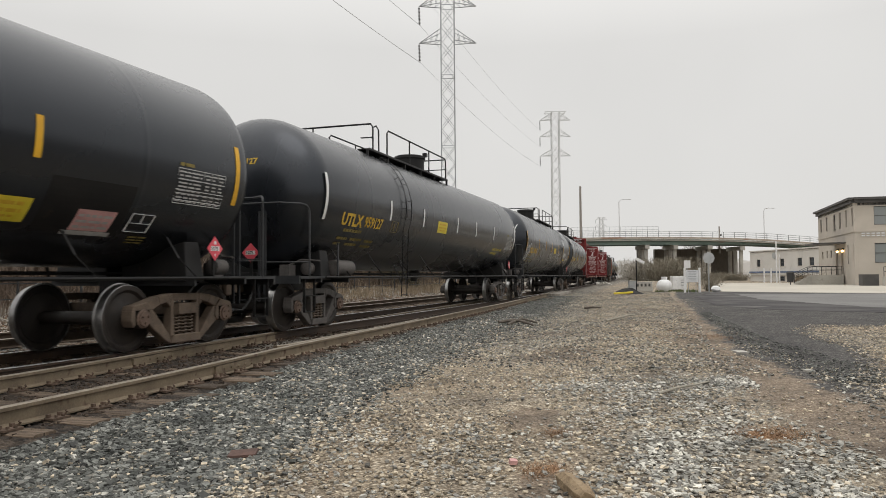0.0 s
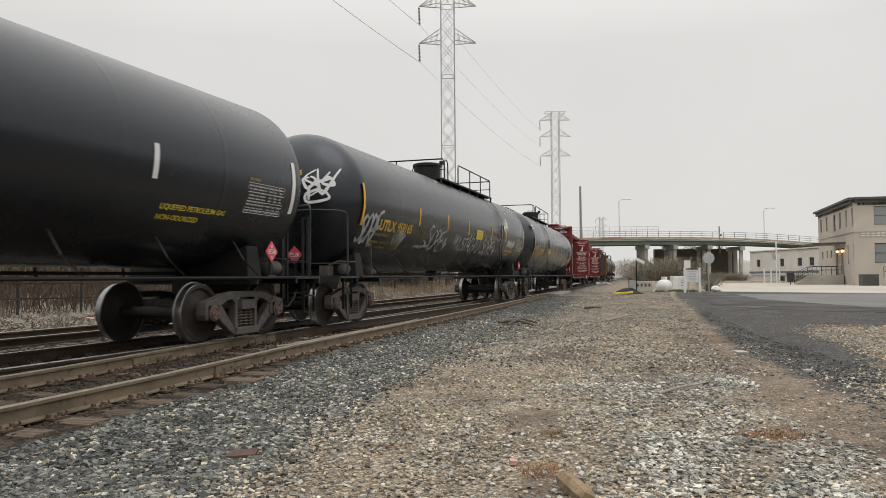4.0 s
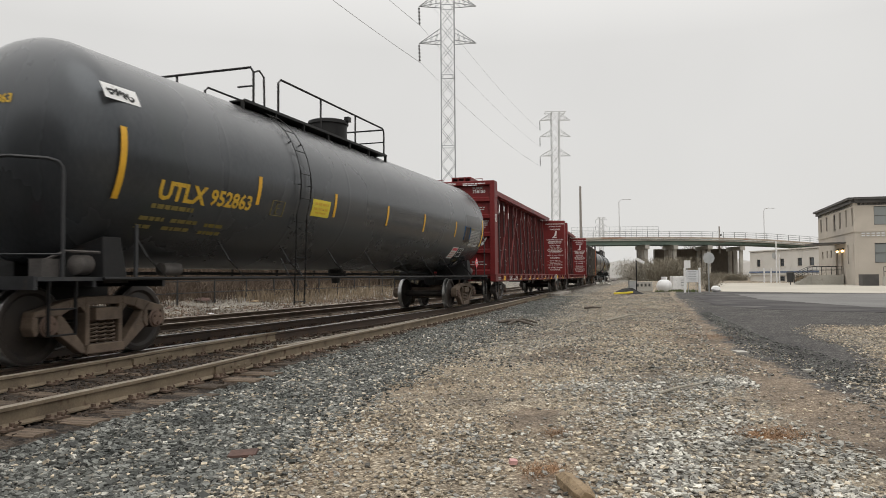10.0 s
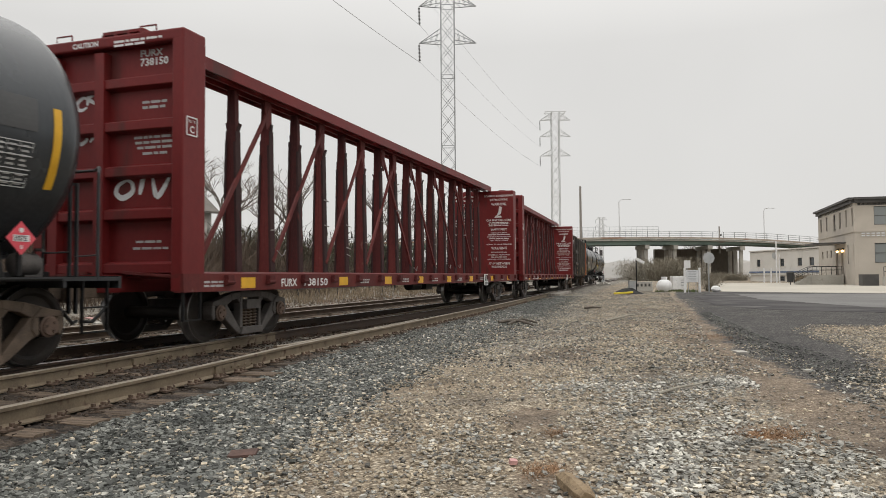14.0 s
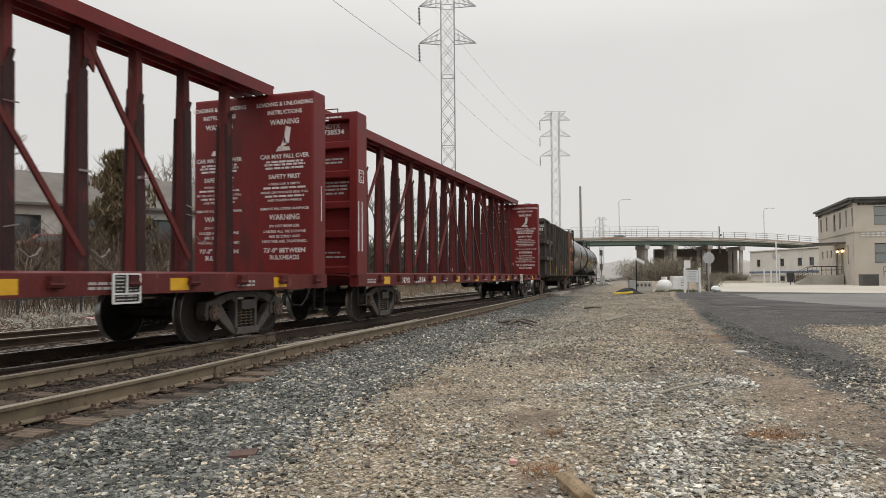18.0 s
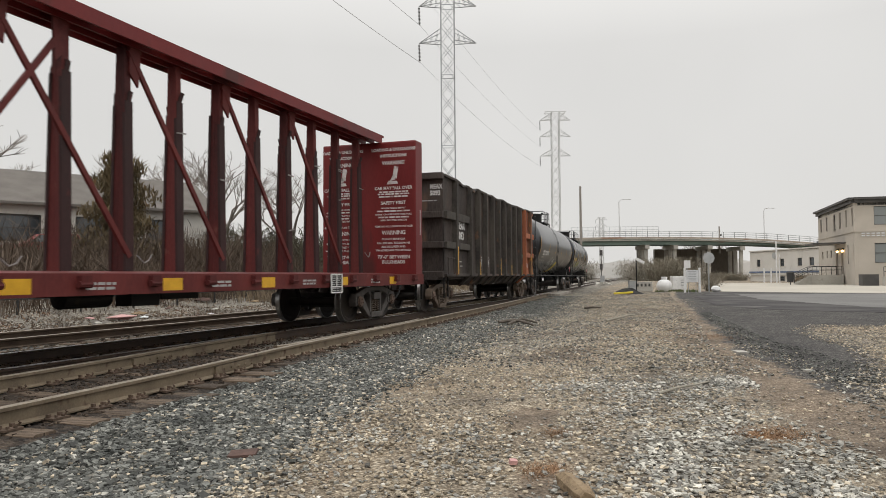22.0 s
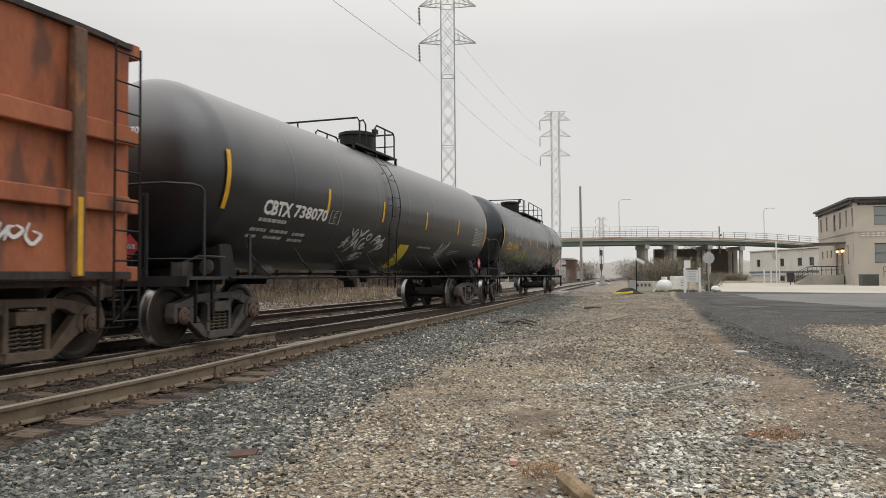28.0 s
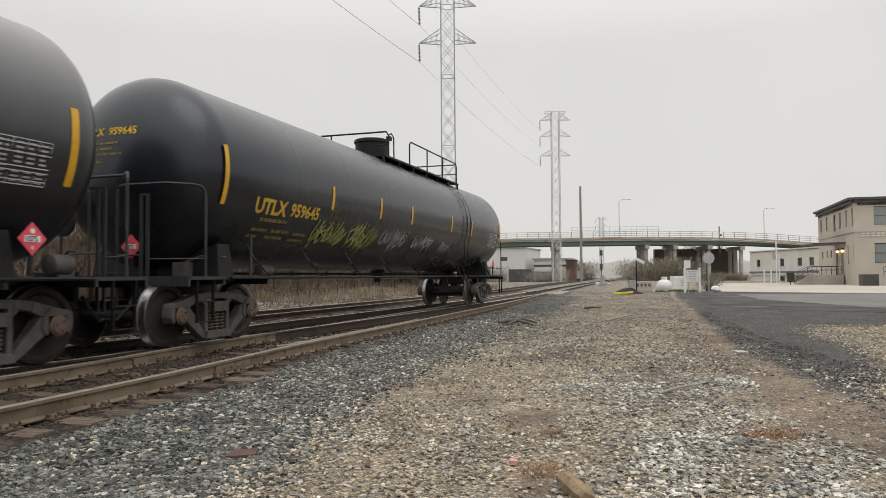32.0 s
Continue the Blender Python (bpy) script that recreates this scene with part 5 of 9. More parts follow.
    for a, b in (((3.20), (3.20)), ((3.47), (3.47))):
        bx.beam((x, yb - 0.12, a), (x, yb + 0.12, b), 0.01, 0.02)
    for y in (-0.12, 0.12):
        bx.beam((x, yb + y, 3.20), (x, yb + y, 3.47), 0.02, 0.01)
    part("stencil_box", bx, WHITE, car, "small boxed stencil")
    if mark == "NDYX":
        for o in (0.78, 0.98):
            panel(car, "side_stripe", o - 0.035, o + 0.035, 1.64, 2.76, lambda q, z: Vector((1.425, q - half, z)), STENCIL, "worn white upright stripe", n=1)
    on_c2 = lambda x, y: Vector((1.424, yb + x, y))
    letters(car, "PLATE", 0.06, lambda x, y: on_c2(x - 0.08, y + 3.39), WHITE)
    letters(car, "C", 0.15, lambda x, y: on_c2(x - 0.045, y + 3.24), WHITE, bold=0.004)
    # reflective tabs and marks along the sill
    sx = 1.452
    on_s = lambda y, z: Vector((sx, y - half, z))
    for o in (2.4, 6.03, 8.54, 10.9, 13.5, 16.0, 18.9, 21.6):
        panel(car, "reflective_stripe", o - 0.21, o + 0.21, 0.885, 1.065, on_s, YELLOW, "yellow reflective tab", n=1)
    if mark:
        letters(car, mark, 0.20, lambda x, y: on_s(x + 3.45, y + 0.90), WHITE, bold=0.004, fit=0.58)
    letters(car, number, 0.20, lambda x, y: on_s(x + 4.28, y + 0.90), WHITE, bold=0.004, fit=1.0, label="white stencilled car number")
    print_rows(car, [(o, z, 0.5, 0.035) for o in (1.2, 6.9, 9.5, 11.9, 14.4, 17.2, 20.3) for z in (0.98, 0.92)], on_s, DIM_WHITE, 19)
    q0, q1 = stencil_at, stencil_at + 0.47
    panel(car, "test_stencil", q0, q1, 0.74, 1.12, lambda y, z: Vector((sx + 0.05, y - half, z)), IRON_BLACK, "black consolidated stencil with white frame", n=1)
    fr = Shape()
    for a, b in (((q0, 0.74), (q1, 0.74)), ((q0, 1.12), (q1, 1.12)), ((q0, 0.74), (q0, 1.12)), ((q1, 0.74), (q1, 1.12)), ((q0, 0.86), (q1, 0.86)), ((q0 + 0.23, 0.86), (q0 + 0.23, 1.12))):
        p, q = (Vector((sx + 0.055, a[0] - half, a[1])), Vector((sx + 0.055, b[0] - half, b[1])))
        fr.beam(p, q, 0.025, 0.025)
    part("stencil_frame", fr, WHITE, car)
    print_rows(car, [(o, z, 0.15, 0.018) for o in (q0 + 0.04, q0 + 0.27) for z in (1.075, 1.03, 0.985, 0.94, 0.895)] + [(q0 + 0.05, z, 0.36, 0.018) for z in (0.82, 0.775)], lambda y, z: Vector((sx + 0.056, y - half, z)), DIM_WHITE, 23)
    for s in (-1, 1):
        truck(car, s * (half - 3.0), "dark")
    MOVERS.append((car, front, L, 3.0))
    return car


centre_beam_car("dark red centre-beam lumber car, empty, with graffiti on its bulkhead", 73.25, 97.3, "FURX", "738150", 31, 0.70, [1.62, 2.84, 4.06, 5.28, 6.49, 7.70, 8.90, 10.08, 11.25, 12.41, 13.56, 14.74, 15.94, 17.16, 18.38, 19.55, 20.71, 21.91], 17.56)
centre_beam_car("dark red centre-beam lumber car, empty, with loose cables", 97.3, 121.6, "NDYX", "738534", 33, 0.54, [1.74, 2.96, 4.2, 5.44, 6.68, 7.91, 9.14, 10.37, 11.6, 12.82, 14.04, 15.25, 16.46, 17.67, 18.88, 20.08, 21.28, 22.48])


# ---------- high-sided gondola ----------
GON_RIB = surf("gondola_rib_worn", (0.034, 0.030, 0.028), (0.090, 0.079, 0.068), 0.75, 0, 2, 30, 0.3, 0.01, (0.20, 0.10, 0.055), 0.62, 3, (1, 1, 0.5), gloss=0.3)
GON_RUSTY = surf("gondola_rib_rusty", (0.085, 0.050, 0.034), (0.21, 0.115, 0.070), 0.7, 0, 2, 30, 0.3, 0.01, (0.30, 0.13, 0.05), 0.6, 3, (1, 1, 0.5))


def gondola(front, rear):
    L = rear - front
    half = L / 2
    car = thing("gondola_car", "battered black high-sided gondola with an orange rear bay", "gondola car", group="train cars")
    off = lambda o: o - half
    y0, y1 = off(1.35), off(15.95)
    ribs = [2.44, 4.02, 5.12, 6.18, 7.25, 8.32, 9.33, 10.33, 11.38, 12.48, 13.58]
    zt, zb = 4.12, 1.08
    rng = random.Random(77)
    tops = np.array([(1.25, 4.15), (2.4, 4.12), (2.6, 4.12), (3.3, 4.02), (3.9, 4.10), (4.6, 3.98), (4.85, 4.00), (4.95, 4.13), (6.2, 4.10), (6.7, 4.07), (7.2, 4.12), (8.2, 4.06), (9.2, 4.13), (10.8, 4.06), (12.0, 4.13), (13.4, 4.10), (14.2, 4.16), (15.95, 4.14)])

    def top_at(o):
        return float(np.interp(o, tops[:, 0], tops[:, 1]))
    for s in (-1, 1):
        # plates between the ribs, each a little buckled at its top edge
        edges = [1.35] + ribs + [15.95]
        for k, (a, b) in enumerate(zip(edges, edges[1:])):
            sh = Shape()
            m = 6
            pts = []
            for j in range(m + 1):
                for i in range(m + 1):
                    u, v = i / m, j / m
                    bulge = 0.085 * math.sin(math.pi * u) * math.sin(math.pi * v) + rng.uniform(-0.006, 0.006)
                    z = zb + (top_at(a + (b - a) * u) - 0.02 - zb) * v
                    x = 1.45 - bulge - (0.03 * v if k == 0 else 0)
                    pts.append((s * x, off(a + (b - a) * u), z))
            inn = [(p[0] - s * 0.03, p[1], p[2]) for p in pts]
            q = (m + 1) ** 2
            faces = [(j * (m + 1) + i, j * (m + 1) + i + 1, (j + 1) * (m + 1) + i + 1, (j + 1) * (m + 1) + i) for j in range(m) for i in range(m)]
            sh.add(pts + inn, faces + [tuple(q + i for i in reversed(f)) for f in faces] + [(m * (m + 1) + i, m * (m + 1) + i + 1, q + m * (m + 1) + i + 1, q + m * (m + 1) + i) for i in range(m)])
            part("side_plate", sh, GON_ORANGE if k == len(edges) - 2 else GON_BLACK, car, "rusty orange side plate" if k == len(edges) - 2 else "", smooth=True)
        for k, o in enumerate(ribs):
            rb = Shape()
            w = 0.075 if k else 0.13
            zr = top_at(o) + 0.02
            xi, xo = (1.44, 1.61) if k else (1.32, 1.58)
            rb.add([(s * xi, off(o) - w, zr), (s * xo, off(o) - w * 0.7, zr - 0.05), (s * xo, off(o) + w * 0.7, zr - 0.05), (s * xi, off(o) + w, zr),
                    (s * xi, off(o) - w, zb), (s * xo, off(o) - w * 0.7, zb), (s * xo, off(o) + w * 0.7, zb), (s * xi, off(o) + w, zb)],
                   [(0, 1, 2, 3), (7, 6, 5, 4), (0, 4, 5, 1), (1, 5, 6, 2), (2, 6, 7, 3), (3, 7, 4, 0)])
            if 0 < k:
                rb.add([(s * 1.44, off(o) - 0.06, zb), (s * 1.57, off(o) - 0.045, zb), (s * 1.57, off(o) + 0.045, zb), (s * 1.44, off(o) + 0.06, zb),
                        (s * 1.10, off(o) - 0.06, 0.74), (s * 1.18, off(o) - 0.045, 0.72), (s * 1.18, off(o) + 0.045, 0.72), (s * 1.10, off(o) + 0.06, 0.74)],
                       [(0, 1, 2, 3), (7, 6, 5, 4), (0, 4, 5, 1), (1, 5, 6, 2), (2, 6, 7, 3), (3, 7, 4, 0)])
            part("rib", rb, GON_ORANGE if k == 10 else GON_RIB, car, bevel=0.01)
        tr = Shape()
        along = [1.35 + 14.6 * i / 49 for i in range(50)]
        for o in along:
            x_, z_ = s * (1.46 + 0.02 * math.sin(o * 3)), top_at(o)
            tr.v += [(x_ + dx, off(o), z_ + dz) for dx, dz in ((-0.065, -0.035), (0.065, -0.035), (0.065, 0.035), (-0.065, 0.035))]
        tr.f += [(4 * i + k, 4 * i + (k + 1) % 4, 4 * i + 4 + (k + 1) % 4, 4 * i + 4 + k) for i in range(49) for k in range(4)] + [(0, 1, 2, 3), (199, 198, 197, 196)]
        part("top_rail", tr, GON_BLACK, car, "dented top rail")
        lo = Shape().box((s * 1.47, (y0 + y1) / 2, zb + 0.02), (0.12, y1 - y0, 0.10))
        part("side_sill", lo, GON_BLACK, car, bevel=0.01)
        for o0, o1, mat in ((1.35, 2.30, GON_RIB), (2.66, 3.97, GON_RIB), (13.66, 14.95, GON_ORANGE), (15.15, 15.9, GON_ORANGE)):
            for z, dz in ((1.92, 0.21), (2.82, 0.25)):
                hb = Shape()
                hb.prism([(off(o0), z), (off(o1), z), (off(o1), z + dz), (off(o0), z + dz)], s * 1.40, s * 1.55)
                part("side_rib", hb, mat, car, bevel=0.02)
        vb = Shape().span((s * 1.44, off(14.96), zb), (s * 1.58, off(15.14), zt))
        part("rib", vb, GON_RUSTY, car, bevel=0.02)
        bl = Shape()
        bl.add([(s * 1.43, off(4.03), zb), (s * 1.43, off(13.48), zb), (s * 1.12, off(13.2), 0.76), (s * 1.12, off(4.3), 0.76), (0, off(13.2), 0.76), (0, off(4.3), 0.76), (0, off(13.48), zb), (0, off(4.03), zb)],
               [(0, 1, 2, 3), (3, 2, 4, 5), (0, 3, 5, 7), (1, 6, 4, 2)])
        part("belly", bl, GON_BLACK, car)
        ld = Shape()
        for yy in (off(15.55), off(15.98)):
            ld.tube([(s * 1.62, yy, 0.5), (s * 1.62, yy, zt - 0.02)], 0.016, 5)
        for i in range(10):
            z = 0.52 + 0.385 * i
            ld.tube([(s * 1.62, off(15.55), z), (s * 1.62, off(15.98), z)], 0.013, 5)
        part("ladder", ld, IRON_BLACK, car, "side ladder at the corner")
        fl = Shape()
        fl.tube([(s * 1.56, off(1.3), 1.62), (s * 1.60, off(1.3), 1.62), (s * 1.60, off(1.95), 1.62), (s * 1.56, off(1.95), 1.62)], 0.014, 5)
        fl.tube([(s * 1.60, off(1.3), 1.62), (s * 1.60, off(1.3), 1.12)], 0.014, 5)
        fl.tube([(s * 1.60, off(1.95), 1.62), (s * 1.60, off(1.95), 1.12)], 0.014, 5)
        part("grab_iron", fl, GON_BLACK, car)
    for s, y in ((-1, y0), (1, y1)):
        ew = Shape().span((-1.42, y - 0.02, zb), (1.42, y + 0.02, zt))
        mat = GON_BLACK if s < 0 else GON_ORANGE
        ep = part("end_wall", ew, mat, car, bevel=0.01)
        for z in (1.02, 1.92, 2.84, 4.02):
            part("end_rib", Shape().span((-1.46, min(y, y + s * 0.20), z), (1.46, max(y, y + s * 0.20), z + 0.2)), mat, ep, bevel=0.02)
        st = Shape().box((0, s * (half - 1.0), 0.86), (0.4, 1.6, 0.4))
        st.box((0, s * (half - 0.60), 0.9), (0.7, 0.10, 0.42))
        part("draft_sill", st, GON_BLACK, car, bevel=0.01)
        for w in (-1, 1):
            stp = Shape()
            stp.beam((w * 1.42, y - s * 0.05, 1.05), (w * 1.42, y - s * 0.05, 0.42), 0.04, 0.02)
            stp.beam((w * 1.42, y - s * 0.45, 1.05), (w * 1.42, y - s * 0.45, 0.42), 0.04, 0.02)
            stp.beam((w * 1.42, y - s * 0.05, 0.43), (w * 1.42, y - s * 0.45, 0.43), 0.04, 0.02)
            part("stirrup_step", stp, IRON_BLACK, car)
        coupler(car, s * half, s)
    fl = Shape().box((0, 0, 1.0), (2.6, y1 - y0, 0.08))
    part("floor", fl, GON_BLACK, car)
    on = lambda o, z: Vector((1.462, off(o), z))
    letters(car, "MEAX", 0.36, lambda x, y: on(x + 2.74, y + 2.60), WHITE, 0.92, bold=0.013, label="white stencilled reporting mark")
    letters(car, "5093", 0.36, lambda x, y: on(x + 2.74, y + 2.26), WHITE, 1.04, bold=0.013, label="white stencilled car number")
    one = on_end(y0 - 0.03)
    letters(car, "MEAX", 0.20, lambda x, y: one(x + 1.01, y + 3.74), WHITE, 0.75, bold=0.008)
    letters(car, "5093", 0.20, lambda x, y: one(x + 1.01, y + 3.54), WHITE, 0.85, bold=0.008)
    print_rows(car, [(2.75, 1.52, 0.5, 0.032), (2.95, 1.38, 0.35, 0.03)], on, DIM_WHITE, 23)
    print_rows(car, [(0.75, 3.36, 0.5, 0.035)], one, DIM_WHITE, 24)
    for o, z0, z1 in ((2.44, 1.12, 2.0), (5.12, 1.1, 1.55), (8.32, 1.1, 1.75), (10.33, 1.1, 1.5), (12.48, 1.1, 1.6), (15.05, 1.1, 2.05)):
        panel(car, "reflective_stripe", o - 0.04, o + 0.04, z0, z1, lambda q, z: Vector((1.616 if 3 < q < 14 else 1.586, off(q), z)), YELLOW, "worn yellow reflective stripe", n=1)
    for o in (5.36, 6.44):
        spray(car, [smooth_line([(o + x, 1.36 + z) for x, z in ln], 5) for ln in (((0.06, 0.30), (0.02, 0.45), (0.10, 0.50), (0.16, 0.44), (0.20, 0.26)), ((0.20, 0.30), (0.18, 0.50), (0.28, 0.58), (0.33, 0.48), (0.30, 0.34)),
                                                                                  ((0.22, 0.28), (0.40, 0.38), (0.52, 0.34), (0.50, 0.20), (0.40, 0.12), (0.42, 0.02)), ((0.24, 0.22), (0.38, 0.30), (0.44, 0.24), (0.36, 0.16)), ((0.04, 0.08), (0.22, 0.12)), ((0.08, 0.18), (0.16, 0.0)), ((0.18, 0.20), (0.06, -0.04)))],
              on, WHITE, 0.028, "small white graffiti tag")
    tag_strokes(car, 13.7, 14.6, 1.45, 1.75, on, WHITE, 63, 4, 0.04)
    tag_strokes(car, 12.6, 13.3, 1.75, 2.05, on, SPRAY_TEAL, 64, 4, 0.10)
    for s, o in ((-1, 2.16), (1, 14.75)):
        truck(car, off(o), "dirty")
    MOVERS.append((car, front, L, 2.2))
    return car


gondola(121.6, 138.35)

# extra marks on single cars
def framed_box(car, on, x0, x1, y0, y1, label="small boxed white stencil"):
    fr = Shape()
    for p, q in (((x0, y0), (x1, y0)), ((x0, y1), (x1, y1)), ((x0, y0), (x0, y1)), ((x1, y0), (x1, y1)), ((x0, (y0 + y1) / 2), (x1, (y0 + y1) / 2)), (((x0 + x1) / 2, (y0 + y1) / 2), ((x0 + x1) / 2, y1))):
        fr.beam(on(*p), on(*q), 0.02, 0.006)
    part("stencil_box", fr, WHITE, car, label)


panel(tank_a, "notice_panel", 15.80, 16.44, 1.56, 1.89, on_a, PLACARD_DIRT, "worn white and red notice")
print_rows(tank_a, [(15.84, z, 0.56, 0.04) for z in (1.60, 1.69, 1.78)], lambda x, y: on_a(x, y) + Vector((0.004, 0, 0)), DIM_WHITE, 71)
framed_box(tank_a, on_a, 16.72, 17.14, 1.60, 1.90)
panel(tank_a, "notice_foot", 15.72, 16.52, 1.48, 1.555, on_a, DIM_WHITE, "white strip under the notice")
panel(tank_a, "repainted_patch", 15.25, 16.62, 1.50, 2.28, lambda x, y: on_a(x, y) - Vector((0.003, 0, 0)), IRON_BLACK, "darker repainted patch behind the notices", n=10)
framed_box(tank_d, on_d, 17.05, 17.47, 1.62, 1.94)
tag_strokes(tank_c, 0.35, 1.0, 2.85, 3.45, on_head(half_c, 1.35), WHITE, 94, 2, 0.06)
head_c = on_head(half_c, 1.35)
spray(tank_c, [smooth_line([(0.65, 3.45), (0.40, 3.25), (0.75, 3.05), (0.45, 2.90), (0.50, 2.72), (0.95, 2.80), (0.80, 2.98), (0.55, 2.86)], 6), smooth_line([(0.95, 3.40), (0.80, 3.15), (1.05, 3.10), (0.92, 3.28), (0.70, 3.12)], 6)], head_c, WHITE, 0.055, "white looping graffiti on the tank's end")
REPAINT = surf("repainted_grey", (0.045, 0.046, 0.048), (0.07, 0.071, 0.073), 0.35, 0, 1, 30, 0.02, 0.004)
panel(tank_d, "repainted_patch", 17.15, 18.80, 2.72, 3.10, on_d, REPAINT, "lighter repainted patch")
panel(tank_d, "sticker", 1.38, 2.02, 3.40, 3.64, on_d, WHITE, "white sticker with black scrawl")
tag_strokes(tank_d, 1.46, 1.92, 3.45, 3.58, lambda x, y: on_d(x, y) + Vector((0.003, 0, 0.003)), IRON_BLACK, 96, 4, 0.03, "black marker scrawl")
panel(tank_d, "notice_panel", 16.30, 16.88, 1.52, 1.97, on_d, WHITE, "white and red warning notice")
panel(tank_d, "notice_head", 16.34, 16.84, 1.84, 1.93, lambda x, y: on_d(x, y) + Vector((0.004, 0, 0)), PLACARD_RED, "red notice heading")
print_rows(tank_d, [(16.35, z, 0.48, 0.04) for z in (1.57, 1.65, 1.73)], lambda x, y: on_d(x, y) + Vector((0.004, 0, 0)), PLACARD_DIRT, 72)
frm = Shape()
for a, b in (((16.95, 2.70), (17.55, 2.70)), ((16.95, 2.26), (16.95, 2.70)), ((17.55, 2.30), (17.55, 2.70))):
    frm.beam(on_d(*a), on_d(*b), 0.05, 0.006)
panel(tank_d, "grey_primer", 16.98, 17.52, 2.18, 2.68, on_d, GON_BLACK, "rough grey primer patch")
panel(tank_d, "sticker", 17.83, 17.93, 1.2, 1.38, on_d, WHITE, "small white sticker")
part("painted_frame", frm, SPRAY_BLUE, tank_d, "blue painted outline")
panel(tank_h, "painted_patch", 9.58, 10.24, 0.82, 1.86, on_h, SIGN_YELLOW, "slanting yellow painted patch", slant=-0.40, n=10)
print_rows(tank_h, [(13.5, 1.80, 0.9, 0.03), (13.45, 1.73, 0.75, 0.03), (13.42, 1.66, 0.5, 0.03), (10.55, 1.81, 1.05, 0.05)], on_h, DIM_WHITE, 75)


# ---------- tracks ----------
SIDING_S = [-60, 0, 4.5, 6.7, 8, 9.7, 11.8, 14.8, 19.8, 28.8, 40, 50, 300]
SIDING_SIDE = [5.6, 3.42, 3.12, 2.95, 2.80, 2.58, 2.44, 2.29, 1.99, 1.60, 1.05, 0.77, 0.77]


def siding_side(s):
    """How far the siding's near rail lies to the right of the main track's centre."""
    return float(np.interp(s, SIDING_S, SIDING_SIDE))


def far_side(s):
    return float(np.interp(s, [-60, 0, 60, 110, 300], [-4.1, -4.1, -4.3, -5.5, -9]))


RAIL_PROFILE = [(-0.07, -0.175), (0.07, -0.175), (0.07, -0.162), (0.011, -0.145), (0.009, -0.05), (0.036, -0.038), (0.036, -0.008), (0.028, 0.0), (-0.028, 0.0), (-0.036, -0.008), (-0.036, -0.038), (-0.009, -0.05), (-0.011, -0.145), (-0.07, -0.162)]


# dark rail sides: grease, and the train's shade put into the colour
RAIL_OILY_SHADED = surf("rail_oily_shaded", (0.026, 0.0145, 0.0085), (0.060, 0.035, 0.021), 0.6, 0, 2.5, 50, 0.2, 0.003)


RAIL_RUST = surf("rail_rusty_dark", (0.045, 0.030, 0.021), (0.10, 0.070, 0.048), 0.8, 0, 2.5, 50, 0.2, 0.003)


def rail(parent, line, stations, polished, label, drop=0.0):
    sh = Shape()
    n = len(RAIL_PROFILE)
    for s in stations:
        c = on_track(s, line(s))
        a = head_at(s)
        for x, z in RAIL_PROFILE:
            sh.v.append((c.x + x * math.cos(a), c.y + x * math.sin(a), z - drop))
    for i in range(len(stations) - 1):
        for k in range(n):
            sh.f.append((i * n + k, i * n + (k + 1) % n, (i + 1) * n + (k + 1) % n, (i + 1) * n + k))
    sh.f.append(tuple(range(n)))
    sh.f.append(tuple((len(stations) - 1) * n + k for k in range(n)))
    me = sh.mesh("rail", RAIL_OILY_SHADED if polished else (RAIL_RUST if drop else RAIL_BROWN), False)
    me.materials.append(RAIL_POLISH if polished else RAIL_HEAD)
    for p in me.polygons:
        if p.normal.z > 0.6 and p.center.z > -0.02 - drop:
            p.material_index = 1
    ob = part("rail", me, None, parent, label)
    return ob


def steps(a, b):
    out, s = [], a
    while s < b:
        out.append(s)
        s += 0.5 if s < 30 else (1.0 if s < 70 else 3.0)
    return out + [b]


track_main = thing("railway_track", "main railway track with polished rails on ballast", "railway track", kind="structure")
rail(track_main, lambda s: 0.77, steps(-30, 420), True, "steel rail with polished head")
rail(track_main, lambda s: -0.81, steps(-30, 420), True, "steel rail with polished head")
track_siding = thing("railway_track", "siding that joins the main track, brown rails", "railway track", kind="structure")
near_rail = rail(track_siding, siding_side, steps(-20, 50), False, "weathered brown rail with worn head")
inner_rail = rail(track_siding, lambda s: siding_side(s) - 1.64 + (0.06 if s > 13.5 else 0), steps(-20, 46), False, "weathered brown rail with worn head")
rail(track_siding, lambda s: siding_side(s) - 0.125 - (0.10 if s < 10.2 else 0.10 * max(0, (s - 16.5))), [9.9, 10.2, 10.6, 11.5, 12.5, 13.5, 14.5, 15.5, 16.5, 17.2], False, "guard rail beside the running rail")
track_far = thing("railway_track", "little used far track with rusty rails", "railway track", kind="structure")
rail(track_far, lambda s: far_side(s) + 0.7525, steps(-10, 300), False, "rusty rail", 0.03)
rail(track_far, lambda s: far_side(s) - 0.7525, steps(-10, 300), False, "rusty rail", 0.03)
for ob, line, s0 in ((near_rail, siding_side, 8.15), (inner_rail, lambda s: siding_side(s) - 1.64, 8.6)):
    jb = Shape()
    for w in (1,):
        c0, c1 = on_track(s0 - 0.45, line(s0 - 0.45) + w * 0.026, -0.10), on_track(s0 + 0.45, line(s0 + 0.45) + w * 0.026, -0.10)
        jb.beam(c0, c1, 0.035, 0.095)
        for k in range(6):
            c = on_track(s0 - 0.38 + 0.152 * k, line(s0) + w * 0.05, -0.10)
            jb.lathe([(0, 0.018), (0.03, 0.018)], c, (1, 0, 0), 6)
    part("joint_bar", jb, RAIL_BROWN, ob, "bolted joint bar")


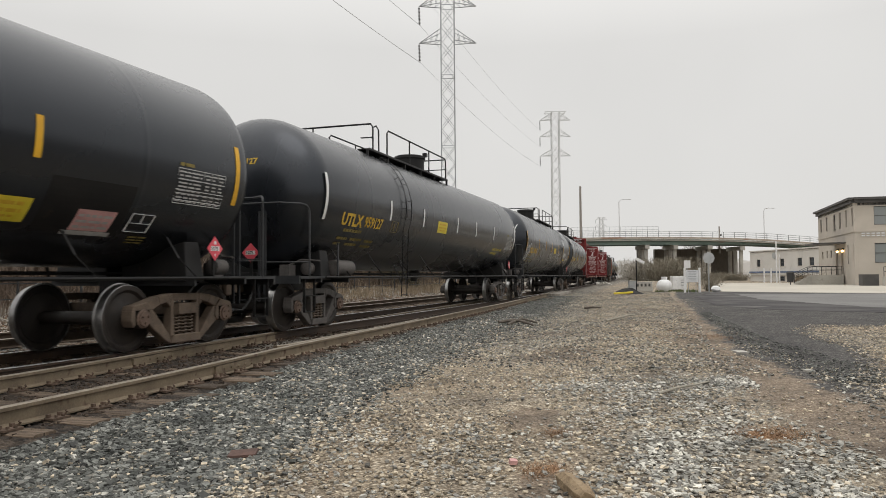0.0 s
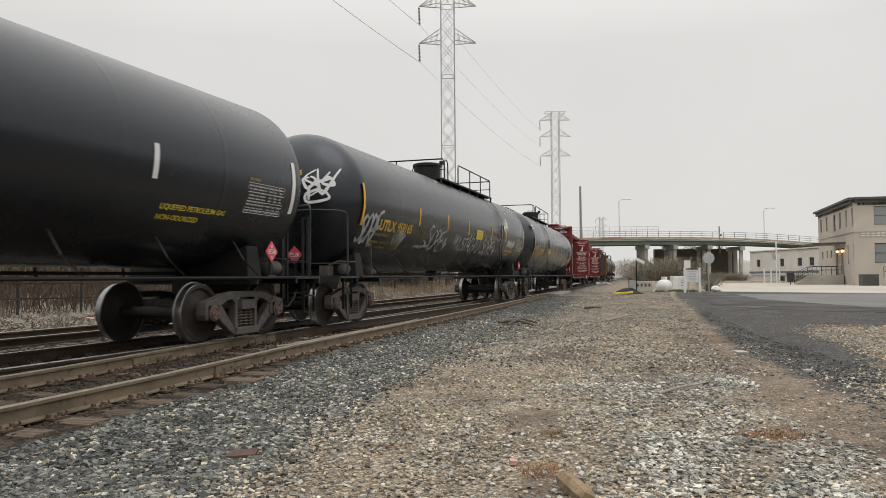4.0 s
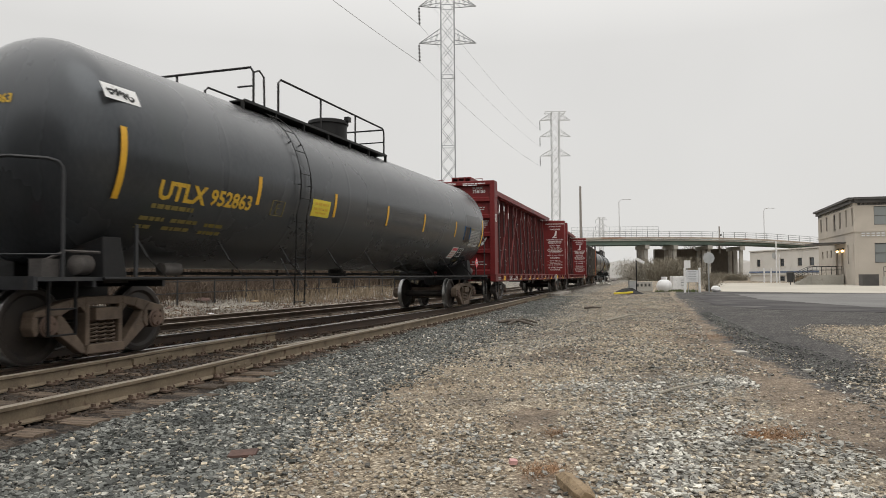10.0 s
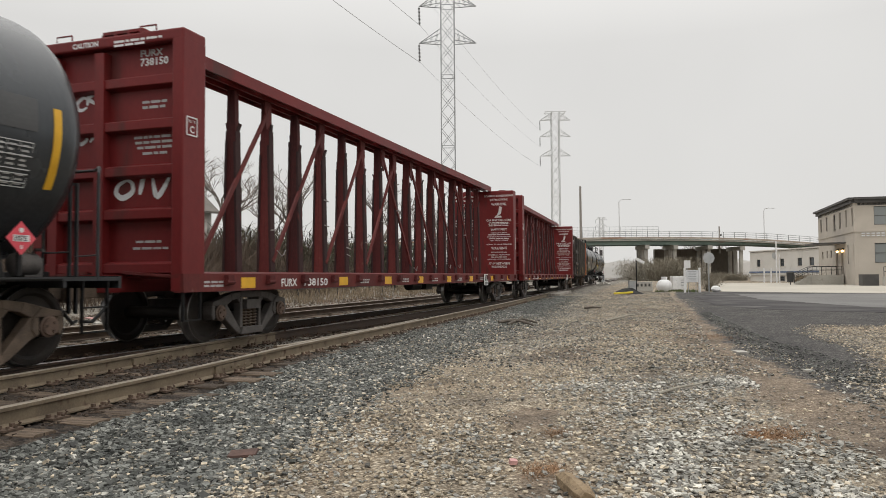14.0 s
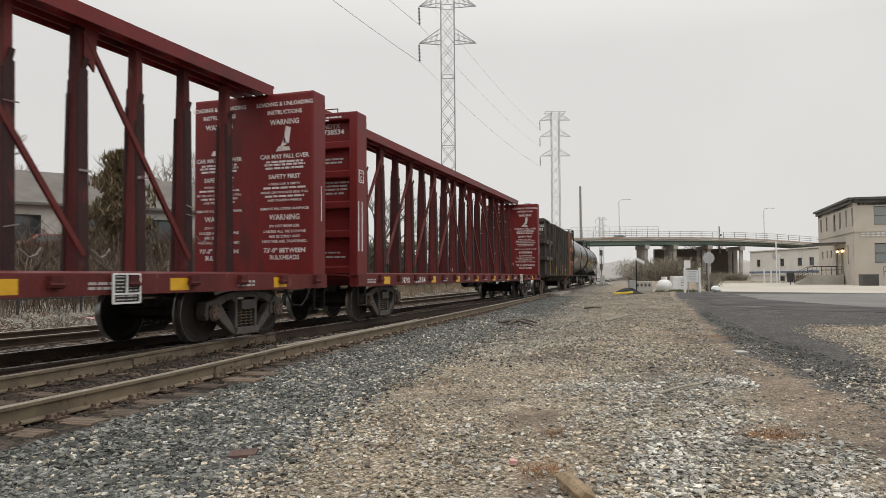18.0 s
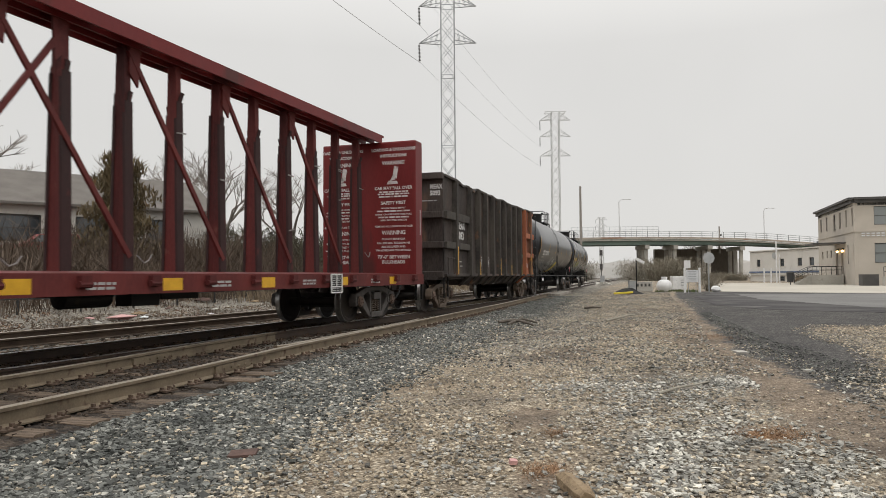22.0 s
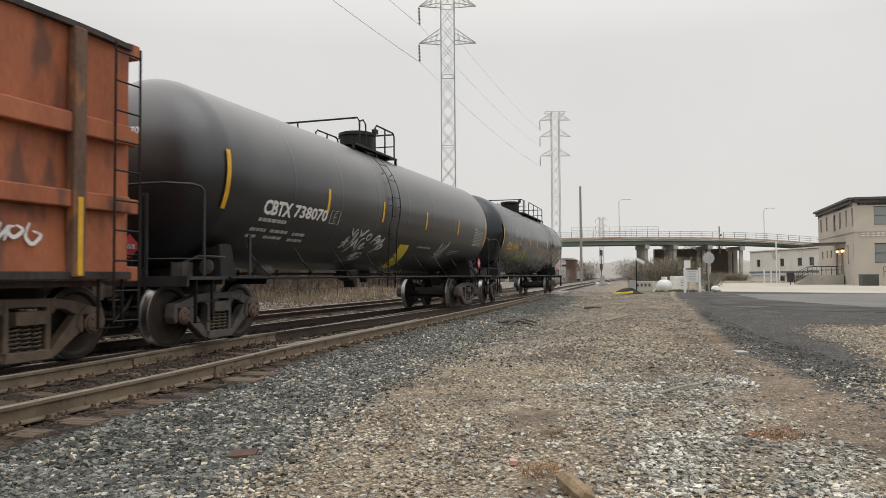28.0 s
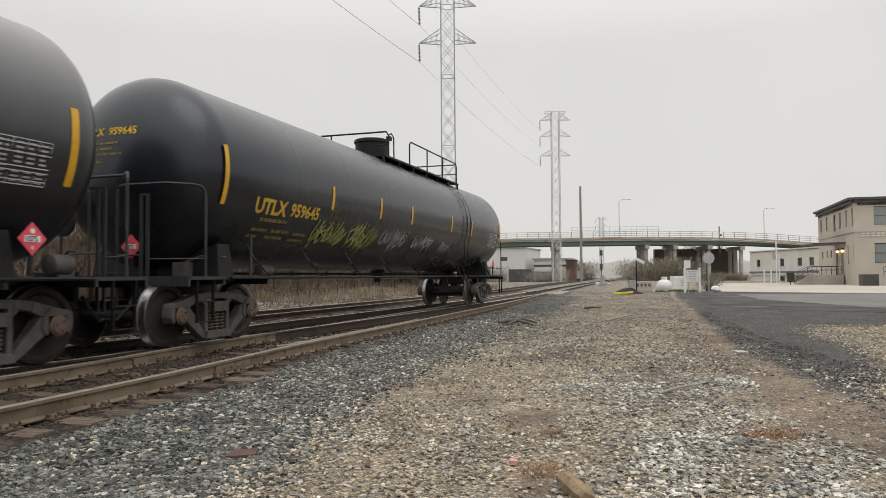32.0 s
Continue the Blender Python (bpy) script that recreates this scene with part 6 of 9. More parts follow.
# ---------- ground: one sheet to the horizon ----------
def edge_np(y):
    return np.interp(y, [-20, 0, 4.1, 5.4, 7.5, 10.2, 15.8, 22.8, 45, 80, 200], [-2.0, -2.5, -2.83, -3.05, -3.5, -3.85, -4.35, -4.95, -8.2, -11.4, -19])


def ground_material():
    m = bpy.data.materials.new("ground_gravel")
    m.use_nodes = True
    n, l = m.node_tree.nodes, m.node_tree.links
    p = n["Principled BSDF"]
    p.inputs["Roughness"].default_value = 0.95
    co = n.new("ShaderNodeTexCoord")

    def noise_at(scale, detail=5.0):
        k = n.new("ShaderNodeTexNoise")
        k.inputs["Scale"].default_value, k.inputs["Detail"].default_value = scale, detail
        l.new(co.outputs["Object"], k.inputs["Vector"])
        return k.outputs["Fac"]

    def ramp(src, stops):
        k = n.new("ShaderNodeValToRGB")
        e = k.color_ramp.elements
        while len(e) < len(stops):
            e.new(0.5)
        for q, (pos, c) in zip(e, stops):
            q.position, q.color = pos, (*c, 1)
        l.new(src, k.inputs["Fac"])
        return k.outputs["Color"]

    def mix(f, a, b):
        k = n.new("ShaderNodeMix")
        k.data_type = "RGBA"
        l.new(f, k.inputs["Factor"])
        l.new(a, k.inputs["A"])
        l.new(b, k.inputs["B"])
        return k.outputs["Result"]

    def cells(scale):
        k = n.new("ShaderNodeTexVoronoi")
        k.inputs["Scale"].default_value = scale
        l.new(co.outputs["Object"], k.inputs["Vector"])
        return k
    v1, v2, v3 = cells(34.0), cells(15.0), cells(70.0)
    sep = n.new("ShaderNodeSeparateColor")
    l.new(v1.outputs["Color"], sep.inputs["Color"])
    sep2 = n.new("ShaderNodeSeparateColor")
    l.new(v2.outputs["Color"], sep2.inputs["Color"])
    tan = ramp(sep.outputs["Red"], [(0.0, (0.16, 0.132, 0.098)), (0.45, (0.335, 0.282, 0.215)), (0.82, (0.49, 0.43, 0.342)), (1.0, (0.64, 0.59, 0.505))])
    soil = ramp(noise_at(9.0), [(0.3, (0.275, 0.218, 0.158)), (0.7, (0.43, 0.352, 0.262))])
    coarse = ramp(sep2.outputs["Blue"], [(0.0, (0.11, 0.10, 0.088)), (0.6, (0.25, 0.235, 0.208)), (1.0, (0.46, 0.44, 0.40))])
    tan = mix(ramp(noise_at(0.17, 6.0), [(0.44, (0, 0, 0)), (0.58, (0.8, 0.8, 0.8))]), tan, coarse)
    dirt = mix(ramp(noise_at(0.45), [(0.42, (0, 0, 0)), (0.60, (0.75, 0.75, 0.75))]), tan, soil)
    rusty = ramp(noise_at(14.0), [(0.3, (0.25, 0.135, 0.06)), (0.7, (0.42, 0.25, 0.13))])
    dirt = mix(ramp(noise_at(0.8, 3.0), [(0.66, (0, 0, 0)), (0.74, (0.6, 0.6, 0.6))]), dirt, rusty)
    dark = ramp(sep2.outputs["Red"], [(0.0, (0.045, 0.048, 0.048)), (0.5, (0.115, 0.12, 0.12)), (0.88, (0.20, 0.205, 0.20)), (1.0, (0.40, 0.40, 0.38))])
    brown = ramp(sep2.outputs["Green"], [(0.0, (0.02, 0.015, 0.012)), (0.6, (0.055, 0.040, 0.030)), (1.0, (0.12, 0.095, 0.075))])
    grey = ramp(sep2.outputs["Blue"], [(0.0, (0.15, 0.138, 0.12)), (0.6, (0.27, 0.255, 0.228)), (1.0, (0.44, 0.425, 0.385))])
    at = n.new("ShaderNodeAttribute")
    at.attribute_name = "zones"
    zs = n.new("ShaderNodeSeparateColor")
    l.new(at.outputs["Color"], zs.inputs["Color"])
    frac = noise_at(2.2, 6.0)

    def rag(src):
        a = n.new("ShaderNodeMath")
        a.operation = "MULTIPLY_ADD"
        a.inputs[1].default_value = 0.9
        l.new(frac, a.inputs[0])
        l.new(src, a.inputs[2])
        return ramp(a.outputs[0], [(0.88, (0, 0, 0)), (1.02, (1, 1, 1))])
    col = mix(rag(zs.outputs["Red"]), dirt, dark)
    col = mix(rag(zs.outputs["Green"]), col, brown)
    col = mix(rag(zs.outputs["Blue"]), col, grey)
    col = mix(rag(at.outputs["Alpha"]), col, rusty)
    trodden = n.new("ShaderNodeAttribute")
    trodden.attribute_name = "bare"
    mud = ramp(noise_at(7.0, 8.0), [(0.3, (0.185, 0.146, 0.112)), (0.7, (0.315, 0.258, 0.203))])
    col = mix(rag(trodden.outputs["Fac"]), col, mud)
    paved = n.new("ShaderNodeAttribute")
    paved.attribute_name = "tar_shade"
    tar_shade = ramp(sep.outputs["Green"], [(0.0, (0.038, 0.037, 0.040)), (0.7, (0.092, 0.089, 0.090)), (1.0, (0.21, 0.203, 0.195))])
    col = mix(rag(paved.outputs["Fac"]), col, tar_shade)
    mot = n.new("ShaderNodeMix")
    mot.data_type, mot.blend_type = "RGBA", "MULTIPLY"
    mot.inputs["Factor"].default_value = 1.0
    l.new(col, mot.inputs["A"])
    l.new(ramp(noise_at(1.1, 12.0), [(0.36, (0.62, 0.61, 0.60)), (0.52, (0.93, 0.92, 0.89)), (0.66, (1.07, 1.05, 1.0))]), mot.inputs["B"])
    sep3 = n.new("ShaderNodeSeparateColor")
    l.new(v3.outputs["Color"], sep3.inputs["Color"])

    def times(a, b):
        k = n.new("ShaderNodeMix")
        k.data_type, k.blend_type = "RGBA", "MULTIPLY"
        k.inputs["Factor"].default_value = 1.0
        l.new(a, k.inputs["A"])
        l.new(b, k.inputs["B"])
        return k.outputs["Result"]
    # grit between the pebbles, and shade put into the colour of their crevices
    fine = times(mot.outputs["Result"], ramp(sep3.outputs["Red"], [(0.0, (0.72, 0.71, 0.70)), (0.5, (1.10, 1.09, 1.07)), (1.0, (1.42, 1.40, 1.37))]))
    fine = times(fine, ramp(v1.outputs["Distance"], [(0.30, (1.08, 1.08, 1.08)), (0.64, (0.64, 0.62, 0.60))]))
    l.new(fine, p.inputs["Base Color"])
    bp = n.new("ShaderNodeBump")
    bp.inputs["Strength"].default_value, bp.inputs["Distance"].default_value = 0.8, 0.03
    l.new(v1.outputs["Distance"], bp.inputs["Height"])
    bp2 = n.new("ShaderNodeBump")
    bp2.inputs["Strength"].default_value, bp2.inputs["Distance"].default_value = 0.5, 0.05
    l.new(v2.outputs["Distance"], bp2.inputs["Height"])
    l.new(bp.outputs["Normal"], bp2.inputs["Normal"])
    l.new(bp2.outputs["Normal"], p.inputs["Normal"])
    return m


def main_side(x, y):
    """Distance to the right of the main track."""
    return (x - np.interp(y, STATION, TRACK_X)) * np.cos(np.interp(y, STATION, HEAD))


ROAD_Y = [3.0, 7.0, 7.6, 8.6, 9.65, 11.4, 12.47, 13.6, 15.6, 18.8, 22.0, 29.7, 45.5, 58, 70]
ROAD_X = [3.4, 1.75, 1.48, 1.30, 1.25, 1.0, 0.66, 0.50, 0.40, 0.28, 0.0, -0.42, -1.5, -1.9, -1.9]


def ground_height(x, y):
    r = main_side(x, y)
    z = GROUND + 0.018 * np.sin(x * 1.7 + 0.6 * y) * np.sin(0.9 * y + 0.4 * x) + 0.012 * np.sin(3.1 * x - 1.3) * np.sin(2.3 * y)
    z = z + np.interp(r, [-6.6, -2.2, -1.3, 3.4, 4.6, 8, 200], [-0.02, -0.05, 0.005, 0.005, -0.06, 0.0, 0.0])
    bank = np.interp(r, [-60, -25, -13, -8.5, -6.6], [2.4, 2.1, 0.75, 0.15, 0]) * np.interp(y, [-100, 55, 85], [1, 1, 0])
    road = np.interp(y, ROAD_Y, ROAD_X)
    flat = np.clip((x - road + 0.1) / 0.5, 0, 1)
    return z + bank - flat * (z - GROUND)


def axis_steps(a, b, fine_a, fine_b, fine, grow):
    out = list(np.arange(fine_a, fine_b, fine))
    s, q = fine, fine_b
    while q < b:
        out.append(q)
        s *= grow
        q += s
    out.append(b)
    s, q = fine, fine_a
    low = []
    while q > a:
        s *= grow
        q -= s
        low.append(max(a, q))
    return np.array(sorted(set(low + out)))


gx = axis_steps(-2500, 2500, -13, 6, 0.16, 1.12)
gy = axis_steps(-600, 3500, 2.5, 26, 0.16, 1.08)
GX, GY = np.meshgrid(gx, gy)
GZ = ground_height(GX, GY)
gv = np.stack([GX.ravel(), GY.ravel(), GZ.ravel()], 1)
nx, ny = len(gx), len(gy)
idx = np.arange(nx * ny).reshape(ny, nx)
gf = np.stack([idx[:-1, :-1].ravel(), idx[:-1, 1:].ravel(), idx[1:, 1:].ravel(), idx[1:, :-1].ravel()], 1)


def quick_mesh(name, verts, faces, material, smooth=False):
    me = bpy.data.meshes.new(name)
    k = faces.shape[1]
    me.vertices.add(len(verts))
    me.vertices.foreach_set("co", np.ascontiguousarray(verts, dtype=np.float32).ravel())
    me.loops.add(faces.size)
    me.loops.foreach_set("vertex_index", np.ascontiguousarray(faces, dtype=np.int32).ravel())
    me.polygons.add(len(faces))
    me.polygons.foreach_set("loop_start", np.arange(0, faces.size, k, dtype=np.int32))
    me.polygons.foreach_set("use_smooth", np.full(len(faces), smooth))
    me.update(calc_edges=True)
    me.materials.append(material)
    return me


ground_me = quick_mesh("ground", gv, gf, ground_material(), True)
R = main_side(gv[:, 0], gv[:, 1])
EDGE = edge_np(gv[:, 1])


def soft(v, a, b):
    return np.clip((v - a) / (b - a), 0, 1)


RUST_SPOTS = ((0.13, 15.7, 0.45), (0.53, 6.27, 0.20), (-1.02, 4.82, 0.15), (-1.15, 5.92, 0.10), (0.21, 6.3, 0.08), (-0.55, 17.5, 0.3))
BARE_SPOTS = ((-0.5, 15.2, 0.7), (-0.95, 4.45, 0.30), (-1.5, 6.6, 0.35), (-2.2, 12.0, 0.8), (-1.3, 20.0, 1.0), (-3.2, 16.0, 0.9), (-2.4, 28.0, 1.4))
BARE_Y, BARE_X = [3.0, 6.2, 8.0] + ROAD_Y[4:], [2.6, 1.75, 1.45] + ROAD_X[4:]
zone = np.zeros((len(gv), 4), np.float32)
zone[:, 3] = 0
for rx, ry, rr in RUST_SPOTS:
    zone[:, 3] += 0.80 * np.exp(-(((gv[:, 0] - rx) / rr) ** 2 + ((gv[:, 1] - ry) / (rr * 1.6)) ** 2))
zone[:, 0] = soft(EDGE - gv[:, 0], -0.5, 0.5) * soft(R, -6.5, -5.5)
zone[:, 1] = np.maximum(soft(R, -2.0, -1.2) * soft(-R, -(np.array([siding_side(s) for s in gv[:, 1].clip(-60, 299)]) + 1.05), -(np.array([siding_side(s) for s in gv[:, 1].clip(-60, 299)]) + 0.6)), 0.3 * soft(-R, 2, 3) * soft(R, -6.5, -5.5))
zone[:, 1] = np.maximum(zone[:, 1], 0.68 * soft(-R, 5.6, 7.0) * (gv[:, 1] < 140) * (R > -60))
chips = np.exp(-(((gv[:, 0] - 0.1) / 1.1) ** 2 + ((gv[:, 1] - 6.0) / 2.6) ** 2)) + np.exp(-(((gv[:, 0] + 0.4) / 1.2) ** 2 + ((gv[:, 1] - 8.8) / 0.7) ** 2))
zone[:, 2] = np.maximum(np.clip(chips * 0.55, 0, 0.55), 0.62 * soft(-(gv[:, 0] - EDGE), -3.2, -1.0) * soft(gv[:, 1], 8.0, 12.0))
at = ground_me.color_attributes.new("zones", "FLOAT_COLOR", "POINT")
at.data.foreach_set("color", zone.ravel())
LOOSE_Y, LOOSE_X = [7.4, 8.8, 10.1, 12.0, 14.0, 16.0, 18.5, 20.2], [1.75, 1.70, 1.85, 2.30, 2.50, 2.15, 2.1, 2.7]
tar_at = ground_me.color_attributes.new("tar_shade", "FLOAT_COLOR", "POINT")
tar_shade_zone = np.clip(0.55 + (gv[:, 0] - np.interp(gv[:, 1], ROAD_Y, ROAD_X)) / 1.0, 0, 1) * soft(gv[:, 1], 6.6, 8.4) * soft(-gv[:, 1], -60, -56) * soft(-gv[:, 0], -45, -40)
loose = soft(gv[:, 0] - np.interp(gv[:, 1], LOOSE_Y, LOOSE_X), -0.4, 0.5) * soft(gv[:, 1], 6.6, 7.4) * soft(-gv[:, 1], -20.6, -19.4)
tar_shade_zone = tar_shade_zone - 0.85 * loose
# main track bed: train shade and oil put in as the same dark colour
inner = np.array([siding_side(s) for s in gv[:, 1].clip(-60, 299)]) - 1.58
tar_shade_zone = np.maximum(tar_shade_zone, soft(R, -1.7, -1.2) * soft(inner - R, -0.05, 0.1) * (gv[:, 1] < 120))
road_gap = gv[:, 0] - np.interp(gv[:, 1], BARE_Y, BARE_X)
bare = np.interp(road_gap, [-1.3, -0.75, 0.1, 0.5], [0, 0.72, 0.72, 0.3]) * np.interp(gv[:, 1], [4.5, 6, 14, 30, 60], [0, 1, 1, 0.75, 0.5])
for rx, ry, rr in BARE_SPOTS:
    bare = np.maximum(bare, 0.78 * np.exp(-(((gv[:, 0] - rx) / rr) ** 2 + ((gv[:, 1] - ry) / (rr * 2.0)) ** 2)))
bare_at = ground_me.color_attributes.new("bare", "FLOAT_COLOR", "POINT")
bare_at.data.foreach_set("color", np.repeat(bare[:, None], 4, 1).astype(np.float32).ravel())
tar_at.data.foreach_set("color", np.repeat(tar_shade_zone[:, None], 4, 1).astype(np.float32).ravel())
tagged(new("ground", ground_me), "gravel and dirt ground beside the railway", "ground", kind="structure")


# ---------- paved yard ----------
def sheet(name, outline, z, material, label, category, seed, rough_edge=0.12, thick=0.03):
    """A thin slab with a ragged edge."""
    pts = []
    for (ax, ay), (bx, by) in zip(outline, outline[1:] + outline[:1]):
        d = math.hypot(bx - ax, by - ay)
        k = max(1, min(260, int(d / 0.07)))
        for i in range(k):
            u = i / k
            p = Vector((ax + (bx - ax) * u, ay + (by - ay) * u, seed * 3.7))
            q = noise.noise_vector(p * 0.8) * 2.2 + noise.noise_vector(p * 3.1) * 0.8 + noise.noise_vector(p * 9.0) * 0.45
            pts.append((p.x + q.x * rough_edge, p.y + q.y * rough_edge))
    n = len(pts)
    sh = Shape()
    sh.add([(x, y, z) for x, y in pts] + [(x, y, z - thick) for x, y in pts], [tuple(range(n))] + [(i, i + n, (i + 1) % n + n, (i + 1) % n) for i in range(n)])
    ob = new(name, sh.mesh(name, material))
    return tagged(ob, label, category, kind="structure")


ASPHALT = surf("asphalt_old", (0.030, 0.028, 0.030), (0.108, 0.102, 0.101), 0.9, 0, 0.35, 26, 0.5, 0.012, (0.15, 0.142, 0.134), 0.58, 0.45, (0.8, 1.0, 1), gloss=0.15)
ASPHALT_GREY = surf("asphalt_worn", (0.115, 0.112, 0.108), (0.19, 0.184, 0.176), 0.9, 0, 0.25, 45, 0.3, 0.012, (0.10, 0.097, 0.095), 0.6, 0.6)
LOT = surf("concrete_lot", (0.39, 0.36, 0.305), (0.50, 0.465, 0.40), 0.9, 0, 0.15, 12, 0.2, 0.012, (0.34, 0.315, 0.27), 0.62, 0.3)
sheet("road", [(-0.35, 44.5), (0.35, 33.0), (1.6, 29.5), (4.0, 27.5), (9, 26.5), (30, 24), (40, 52), (10.8, 53), (0.6, 57)], GROUND + 0.007, ASPHALT, "patched dark asphalt yard", "road", 5, 0.16)
sheet("pavement", [(2.0, 51), (2.6, 40), (6.0, 31), (14.0, 27), (30, 27), (40, 52), (10.8, 52.6)], GROUND + 0.012, ASPHALT_GREY, "worn grey asphalt road", "pavement", 6)
sheet("pavement", [(0.6, 58), (1.2, 112), (60, 130), (60, 60), (10.6, 53.0)], GROUND + 0.02, LOT, "pale concrete parking lot", "pavement", 8, 0.05)


# ---------- steel lattice towers and their wires ----------
def lattice_tower(label, x, y, turn, H, arms, width, bar=1.0, group="power towers", steel=None):
    steel = steel or GALV
    th = thing("power_tower", label, "power tower", pose(x, y, GROUND, 0, 0, turn), group)
    w = width / 2
    for sx in (-1, 1):
        for sy in (-1, 1):
            part("leg", Shape().beam((sx * w, sy * w, 0), (sx * w * 0.92, sy * w * 0.92, H), 0.11, 0.11), steel, th)
    bay = width * 1.25
    k = int(H / bay)
    for face in range(4):
        sh = Shape()
        q = Matrix.Rotation(math.pi / 2 * face, 3, "Z")
        for i in range(k):
            z0, z1 = i * H / k, (i + 1) * H / k
            s = 1 if i % 2 else -1
            sh.beam(q @ Vector((-w * s, w, z0)), q @ Vector((w * s, w, z1)), 0.05 * bar, 0.05 * bar)
            sh.beam(q @ Vector((w * s, w, z0)), q @ Vector((-w * s, w, z1)), 0.045 * bar, 0.045 * bar)
            if i % 4 == 0:
                sh.beam(q @ Vector((-w, w, z0)), q @ Vector((w, w, z0)), 0.06, 0.06)
        part("bracing", sh, steel, th)
    cap = Shape()
    for sy in (-1, 1):
        cap.beam((-2.1, sy * w * 0.9, H), (2.1, sy * w * 0.9, H), 0.08, 0.08)
        for s in (-1, 1):
            cap.beam((s * 2.1, sy * w * 0.9, H), (s * w, sy * w * 0.9, H - 1.0), 0.06, 0.06)
    part("top_beam", cap, steel, th)
    for z, reach in arms:
        for s in (-1, 1):
            sh = Shape()
            tip = Vector((s * reach, 0, z))
            for sy in (-1, 1):
                sh.beam((s * w, sy * w, z + 0.1), tip, 0.07, 0.07)
                sh.beam((s * w, sy * w, z + 1.35), tip, 0.06, 0.06)
                for i in range(1, 4):
                    u = i / 4
                    a = Vector((s * w, sy * w, z + 0.1)).lerp(tip, u)
                    b = Vector((s * w, sy * w, z + 1.35)).lerp(tip, u - 0.12)
                    sh.beam(a, b, 0.035, 0.035)
            for i in range(3):
                u = i / 3
                sh.beam(Vector((s * w, -w, z + 0.1)).lerp(tip, u), Vector((s * w, w, z + 0.1)).lerp(tip, min(1, u + 0.3)), 0.035, 0.035)
            arm = part("cross_arm", sh, steel, th, "steel lattice cross arm")
            if s < 0:
                ins = Shape()
                prof = []
                for i in range(12):
                    d = 0.15 + i * 0.145
                    prof += [(d, 0.03), (d + 0.03, 0.125), (d + 0.075, 0.125), (d + 0.09, 0.03)]
                ins.lathe([(0, 0.02)] + prof + [(2.0, 0.02)], tip, Vector((0.03, 0.12, -1)), 8)
                part("insulator", ins, INSUL, arm, "string of disc insulators")
    return th


lattice_tower("grey steel lattice power tower beside the railway", -25.2, 72.8, 19.5, 37.5, [(26.1, 3.05), (30.1, 3.05), (34.0, 3.05)], 1.5)
lattice_tower("grey steel lattice power tower before the bridge", -27.3, 144.2, 19.5, 33.9, [(25.1, 3.05), (29.0, 3.05), (32.3, 3.05)], 1.62, 1.25, steel=GALV_HAZED)
lattice_tower("distant steel lattice power tower beyond the bridge", -52.0, 406, 19.5, 33.0, [(24.5, 3.2), (28.2, 3.2), (31.6, 3.2)], 2.0, 2.5, steel=GALV_HAZED)


def wire(points, sag, r, name="power_line", label="thin bare overhead power conductor"):
    sh = Shape()
    pts = []
    for (a, b), sg in zip(zip(points, points[1:]), sag):
        a, b = Vector(a), Vector(b)
        n = 24
        for i in range(n):
            u = i / n
            q = a.lerp(b, u)
            q.z -= sg * 4 * u * (1 - u)
            pts.append(q)
    pts.append(Vector(points[-1]))
    sh.tube(pts, r, 5)
    ob = new(name, sh.mesh(name, WIRE, True))
    return tagged(ob, label, "power line", "power lines")


TA, TB, TC = Vector((-25.2, 72.8, GROUND)), Vector((-27.3, 144.2, GROUND)), Vector((-52.0, 406, GROUND))
back = Vector((-23.2, 0.5, GROUND))
ax = Vector((math.cos(radians(19.5)), math.sin(radians(19.5)), 0))
for za, zb_, r in ((24.1, 23.1, 0.022), (28.1, 27.0, 0.020), (32.0, 30.3, 0.018)):
    o = ax * -3.0
    hung = TA + o + Vector((0, 0.25, za))
    wire([back + o + Vector((0, 0, za + 0.3)), hung], (1.0,), r)
    wire([hung, TB + o + Vector((0, 0.25, zb_))], (1.0,), r * 0.62)


# ---------- road bridge ----------
bridge = thing("road_bridge", "road overpass with green steel girders, concrete parapet and railing", "bridge", kind="structure")


def bridge_at(u):
    """u in metres along the bridge from the pier beside the track."""
    return Vector((-11.9 + u * 0.925, 171.5 + u * 0.335 + 0.0006 * max(0, u) ** 2, 0))


def deck_z(u):
    return 9.45 - float(np.interp(u, [-75, -30, 0, 10, 20, 27, 33, 40, 60, 100], [1.2, 0.2, 0, 0.1, 0.35, 0.65, 1.08, 1.6, 3.0, 5.5]))


def girder_depth(u):
    return float(np.interp(u, [-75, 8, 40, 100], [1.25, 1.25, 0.55, 0.55]))


us = [-75 + i * 2.5 for i in range(69)]
for k in range(3):
    sh = Shape()
    for a, b in zip(us, us[1:]):
        p, q = bridge_at(a), bridge_at(b)
        off = Vector((-0.335, 0.925, 0)) * (k * 3.6)
        ga, gb = girder_depth(a), girder_depth(b)
        sh.beam(p + off + Vector((0, 0, deck_z(a) - 0.2 - ga / 2)), q + off + Vector((0, 0, deck_z(b) - 0.2 - gb / 2)), 0.30, (ga + gb) / 2)
        sh.beam(p + off + Vector((0, 0, deck_z(a) - 0.2 - ga)), q + off + Vector((0, 0, deck_z(b) - 0.2 - gb)), 0.55, 0.08)
    part("girder", sh, GIRDER, bridge, "weathered green steel girder")
sh, sh2 = Shape(), Shape()
